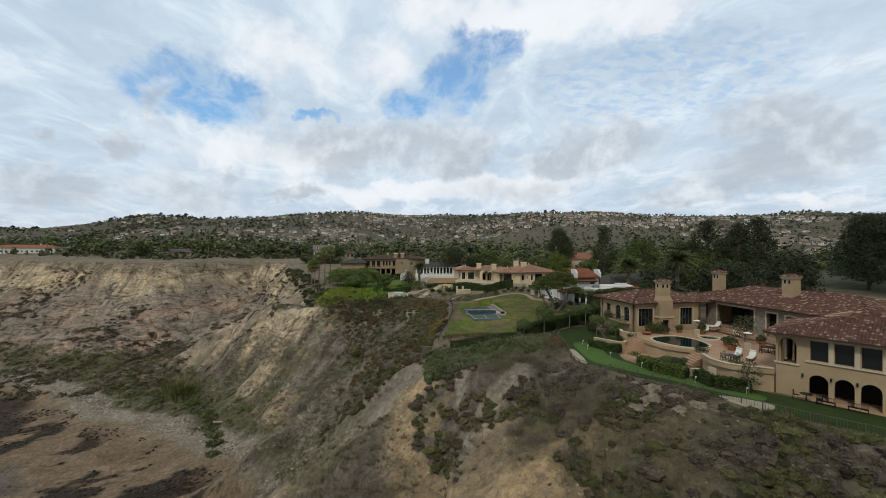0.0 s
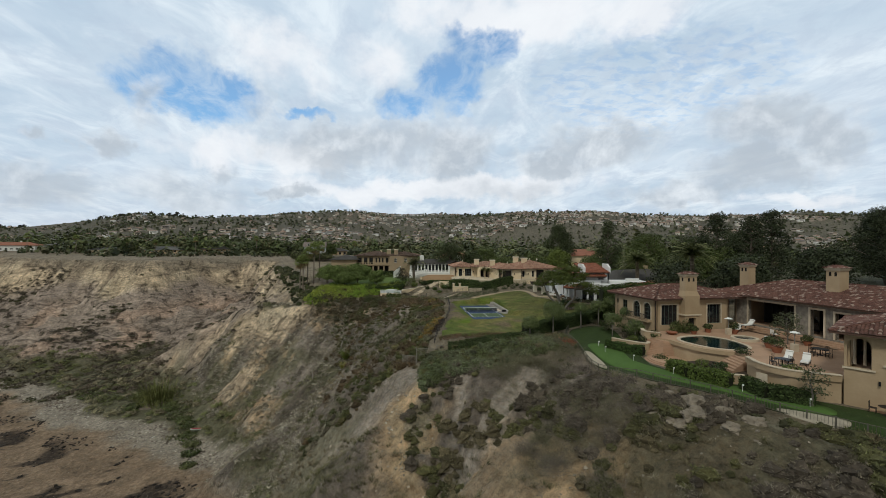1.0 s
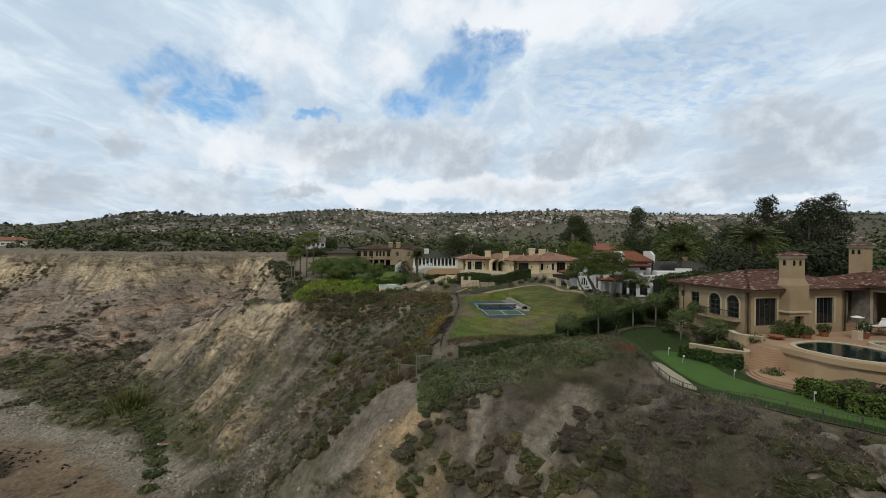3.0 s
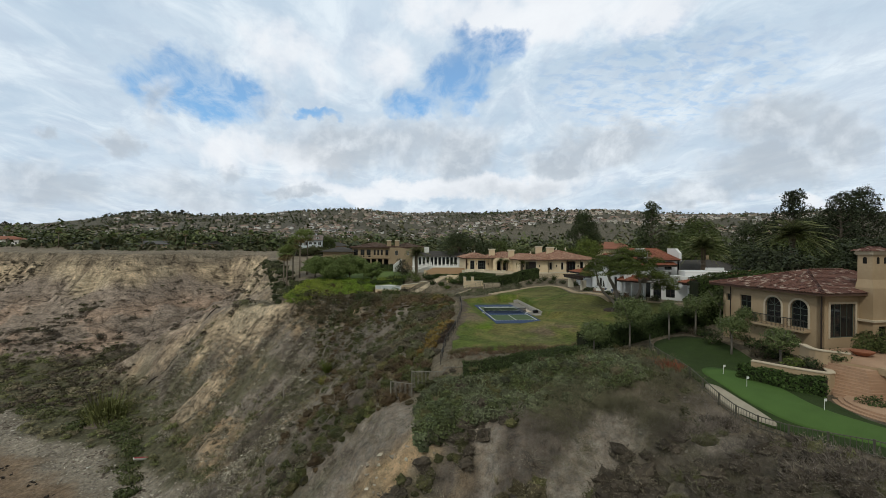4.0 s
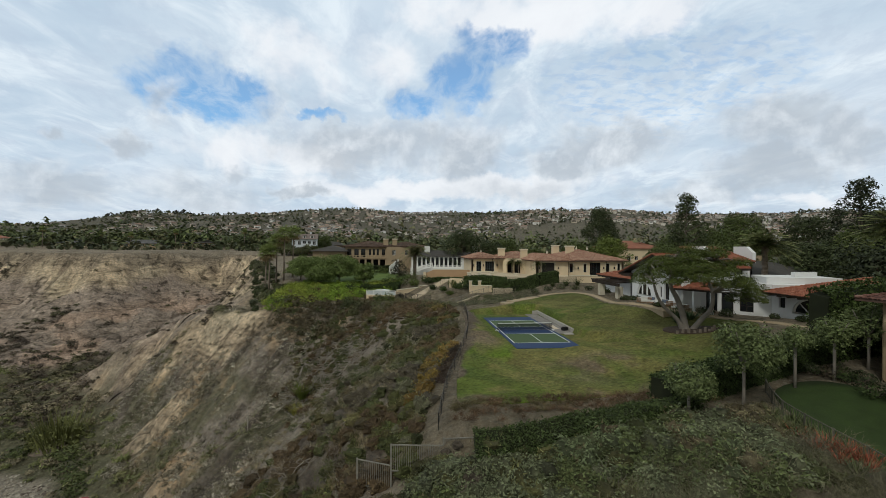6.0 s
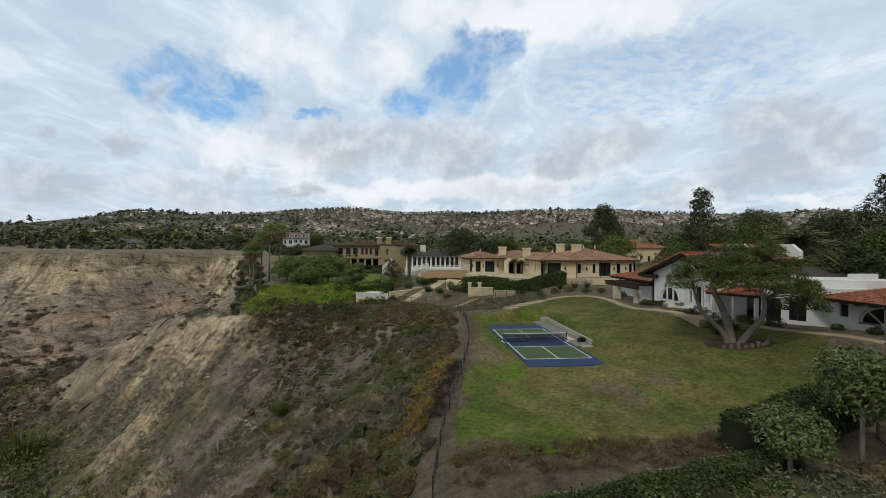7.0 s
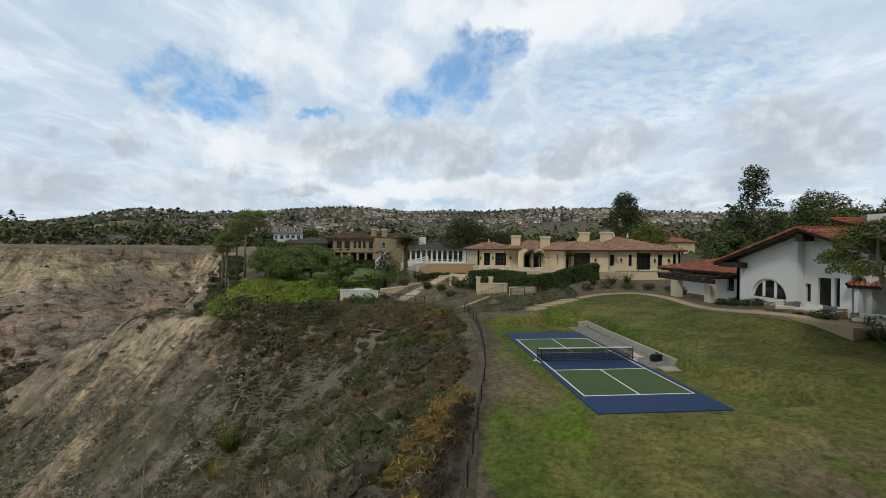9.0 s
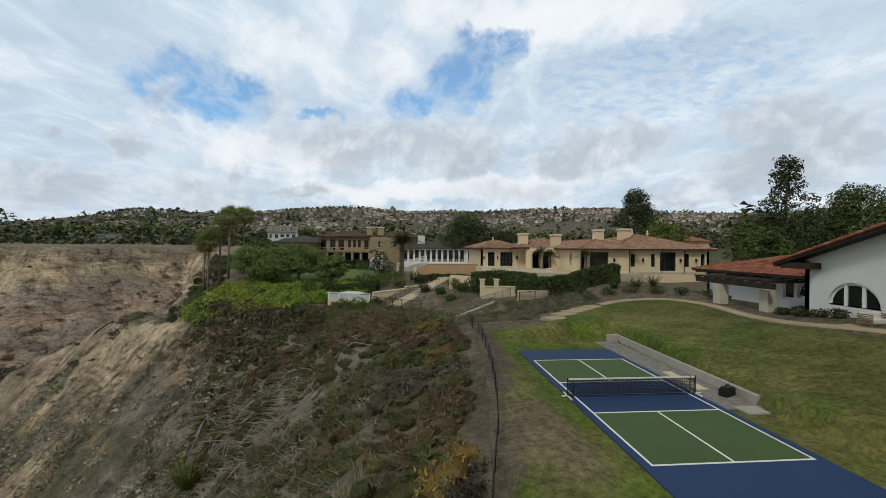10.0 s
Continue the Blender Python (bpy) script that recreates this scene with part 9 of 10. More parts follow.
# big trees behind the houses
PINE, DUSK, MID, FRESH = (0.056, 0.072, 0.034), (0.038, 0.048, 0.026), (0.085, 0.11, 0.038), (0.125, 0.16, 0.04)
for i, (n, x, y, h, s, c, lab) in enumerate((
    ("tall_pine", 56.0, 52, 20.0, 4.4, PINE, "tall dark conifer with ragged crown"),
    ("tall_pine", 60.0, 106, 21.5, 7.4, PINE, "tall broad dark conifer"),
    ("tall_pine", 66.0, 112, 18.0, 5.0, PINE, "tall dark conifer with ragged crown"),
    ("tall_pine", 82, 35, 22, 5.4, DUSK, "tall dark conifer behind the estate"),
    ("tall_pine", 88, 29, 20.5, 5.2, DUSK, "tall dark conifer behind the estate"),
    ("tall_pine", 99, 33.5, 22.5, 5.8, DUSK, "tall dark conifer behind the estate"),
    ("tall_pine", 132, 28, 23, 10.0, DUSK, "massive dark pine by the road"),
    ("tall_pine", 150, 42, 23, 10.0, DUSK, "massive dark pine by the road"),
    ("tall_pine", 122, 6, 19, 9.0, DUSK, "massive dark pine by the road"),
    ("broad_tree", 42, -1, 7.6, 4.8, DUSK, "dense dark broadleaf tree behind the estate"),
    ("broad_tree", 52, -8, 7.8, 5.6, DUSK, "dense dark broadleaf tree behind the estate"),
    ("broad_tree", 60, -16, 8.5, 5.5, DUSK, "dense dark broadleaf tree behind the estate"),
    ("broad_tree", 50, -26, 6.8, 4.5, DUSK, "dense dark broadleaf tree behind the estate"),
    ("broad_tree", 38.5, -8, 6.5, 4.0, DUSK, "dense dark broadleaf tree behind the estate"),
    ("broad_tree", 7.2, 96, 13.5, 7.0, PINE, "large dark round-headed tree behind the villa"),
    ("broad_tree", 17, 98, 10, 5.5, PINE, "dark round-headed tree behind the villa"),
    ("broad_tree", 26, 84, 8, 5.0, MID, "green broadleaf tree behind the villa"),
    ("broad_tree", 38, 76, 8.5, 5.0, MID, "green broadleaf tree behind the villa"),
    ("broad_tree", 46, 70, 9.5, 5.5, FRESH, "fresh green broadleaf tree behind the villa"),
    ("broad_tree", 62, 64, 11, 6.0, MID, "broad green tree among the houses"),
    ("broad_tree", 57, 37, 11.5, 4.8, MID, "broad green tree among the houses"),
    ("broad_tree", 80, 34, 11, 6.5, MID, "broad green tree among the houses"),
    ("broad_tree", 66, 30, 8.5, 5.5, PINE, "broad dark tree among the houses"),
    ("broad_tree", 72, 14, 8, 5.4, PINE, "broad dark tree among the houses"),
    ("broad_tree", 48, 48, 7.5, 4.5, MID, "green tree beside the villa"),
    ("broad_tree", 30, 128, 11, 6, MID, "green tree behind the shingle house"),
    ("broad_tree", -8, 128, 9, 5.5, MID, "green tree behind the mansion"),
    ("broad_tree", 71, 53, 15.5, 6.8, MID, "tall spreading green tree behind the white house"),
    ("broad_tree", 84, 48, 15, 6.5, PINE, "tall dark spreading tree behind the white house"),
    ("broad_tree", 96, 42, 16.5, 7.5, PINE, "tall dark spreading tree behind the white house"),
    ("broad_tree", 78, 68, 13, 6.5, MID, "tall spreading green tree behind the white house"),
    ("broad_tree", -60, 205, 8, 5, MID, "broad tree beside the rim houses"),
)):
    if n == "tall_pine":
        crown_tree(n, on(x, y, 37 * i), h, s, c, 400 + i, lab, leaf=0.23, clumps=60, per=52, bare=0.14, flat=0.75, trunk=0.45, taper=0.75, lump=0.8)
    else:
        crown_tree(n, on(x, y, 37 * i), h, s, c, 400 + i, lab, leaf=0.22, clumps=50, per=52, bare=0.2, flat=0.85, trunk=0.35, taper=0.5, lump=0.85)
# flat-topped pines and bright ground cover on the point
for i, (x, y, h, s) in enumerate(((-37.5, 73, 6.6, 5.4), (-29.5, 70, 7.2, 5.8), (-22.5, 66, 5.6, 3.6), (-33.5, 66, 4.8, 4.2), (-41.5, 78, 5.6, 4.4))):
    crown_tree("umbrella_pine", on(x, y, 70 * i), h, s, (0.125, 0.17, 0.055), 450 + i, "flat-topped green pine on the point", leaf=0.17, clumps=44, per=120, bare=0.34, flat=0.62, trunk=0.2, taper=0.4, lump=0.8)
for i, (x, y, r) in enumerate(((-12.5, 57.5, 1.8), (-15.0, 60.0, 1.9), (-9.6, 56.0, 1.4), (-7.0, 58.6, 1.4), (-6.2, 57.0, 1.1), (-10.4, 61.4, 2.0), (-21.5, 58.4, 1.6), (-24.5, 57.6, 1.7), (-1.0, 51.0, 1.3), (-0.4, 46.4, 0.9), (-13, 70, 2.0), (-18.5, 82, 1.8), (0.6, 44.6, 1.5), (1.8, 43.2, 1.3), (-2.4, 43.4, 0.7), (-3.4, 47.4, 0.8), (-16.8, 62.0, 1.5), (-5.0, 65.2, 1.8), (-2.4, 64.4, 1.6), (0.8, 64.6, 1.3), (-15.4, 46.6, 1.5), (-17.6, 48.4, 1.2), (-5.6, 50.6, 0.8))):
    bush("terrace_shrub", on(x, y), (r, r, r * 0.75), ((0.05, 0.075, 0.022), (0.035, 0.05, 0.02), (0.085, 0.115, 0.03))[i % 3], 480 + i, "leafy shrub in the terraced garden", 0.13, 560, "terraced garden shrubs")
reeds = thing("reed_clump", on(-92.5, 61.5), "large green clump of tall reeds above the beach", "reeds")
q = np.concatenate([blades(260, 5.5, 7.5, 0.16, 475, 0.55), leaf_cloud(500, (7.0, 6.0, 4.0), 0.5, 476, 0.5, 0.4, low=-0.1) + np.array((0, 0, 0.8))])
leaves_mesh("leaves", q, LEAF, reeds, tinted(q, (0.135, 0.145, 0.055), 477, 0.2))
part("root_mat", Geo().lathe(((5.5, -0.6), (4.0, 0.5), (0.1, 1.0)), sides=14), BARK, reeds)
for i, (x, y, r) in enumerate(((-85, 54, 4.2), (-80, 48, 3.6), (-101, 66, 4.0), (-76, 44, 3.0), (-72, 39, 3.2), (-67.5, 30, 2.6), (-70, 34, 2.8), (-98, 58, 3.2), (-110, 66, 4.0), (-118, 70, 4.0), (-66, 26, 2.2), (-64.5, 22, 1.8))):
    bush("shore_shrub", on(x, y, 0, -0.3), (r, r * 0.8, r * 0.34), ((0.085, 0.105, 0.042), (0.07, 0.088, 0.036), (0.10, 0.11, 0.05))[i % 3], 490 + i, "low spreading green shrub at the back of the beach", 0.26, 420, "shrubs above the beach")
crown_tree("dark_shrub_tree", on(-13.6, 66, 0), 5.2, 2.4, (0.05, 0.05, 0.035), 470, "dark ragged small tree beside the palm", leaf=0.16, clumps=18, per=90, bare=0.25, trunk=0.14)


# ---- bluff scrub, grass, rocks, and the far hillside ----
def plants_where(n, x0, x1, y0, y1, keep, seed, sizes, forms, colours, spread=0.2, patch=7.0):
    """Random places kept by a density field; each row: x, y, size, turn, form, r, g, b."""
    rng = np.random.default_rng(seed)
    x, y = rng.uniform(x0, x1, n), rng.uniform(y0, y1, n)
    ok = rng.random(n) < keep(x, y)
    x, y = x[ok], y[ok]
    k = len(x)
    pick = (fbm(x, y, patch, 3, 900 + seed) * 1.7 + 0.5 + 0.16 * rng.standard_normal(k)) * len(colours)
    c = np.array(colours)[np.clip(pick.astype(int), 0, len(colours) - 1)] * (1 + spread * rng.standard_normal((k, 1)))
    s = rng.uniform(*sizes, k) * (0.75 + 0.5 * rng.random(k))
    return np.c_[x, y, s, rng.random(k) * 6.28, rng.integers(0, forms, k), np.clip(c, 0.006, 0.6)]


def slope_mask(x, y, lo=0.0):
    d = rim_distance(x, y)[0]
    return d < lo


RAIL_Y, RAIL_X = [-72, -59.8, -53.4, -46.6, -41.4, -36, -30.5, -26, -21, -17.8], [30, 22.6, 18.6, 14.6, 11.0, 8.4, 8.6, 9.2, 9.8, 11.6]


def seaward(x, y):
    """On the open side of the railing below the putting green, or on the slope."""
    return np.where(y < -19.5, x < np.interp(y, RAIL_Y, RAIL_X), slope_mask(x, y, -0.4))


GREY_SCRUB = [np.concatenate([leaf_cloud(38, (1, 1, 0.6), 0.1, 520 + i, 0.3, 0.35, low=-0.3, bumps=0.5) + np.array((0, 0, 0.3)), twigs(36, 1.0, 530 + i, 0.018)]) for i in range(4)]
DARK_SCRUB = [leaf_cloud(130, (1, 1, 0.75), 0.12, 510 + i, 0.3, 0.6, low=-0.3, bumps=0.5) + np.array((0, 0, 0.35)) for i in range(4)]
TURF_TUFTS = [blades(8, 0.5, 0.6, 0.035, 545 + i, 0.9) for i in range(3)]
TUFTS = [blades(34, 0.35, 0.6, 0.02, 540 + i, 0.9) for i in range(3)]
FAR_SCRUB = [leaf_cloud(44, (1, 1, 0.55), 0.25, 550 + i, 0.3, 0.7, low=-0.2) + np.array((0, 0, 0.3)) for i in range(3)]

FLAT_SCRUB = [leaf_cloud(100, (1, 1, 0.5), 0.14, 555 + i, 0.3, 0.6, low=-0.2, bumps=0.5) + np.array((0, 0, 0.3)) for i in range(3)]
MOUNDS = [mound(290, 0.088, 610 + i) for i in range(5)]
MOUND_LEAVES, MOUND_BODIES = [m[0] for m in MOUNDS], [m[1] for m in MOUNDS]
SPIKES = [mound(160, 0.118, 620 + i, 0.72, 0.36, 1.1) for i in range(5)]
SPIKE_LEAVES, SPIKE_BODIES = [m[0] for m in SPIKES], [m[1] for m in SPIKES]
BRUSH = [brush(84, 630 + i, 0.5, 0.009) for i in range(4)]
HAZE = [brush(420, 636 + i, 0.3, 0.0055, 0.8) for i in range(4)]
COMBED = [combed(44, 0.9, 0.8, 0.0045, 640 + i) for i in range(4)]


def downhill(rows, spread=0.35, seed=0):
    """Turn plants so that they lie down the slope."""
    x, y = rows[:, 0], rows[:, 1]
    gx = height(x + 0.8, y, False) - height(x - 0.8, y, False)
    gy = height(x, y + 0.8, False) - height(x, y - 0.8, False)
    rows[:, 3] = np.arctan2(-gy, -gx) + spread * np.random.default_rng(seed).standard_normal(len(x))
    return rows


# dense evergreen scrub below the putting green and down the hollows
thick = plants_where(5200, -15, 26, -70, -19, lambda x, y: seaward(x, y) * growth(x, y) * step(-0.42, -0.1, fbm(x, y, 3.2, 3, 345)), 1, (0.35, 1.0), 5, [(0.15, 0.13, 0.105), (0.125, 0.13, 0.06), (0.15, 0.152, 0.068), (0.11, 0.115, 0.055), (0.17, 0.15, 0.092)])
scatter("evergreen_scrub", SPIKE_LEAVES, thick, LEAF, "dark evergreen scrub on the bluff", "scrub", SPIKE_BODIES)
fringe = plants_where(700, -2, 26, -66, -21, lambda x, y: (np.interp(y, RAIL_Y, RAIL_X) - x > 0.5) * (np.interp(y, RAIL_Y, RAIL_X) - x < 2.8) * 0.95, 26, (0.4, 0.75), 5, [(0.12, 0.13, 0.06), (0.14, 0.145, 0.07), (0.11, 0.115, 0.06)])
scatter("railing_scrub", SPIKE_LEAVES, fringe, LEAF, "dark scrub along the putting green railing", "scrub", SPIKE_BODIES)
# silvery saltbush under the railing
silver = plants_where(700, -11.8, 8.8, -26.4, -20.8, lambda x, y: step(-26.6, -24.2, y + 0.1 * np.abs(x + 2)) * (x < 7.2 + 0.0 * y), 2, (0.5, 0.95), 5, [(0.125, 0.155, 0.085), (0.105, 0.13, 0.055), (0.145, 0.165, 0.10)])
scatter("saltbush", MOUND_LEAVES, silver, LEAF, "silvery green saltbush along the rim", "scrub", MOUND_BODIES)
# purple-grey dead scrub between the saltbush and the putting green
mauve = plants_where(760, -9, 10, -46, -23.5, lambda x, y: seaward(x, y) * step(-8, -4, x + 0.2 * (y + 26)) * step(-0.25, 0.05, fbm(x, y, 7, 3, 321)) * (1 - 0.4 * growth(x, y)), 15, (0.7, 1.5), 4, [(0.25, 0.215, 0.205), (0.20, 0.175, 0.16), (0.17, 0.16, 0.11)])
scatter("mauve_scrub", HAZE, mauve, LEAF, "mauve-grey dry scrub below the putting green", "scrub")
# dark leafless thickets in the hollows of the bare soil
gloom = plants_where(1500, -34, 8, -66, 10, lambda x, y: seaward(x, y) * slope_mask(x, y, -2) * step(0.14, 0.22, fbm(x, y, 9, 4, 341)) * (1 - 0.6 * open_soil(x, y)), 28, (0.8, 1.7), 4, [(0.17, 0.145, 0.135), (0.145, 0.135, 0.10), (0.20, 0.17, 0.155)])
scatter("dark_thickets", HAZE, gloom, LEAF, "dark leafless thickets in the bluff's hollows", "scrub")
# grey dry brush over the slopes
dry = plants_where(7400, -48, 24, -64, 60, lambda x, y: seaward(x, y) * slope_mask(x, y, -0.4) * (1 - 0.75 * open_soil(x, y)) * (1 - 0.9 * pale_rock(x, y)) * (0.3 + 0.7 * step(-0.2, 0.1, fbm(x, y, 9, 3, 305))), 3, (0.35, 0.95), 4, [(0.19, 0.165, 0.125), (0.32, 0.285, 0.24), (0.44, 0.40, 0.345), (0.38, 0.345, 0.30), (0.26, 0.225, 0.19), (0.16, 0.16, 0.09)])
scatter("dry_brush", BRUSH, dry, LEAF, "grey dry brush covering the bluff slope", "scrub")
# pale dead grass combed down the slope in streaks
pale = plants_where(7000, -60, 6, -64, 50, lambda x, y: seaward(x, y) * slope_mask(x, y, -0.4) * (1 - 0.7 * open_soil(x, y)) * (1 - 0.9 * pale_rock(x, y)) * step(-33, -30, height(x, y, False)) * step(0.0, 0.16, fbm(rim_distance(x, y)[3] + 2.5 * fbm(x, y, 10, 2, 13), 0.1 * rim_distance(x, y)[0], 4.5, 3, 343)), 29, (0.7, 1.3), 4, [(0.35, 0.32, 0.275), (0.42, 0.39, 0.345), (0.28, 0.25, 0.205), (0.21, 0.205, 0.12)])
scatter("combed_grass", COMBED, downhill(pale), LEAF, "pale dead grass lying down the slope", "grass")
# olive scrub on the upper slope beside the lawn and on the point
olive = plants_where(5400, -34, -2, -19, 62, lambda x, y: slope_mask(x, y, 11.0) * step(-19, -8, rim_distance(x, y)[0]) * (x < np.interp(y, [-18, -12, -6, 0, 5, 11, 19, 25, 60], [-10.8, -9.8, -8.5, -7.1, -5.8, -4.8, -4.1, -4.2, -12])) * (0.4 + 0.6 * step(-0.2, 0.05, fbm(x, y, 8, 3, 323))), 4, (0.42, 1.0), 5, [(0.14, 0.102, 0.06), (0.13, 0.11, 0.065), (0.135, 0.128, 0.058), (0.092, 0.108, 0.04), (0.115, 0.128, 0.048), (0.088, 0.104, 0.042), (0.16, 0.165, 0.105), (0.145, 0.13, 0.095)])
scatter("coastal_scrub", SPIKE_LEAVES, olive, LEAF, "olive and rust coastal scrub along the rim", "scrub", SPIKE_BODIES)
# thinner cover of the spur and the slopes further down
THIN_SCRUB = [np.concatenate([leaf_cloud(24, (1, 1, 0.6), 0.16, 570 + i, 0.3, 0.5, low=-0.3, bumps=0.5) + np.array((0, 0, 0.3)), twigs(12, 1.0, 575 + i, 0.035)]) for i in range(3)]
spur = plants_where(16000, -110, -30, -20, 78, lambda x, y: slope_mask(x, y, -0.4) * step(-34.5, -32, height(x, y, False)) * (1 - 0.93 * pale_rock(x, y)) * (0.25 + 0.75 * step(-0.15, 0.1, fbm(x, y, 11, 4, 307))) * (x < -30 - 0.0 * y), 21, (0.5, 1.1), 3, [(0.19, 0.17, 0.135), (0.33, 0.30, 0.265), (0.40, 0.37, 0.325), (0.34, 0.305, 0.265), (0.24, 0.205, 0.175), (0.17, 0.17, 0.10)])
scatter("spur_brush", THIN_SCRUB, spur, LEAF, "grey leafless brush over the lower spur", "scrub")
gold = np.array([(-7.6, -0.3, 0.75, 0, 0, 0.30, 0.22, 0.06), (-8.3, -2.5, 0.75, 1, 1, 0.26, 0.17, 0.05), (-6.8, 1.5, 0.7, 2, 2, 0.28, 0.19, 0.06), (-8.9, -4.8, 0.7, 3, 3, 0.24, 0.18, 0.05), (-9.4, -8.2, 0.75, 4, 0, 0.26, 0.19, 0.05), (-6.2, 23.0, 0.9, 5, 1, 0.21, 0.17, 0.06), (-5.8, 15.6, 0.8, 1, 2, 0.20, 0.15, 0.06), (-6.4, 9.4, 0.75, 1, 3, 0.15, 0.15, 0.06), (-10.2, -11.0, 0.8, 1, 3, 0.22, 0.15, 0.045)])
scatter("golden_shrubs", SPIKE_LEAVES, np.vstack([gold + np.array((0, 0, 0.3, 0, 0, 0, 0, 0)), gold + np.array((0.35, 0.8, 0.1, 2, 0, 0, 0, 0)), gold + np.array((-0.8, -0.5, 0.15, 3, 0, 0, 0, 0))]), LEAF, "golden and rust-coloured shrubs beside the fence", "shrub", SPIKE_BODIES)
bank = plants_where(900, -13, 5, 33, 57, lambda x, y: (rim_distance(x, y)[0] > 0.5) * (y > 36 + 0.8 * x) * (np.abs((x + 10.4) * 10.6 - (y - 46.4) * 8.2) / 13.4 > 1.6) * (x + 10.4 > (y - 46.4) * 0.77), 22, (0.18, 0.5), 4, [(0.15, 0.155, 0.095), (0.12, 0.135, 0.075), (0.20, 0.185, 0.14), (0.17, 0.15, 0.115)])
scatter("bank_planting", GREY_SCRUB, bank, LEAF, "small grey-green plants dotted over the garden bank", "ground cover")
under = plants_where(1500, -24, -4, 30, 51, lambda x, y: (rim_distance(x, y)[0] > -2) * (np.hypot((x + 17) / 4.6, (y - 53) / 4) > 1) * ((x + 13.9) * 7.5 + (y - 50) * 7.4 < 2) * 0.8, 23, (0.4, 0.85), 4, [(0.14, 0.145, 0.085), (0.17, 0.155, 0.09), (0.14, 0.13, 0.10), (0.12, 0.14, 0.06), (0.16, 0.12, 0.08)])
scatter("rim_scrub", GREY_SCRUB, under, LEAF, "grey and olive scrub below the garden fence", "scrub")
tall_rim = plants_where(420, -42, -18, 36, 58, lambda x, y: (np.abs(rim_distance(x, y)[0] + 3) < 4) * 0.8, 24, (0.9, 1.7), 4, [(0.075, 0.078, 0.036), (0.088, 0.07, 0.042), (0.095, 0.078, 0.05), (0.06, 0.072, 0.03)])
scatter("rim_bushes", DARK_SCRUB, tall_rim, LEAF, "tall olive and rust bushes below the point", "scrub")
point = plants_where(900, -84, -40, 60, 150, lambda x, y: (np.abs(rim_distance(x, y)[0] - 0.5) < 3.5) * (rim_distance(x, y)[3] > 150) * (x < -43), 30, (0.8, 1.7), 5, [(0.075, 0.09, 0.04), (0.06, 0.075, 0.034), (0.10, 0.105, 0.055)])
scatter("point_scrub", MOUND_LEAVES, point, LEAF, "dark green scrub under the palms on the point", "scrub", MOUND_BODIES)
maroon = plants_where(420, -9.5, -4.6, -10, 1.5, lambda x, y: (x < np.interp(y, [-12, -6.5, -0.6, 4.6], [-8.9, -7.6, -6.1, -4.8])) * (x > np.interp(y, [-12, -6.5, -0.6, 4.6], [-8.9, -7.6, -6.1, -4.8]) - 2.4), 25, (0.4, 0.7), 4, [(0.06, 0.042, 0.038), (0.075, 0.055, 0.045), (0.05, 0.04, 0.034)])
scatter("maroon_scrub", GREY_SCRUB, maroon, LEAF, "dark maroon dry scrub against the wire fence", "scrub")
rust = plants_where(420, -8.5, 9, -18.8, -15.2, lambda x, y: 0.9 * step(-18.8, -17.6, y + 0 * x), 14, (0.35, 0.6), 4, [(0.14, 0.09, 0.06), (0.12, 0.10, 0.055)])
scatter("rusty_scrub", GREY_SCRUB, rust, LEAF, "rusty brown scrub at the lawn's lower edge", "scrub")
bright = plants_where(2100, -48, -13, 46, 76, lambda x, y: (rim_distance(x, y)[0] > -5) * (np.hypot((x + 29) / 17, (y - 61) / 8.5) < 1), 5, (0.6, 1.2), 4, [(0.20, 0.30, 0.042), (0.15, 0.22, 0.036), (0.25, 0.30, 0.055)])
scatter("bright_ground_cover", DARK_SCRUB, bright, LEAF, "bright green ground cover on the point", "ground cover")
slope_bed = plants_where(900, -8, 14, 24, 38, lambda x, y: (rim_distance(x, y)[0] > 1) * (y > 21.5 + 0.75 * np.maximum(x, 0)) * (x > -4.5 + 0.8 * (y - 33)) * 0.85, 6, (0.35, 0.7), 4, [(0.125, 0.135, 0.085), (0.095, 0.11, 0.055), (0.155, 0.155, 0.11)])
scatter("lavender_bed", GREY_SCRUB, slope_bed, LEAF, "grey-green lavender and low planting above the lawn", "flower bed")
grass = plants_where(9000, -34, 22, -64, 40, lambda x, y: slope_mask(x, y, -0.2) * (1 - 0.6 * open_soil(x, y)) * step(-0.05, 0.2, fbm(x, y, 8, 3, 309)), 7, (0.5, 1.1), 3, [(0.26, 0.215, 0.15), (0.19, 0.165, 0.11), (0.13, 0.125, 0.065)])
scatter("dry_grass", TUFTS, grass, LEAF, "tufts of dry straw-coloured grass on the bluff", "grass")
turf = plants_where(22000, -8, 24, -16, 28, lambda x, y: np.hypot((x - 6) / 14, (y - 5) / 20) < 1.0, 17, (0.06, 0.16), 3, [(0.075, 0.115, 0.02), (0.10, 0.125, 0.03), (0.16, 0.145, 0.06), (0.09, 0.12, 0.025)], patch=4.0)
away = ~((turf[:, 0] > -0.6) & (turf[:, 0] < 8.9) & (turf[:, 1] > -2.5) & (turf[:, 1] < 19.2))
scatter("lawn_tufts", TURF_TUFTS, turf[away], LEAF, "short uneven grass tufts on the lawn", "grass")
cove = plants_where(9000, -330, -50, 70, 215, lambda x, y: slope_mask(x, y, -3) * np.maximum(step(0.1, 0.2, fbm(x, y, 20, 4, 313) - 0.009 * (height(x, y, False) + 16)), 0.06 + 0 * x), 8, (0.4, 1.5), 3, [(0.10, 0.085, 0.068), (0.12, 0.095, 0.078), (0.09, 0.088, 0.05)])
scatter("cliff_scrub", FAR_SCRUB, cove, LEAF, "dark scattered scrub on the far cliff", "scrub")
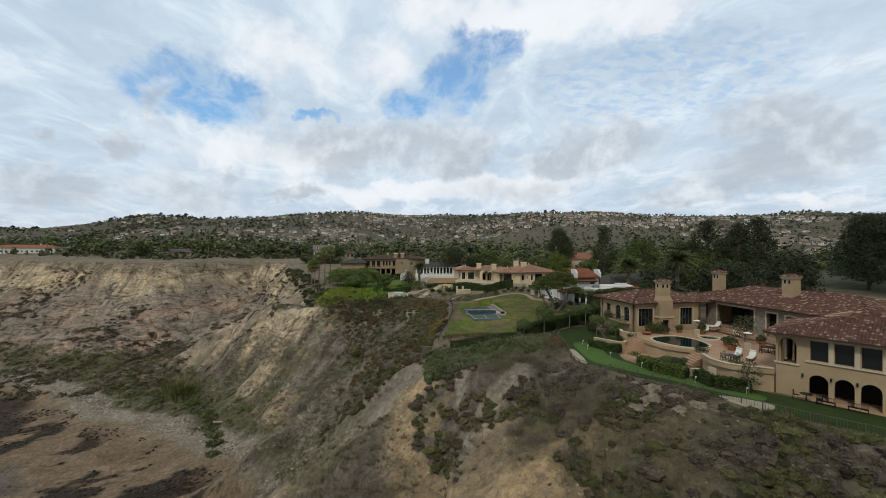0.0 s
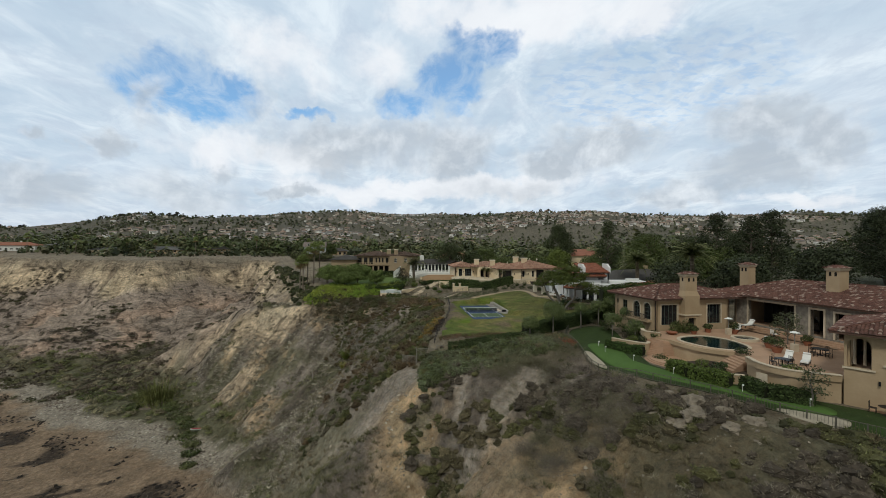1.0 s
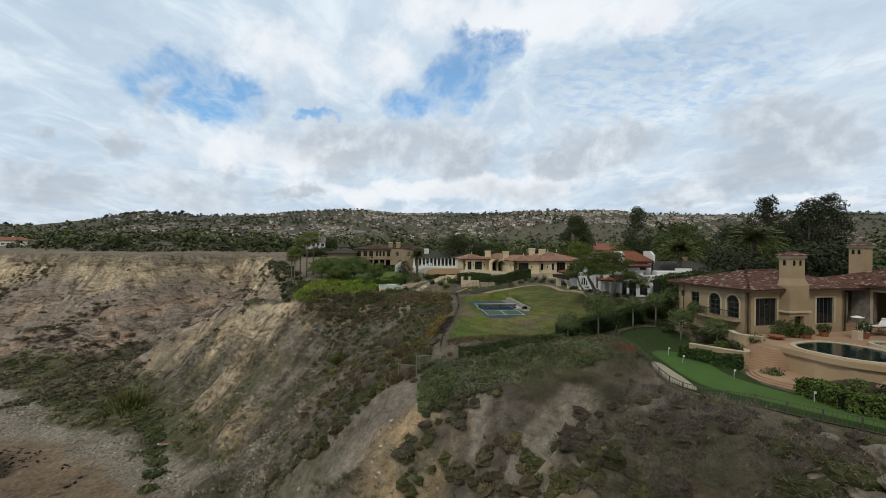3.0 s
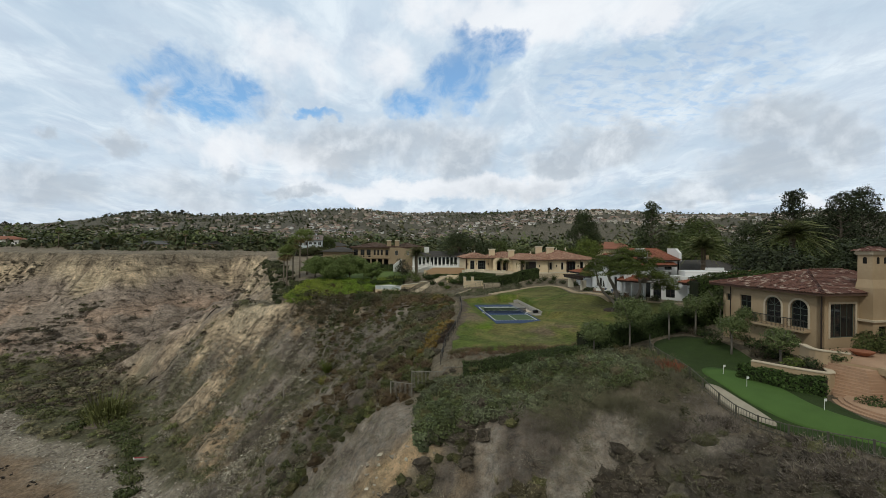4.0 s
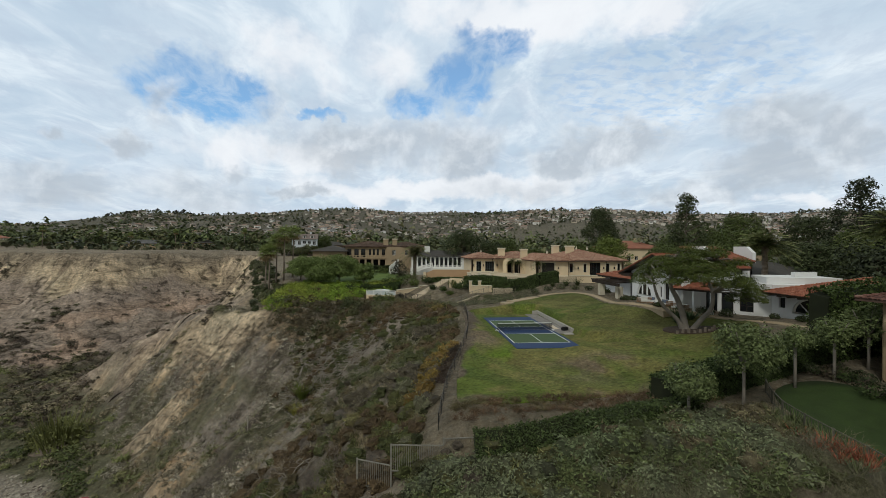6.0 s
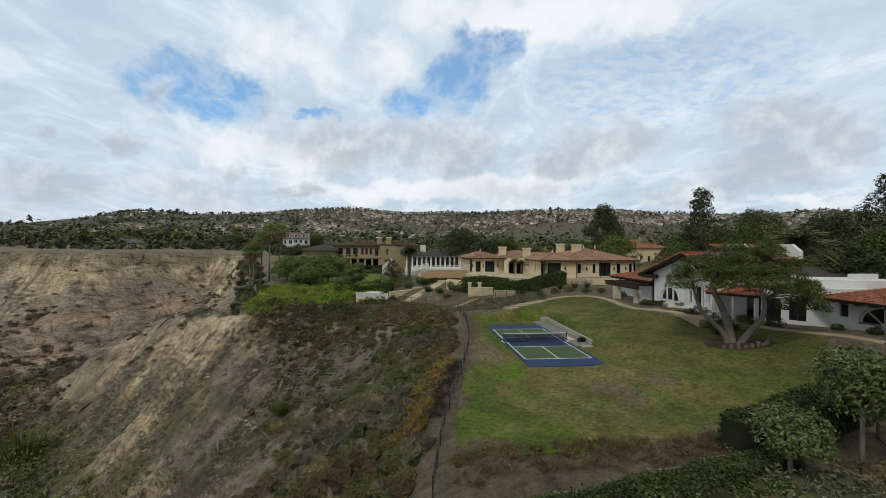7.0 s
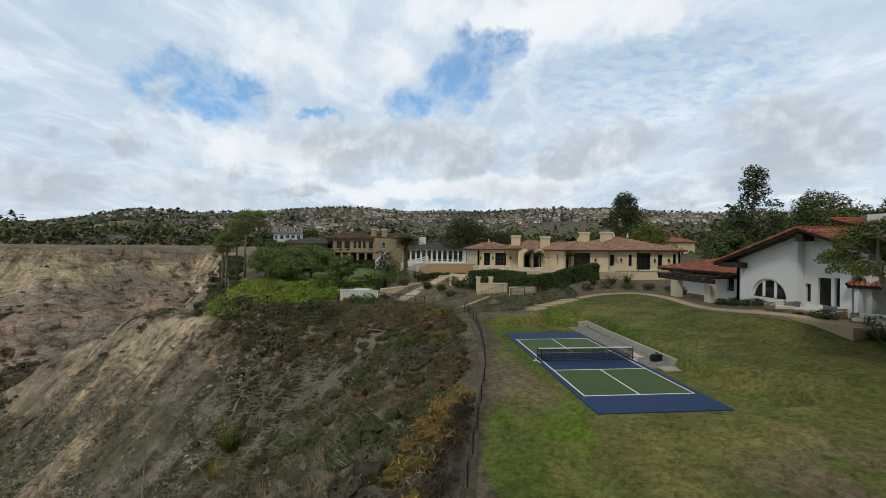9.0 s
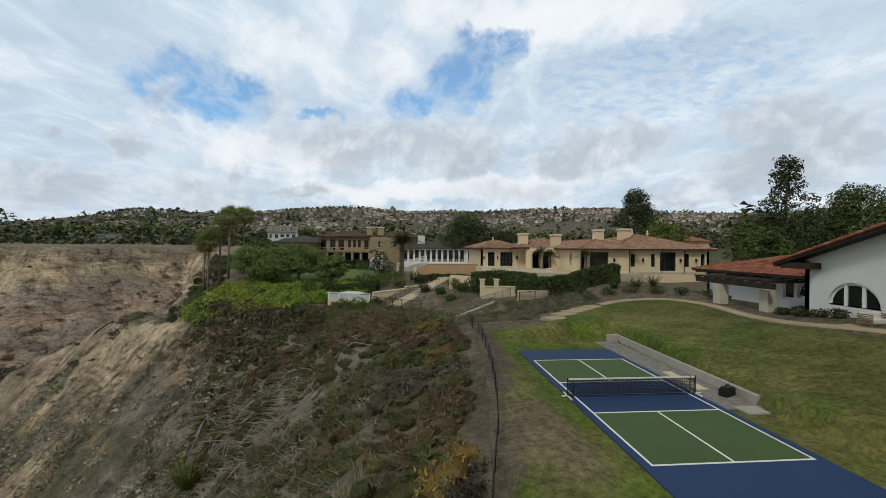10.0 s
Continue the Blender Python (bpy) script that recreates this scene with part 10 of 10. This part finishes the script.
flats = plants_where(6000, -300, -55, 22, 200, lambda x, y: (height(x, y, False) < -31) * step(2, 9, 0.542 * (x + 61) + 0.84 * (y - 22) + 9 * fbm(x, y, 14, 4, 73)), 9, (0.8, 2.0), 3, [(0.21, 0.19, 0.125), (0.18, 0.18, 0.09), (0.155, 0.17, 0.075), (0.22, 0.19, 0.135)], patch=22.0)
scatter("shore_scrub", FLAT_SCRUB, flats, LEAF, "olive scrub on the flat above the beach", "scrub")


# stones: rubble on the slope, cobbles on the beach, pale outcrop by the railing
def stone_form(seed, bumps=0.25):
    b = Geo()
    rng = np.random.default_rng(seed)
    pts = np.array([(x, y, z) for z in (-0.5, 0.5) for x, y in ((-1, -1), (1, -1), (1, 1), (-1, 1))]) * 0.7 + rng.standard_normal((8, 3)) * bumps
    q = np.array(((3, 2, 1, 0), (4, 5, 6, 7), (0, 1, 5, 4), (1, 2, 6, 5), (2, 3, 7, 6), (3, 0, 4, 7)))
    return pts[q]


STONES = [stone_form(600 + i) for i in range(5)]
STONE = material("field_stone", (1.0, 1.0, 1.0), 0.92, 0.2, 3.0, 0.02, 6.0, islands=0.25, tint=True, spec=0.2)
rub = plants_where(10000, -34, 24, -62, 45, lambda x, y: slope_mask(x, y, -0.5) * (0.15 + 0.85 * open_soil(x, y)) * step(-0.1, 0.25, fbm(x, y, 7, 3, 317)), 10, (0.05, 0.2), 5, [(0.36, 0.31, 0.24), (0.28, 0.24, 0.19), (0.42, 0.37, 0.30)])
scatter("slope_rubble", STONES, rub, STONE, "pale loose stones on the bluff", "stones")
cob = plants_where(60000, -200, -48, -20, 110, lambda x, y: (height(x, y, False) < -33.5) * step(6, 1, np.abs(0.542 * (x + 61) + 0.84 * (y - 22) - 1 + 9 * fbm(x, y, 14, 4, 73))), 11, (0.08, 0.34), 5, [(0.36, 0.32, 0.27), (0.29, 0.255, 0.22), (0.46, 0.42, 0.36), (0.16, 0.13, 0.11)])
scatter("beach_cobbles", STONES, cob, STONE, "grey cobbles strewn along the beach", "stones")
wet = plants_where(11000, -170, -50, -30, 60, lambda x, y: (height(x, y, False) < -36) * step(0.04, 0.14, fbm(x + 0.7 * y, 1.5 * (y - 0.7 * x), 15, 5, 75, 0.6)) * (0.542 * (x + 61) + 0.84 * (y - 22) < -5), 12, (0.12, 0.5), 5, [(0.05, 0.042, 0.036), (0.035, 0.03, 0.026)])
scatter("shore_rocks", STONES, wet, STONE, "dark weed-covered rocks on wet sand", "rocks")
for i, (x, y, s, h) in enumerate(((12.2, -47.2, 1.3, 1.5), (11.0, -48.6, 1.2, 1.1), (13.2, -49.2, 1.1, 1.2), (9.6, -48.2, 1.0, 0.8), (14.6, -51.2, 0.9, 0.8), (11.2, -44.4, 0.8, 0.7), (8.8, -46.6, 0.7, 0.5), (12.4, -51.0, 0.9, 0.7), (9.9, -41.0, 0.6, 0.4))):
    bm = bmesh.new()
    bmesh.ops.create_icosphere(bm, subdivisions=4, radius=1.0)
    for v in bm.verts:
        n = noise.fractal(v.co * 1.3 + Vector((i * 7.1, 0, 0)), 1.0, 2.1, 4)
        layer = 0.09 * math.floor(v.co.z * 4 + n)
        v.co = Vector((v.co.x * s * 0.8 * (1 + 0.55 * n + layer), v.co.y * s * 0.8 * (1 + 0.55 * n + layer), v.co.z * h * 0.8 * (1 + 0.35 * n)))
    me = bpy.data.meshes.new("outcrop_rock")
    bm.to_mesh(me)
    bm.free()
    me.materials.append(material("layered_pale_rock", (0.25, 0.215, 0.17), 0.95, 0.4, 2.6, 0.22, 2.4))
    r = new("outcrop_rock", me)
    r.matrix_basis = on(x, y, 40 * i, -0.25 * h)
    tagged(r, "pale layered rock outcrop below the railing", "rock", "outcrop below the green")


# dead branches fanned over the slope
def deadfall(x, y, s, seed):
    """A sprawl of bleached branches lying down the slope, forked at their ends."""
    rng = random.Random(seed)
    g = Geo()
    gx, gy = ground_at(x + 1, y) - ground_at(x - 1, y), ground_at(x, y + 1) - ground_at(x, y - 1)
    fall = math.atan2(-gy, -gx)
    plan, ways = [], []
    for i in range(16):
        a = fall + rng.gauss(0.0, 0.75)
        px, py = x + rng.gauss(0, 0.8) * s, y + rng.gauss(0, 0.8) * s
        for k in range(5):
            plan.append((px, py))
            step_ = s * rng.uniform(0.22, 0.42)
            px, py, a = px + step_ * math.cos(a), py + step_ * math.sin(a), a + rng.uniform(-0.4, 0.4)
        ways.append(a)
    plan = np.array(plan)
    level = height(plan[:, 0], plan[:, 1])
    for i, a in enumerate(ways):
        lift = rng.uniform(0.1, 0.5)
        pts = [(*plan[5 * i + k], level[5 * i + k] + lift + 0.12 * math.sin(k * 1.6 + i)) for k in range(5)]
        thick = rng.uniform(0.014, 0.034) * s
        g.tube(pts, [thick, thick * 0.85, thick * 0.65, thick * 0.45, thick * 0.15], 5)
        for k in (1, 2, 3, 3):
            u = a + rng.uniform(-1.1, 1.1)
            tip = (pts[k][0] + 0.6 * s * math.cos(u), pts[k][1] + 0.6 * s * math.sin(u), pts[k][2] + rng.uniform(-0.2, 0.5))
            mid = tuple((p + q) / 2 + rng.uniform(-0.08, 0.08) for p, q in zip(pts[k], tip))
            g.tube([pts[k], mid, tip], [thick * 0.5, thick * 0.32, thick * 0.1], 4)
    ob = part("dead_bush", g, material("bleached_wood", (0.30, 0.27, 0.24), 0.9, 0.25, 3.0), None)
    tagged(ob, "bleached leafless dead bush on the slope", "dead bush", "dead bushes on the slope")


for i, (x, y, s) in enumerate(((-14.5, 8.6, 1.4), (-20, 14, 1.6), (-22.1, 29.7, 2.8), (-25.2, 30.1, 2.8), (-19.9, 29.5, 2.4), (-28.2, 31.1, 2.6), (-17.0, 28.2, 2.2), (-23.6, 31.6, 2.6), (-21.4, 27.6, 2.2), (-26.4, 27.8, 2.2), (-15.6, 12.3, 1.6), (-19.5, -12, 1.5), (-26, 12, 1.6), (-30.5, 29, 2.2), (-21, 4, 1.4), (-31, 34, 2.2), (-18.6, 19, 1.6), (-17.5, 25.0, 2.4), (-19.6, 23.4, 2.4), (-22.4, 25.4, 2.2), (-16.2, 22.0, 1.8), (-24.6, 22.6, 2.2), (-20.4, 31.4, 2.4))):
    deadfall(x, y, s, 700 + i)
for i, (ax, ay, bx, by) in enumerate(((-17.6, 24.8, -15.4, 28.6), (-20.8, 21.4, -23.6, 23.2), (-36.2, 24.0, -36.6, 25.2), (-24.2, 18.0, -22.0, 21.0))):
    za, zb = ground_at(ax, ay) + 0.2, ground_at(bx, by) + (4.2 if i == 2 else 0.3)
    lg = part("fallen_branch", Geo().tube([(ax, ay, za), ((ax + bx) / 2, (ay + by) / 2 + 0.1, (za + zb) / 2 + 0.1), (bx, by, zb)], [0.09, 0.07, 0.03], 6), material("bleached_wood", (0.30, 0.27, 0.24), 0.9, 0.25, 3.0), None)
    tagged(lg, "bleached bare pole standing on the slope" if i == 2 else "bleached fallen branch lying on the slope", "branch", "dead wood on the slope")

# an old drain pipe down the spur's face
line = smooth_line([(-72.6, 89.2), (-75.8, 86.6), (-79.4, 82.0), (-82.4, 78.4), (-86.4, 76.2), (-90.2, 74.4)], 4)
pipe = part("drain_pipe", Geo().tube([(x, y, ground_at(x, y) + 0.12) for x, y in line], [0.2] * len(line), 7), material("rusted_pipe", (0.05, 0.042, 0.036), 0.8, 0.3, 2.0), smooth=True)
tagged(pipe, "dark rusted drain pipe running down the spur", "pipe")

# upturned white and red boat hull wreckage on the shore
hull = thing("beached_board", pose(-68.5, 35.2, ground_at(-68.5, 35.2) + 0.5, 10, 15, 40), "faded red and white board washed up in scrub", "board")
part("board_body", Geo().prism([(-1.6, -0.3), (1.2, -0.34), (1.9, 0), (1.2, 0.34), (-1.6, 0.3)], 0, 0.3), FRAME_WHITE, hull)
part("board_stripe", Geo().prism([(-1.5, -0.2), (1.0, -0.22), (1.0, 0.22), (-1.5, 0.2)], 0.3, 0.36), material("faded_red", (0.35, 0.05, 0.05), 0.6, 0.2), hull)


# ---- distance: suburb of trees and houses up the hillside ----
def hillside():
    rng = np.random.default_rng(77)
    # trees
    n = 25000
    y = 130 + 2000 * rng.random(n) ** 1.15
    x = (rng.random(n) - 0.5) * 2 * (260 + y * 1.25)
    d = rim_distance(x, y)[0]
    ok = (d > 14) & (rng.random(n) < 0.72 + 0.9 * fbm(x, y, 120, 3, 331)) & (np.hypot(x - 10, y - 60) > 62) & ~((x > -84) & (x < -46) & (y > 130) & (y < 202))
    x, y = x[ok], y[ok]
    k = len(x)
    far = step(150, 1500, y)
    size = (1.3 + 2.0 * rng.random(k) ** 2) * (1 + 0.35 * far)
    forms = [leaf_cloud(13, (1, 1, 1.05), 0.62, 560 + i, 0.35, 0.75, low=-0.8, bumps=0.4) + np.array((0, 0, 0.8)) for i in range(4)]
    col = np.array([(0.062, 0.075, 0.042), (0.078, 0.09, 0.045), (0.088, 0.088, 0.055), (0.048, 0.058, 0.036)])[rng.integers(0, 4, k)] * 1.3 * (1 + 0.2 * rng.standard_normal((k, 1)))
    scatter("far_woods", forms, np.c_[x, y, size, rng.random(k) * 6.28, rng.integers(0, 4, k), np.clip(col, 0.01, 1)], LEAF, "dark green trees spread through the suburb", "woods")
    # the thick belt of trees behind the mesa houses
    n = 3700
    x, y = rng.uniform(-560, 120, n), 268 + 330 * rng.random(n) ** 1.7
    x[:1100], y[:1100] = rng.uniform(-40, 460, 1100), 116 + 420 * rng.random(1100) ** 1.3
    ok = (rim_distance(x, y)[0] > 48) & (np.hypot(x - 15, y - 60) > 70) & (np.hypot(x - 52, y - 24) > 40) & ~((x > -84) & (x < -46) & (y > 130) & (y < 202)) & (rng.random(n) < 0.75 + 0.8 * fbm(x, y, 70, 3, 337))
    x, y = x[ok], y[ok]
    k = len(x)
    col = np.array([(0.06, 0.078, 0.035), (0.075, 0.088, 0.04), (0.045, 0.056, 0.03), (0.085, 0.085, 0.048)])[rng.integers(0, 4, k)] * 1.6 * (1 + 0.2 * rng.standard_normal((k, 1)))
    belt = [leaf_cloud(96, (0.9, 0.9, 1.1), 0.17, 580 + i, 0.35, 0.75, low=-0.8, bumps=0.5) + np.array((0, 0, 0.8)) for i in range(4)]
    scatter("mesa_woods", belt, np.c_[x, y, 2.8 + 5.4 * rng.random(k) ** 2, rng.random(k) * 6.28, rng.integers(0, 4, k), np.clip(col, 0.01, 1)], LEAF, "belt of dark green trees behind the mesa houses", "woods")
    # a row of taller trees on the skyline
    n = 420
    sx = rng.uniform(-1900, 1900, n)
    sy = 1750 - 0.25 * np.abs(sx) + rng.uniform(-120, 40, n)
    tall = np.c_[sx, sy, 3 + 5 * rng.random(n) ** 3, rng.random(n) * 6.28, rng.integers(0, 4, n), np.full((n, 3), 0.05)]
    scatter("skyline_trees", forms, tall, LEAF, "dark trees along the hill's skyline", "woods")
    # houses: walls, roof with eaves, dark window strips
    n = 11000
    y = 330 + 1500 * rng.random(n) ** 0.85
    x = (rng.random(n) - 0.5) * 2 * (200 + y * 1.05)
    y = np.round(y / 42) * 42 + rng.uniform(-14, 14, n)
    d = rim_distance(x, y)[0]
    ok = (d > 40) & (fbm(x, y, 160, 4, 81) < 0.11) & (rng.random(n) < (0.36 + 1.0 * fbm(x, y, 240, 3, 335)) * (1 - 0.75 * step(0.15, 0.5, -x / y)) * (1 - 0.4 * step(0.5, 0.9, x / y)))
    x, y = x[ok], y[ok]
    z = height(x, y)
    v, q, t = [], [], []
    nv = 0
    for i in range(len(x)):
        w, dp, h, r = rng.uniform(3.0, 7), rng.uniform(3.2, 5.0), rng.uniform(2.4, 4.8), rng.uniform(1.2, 2.2)
        a = rng.uniform(-0.9, 0.9)
        c, s = math.cos(a), math.sin(a)
        wall = np.array(((0.60, 0.565, 0.51), (0.46, 0.40, 0.335), (0.36, 0.31, 0.27), (0.70, 0.69, 0.67))[rng.integers(0, 4)])
        roof = np.array(((0.19, 0.175, 0.17), (0.28, 0.18, 0.14), (0.24, 0.20, 0.175), (0.33, 0.235, 0.185))[rng.integers(0, 4)])
        pts, cols, qs = [], [], []

        def block(x0, x1, y0, y1, z0, z1, col, top=None):
            b = len(pts)
            e = 0 if top is None else min(x1 - x0, y1 - y0) * 0.45
            pts.extend([(x0, y0, z0), (x1, y0, z0), (x1, y1, z0), (x0, y1, z0), (x0 + e, y0 + e, z1), (x1 - e, y0 + e, z1), (x1 - e, y1 - e, z1), (x0 + e, y1 - e, z1)])
            cols.extend([col] * 8)
            qs.extend([(b, b + 1, b + 5, b + 4), (b + 1, b + 2, b + 6, b + 5), (b + 2, b + 3, b + 7, b + 6), (b + 3, b, b + 4, b + 7), (b + 4, b + 5, b + 6, b + 7)])

        block(-w, w, -dp, dp, -6, h, wall)
        block(-w - 0.7, w + 0.7, -dp - 0.7, dp + 0.7, h, h + r, roof, 1)
        k = rng.integers(3, 6) if y[i] < 560 else 0
        for lev in ([] if k else [0.8] if h < 4.6 else [0.6, 3.5]):
            block(-0.8 * w, 0.7 * w, -dp - 0.08, -dp + 0.1, lev, lev + 1.3, np.array((0.06, 0.058, 0.056)))
        for j in range(k):
            u = -w + 2 * w * (j + 0.5) / k
            for lev in ([0.8] if h < 4.6 else [0.6, 3.5]):
                block(u - 0.8, u + 0.8, -dp - 0.08, -dp + 0.1, lev, lev + 1.7, np.array((0.03, 0.03, 0.033)))
        P = np.array(pts)
        v.append(np.c_[x[i] + c * P[:, 0] - s * P[:, 1], y[i] + s * P[:, 0] + c * P[:, 1], z[i] + 0.3 + P[:, 2]])
        t.append(np.array(cols))
        q.append(np.array(qs) + nv)
        nv += len(pts)
    ob = big_mesh("hillside_houses", np.vstack(v), np.vstack(q), material("house_paint", (1.0, 1.0, 1.0), 0.9, 0.08, 0.3, tint=True), None, np.vstack(t))
    tagged(ob, "rows of pale houses up the far hillside", "houses", kind="stuff")


hillside()
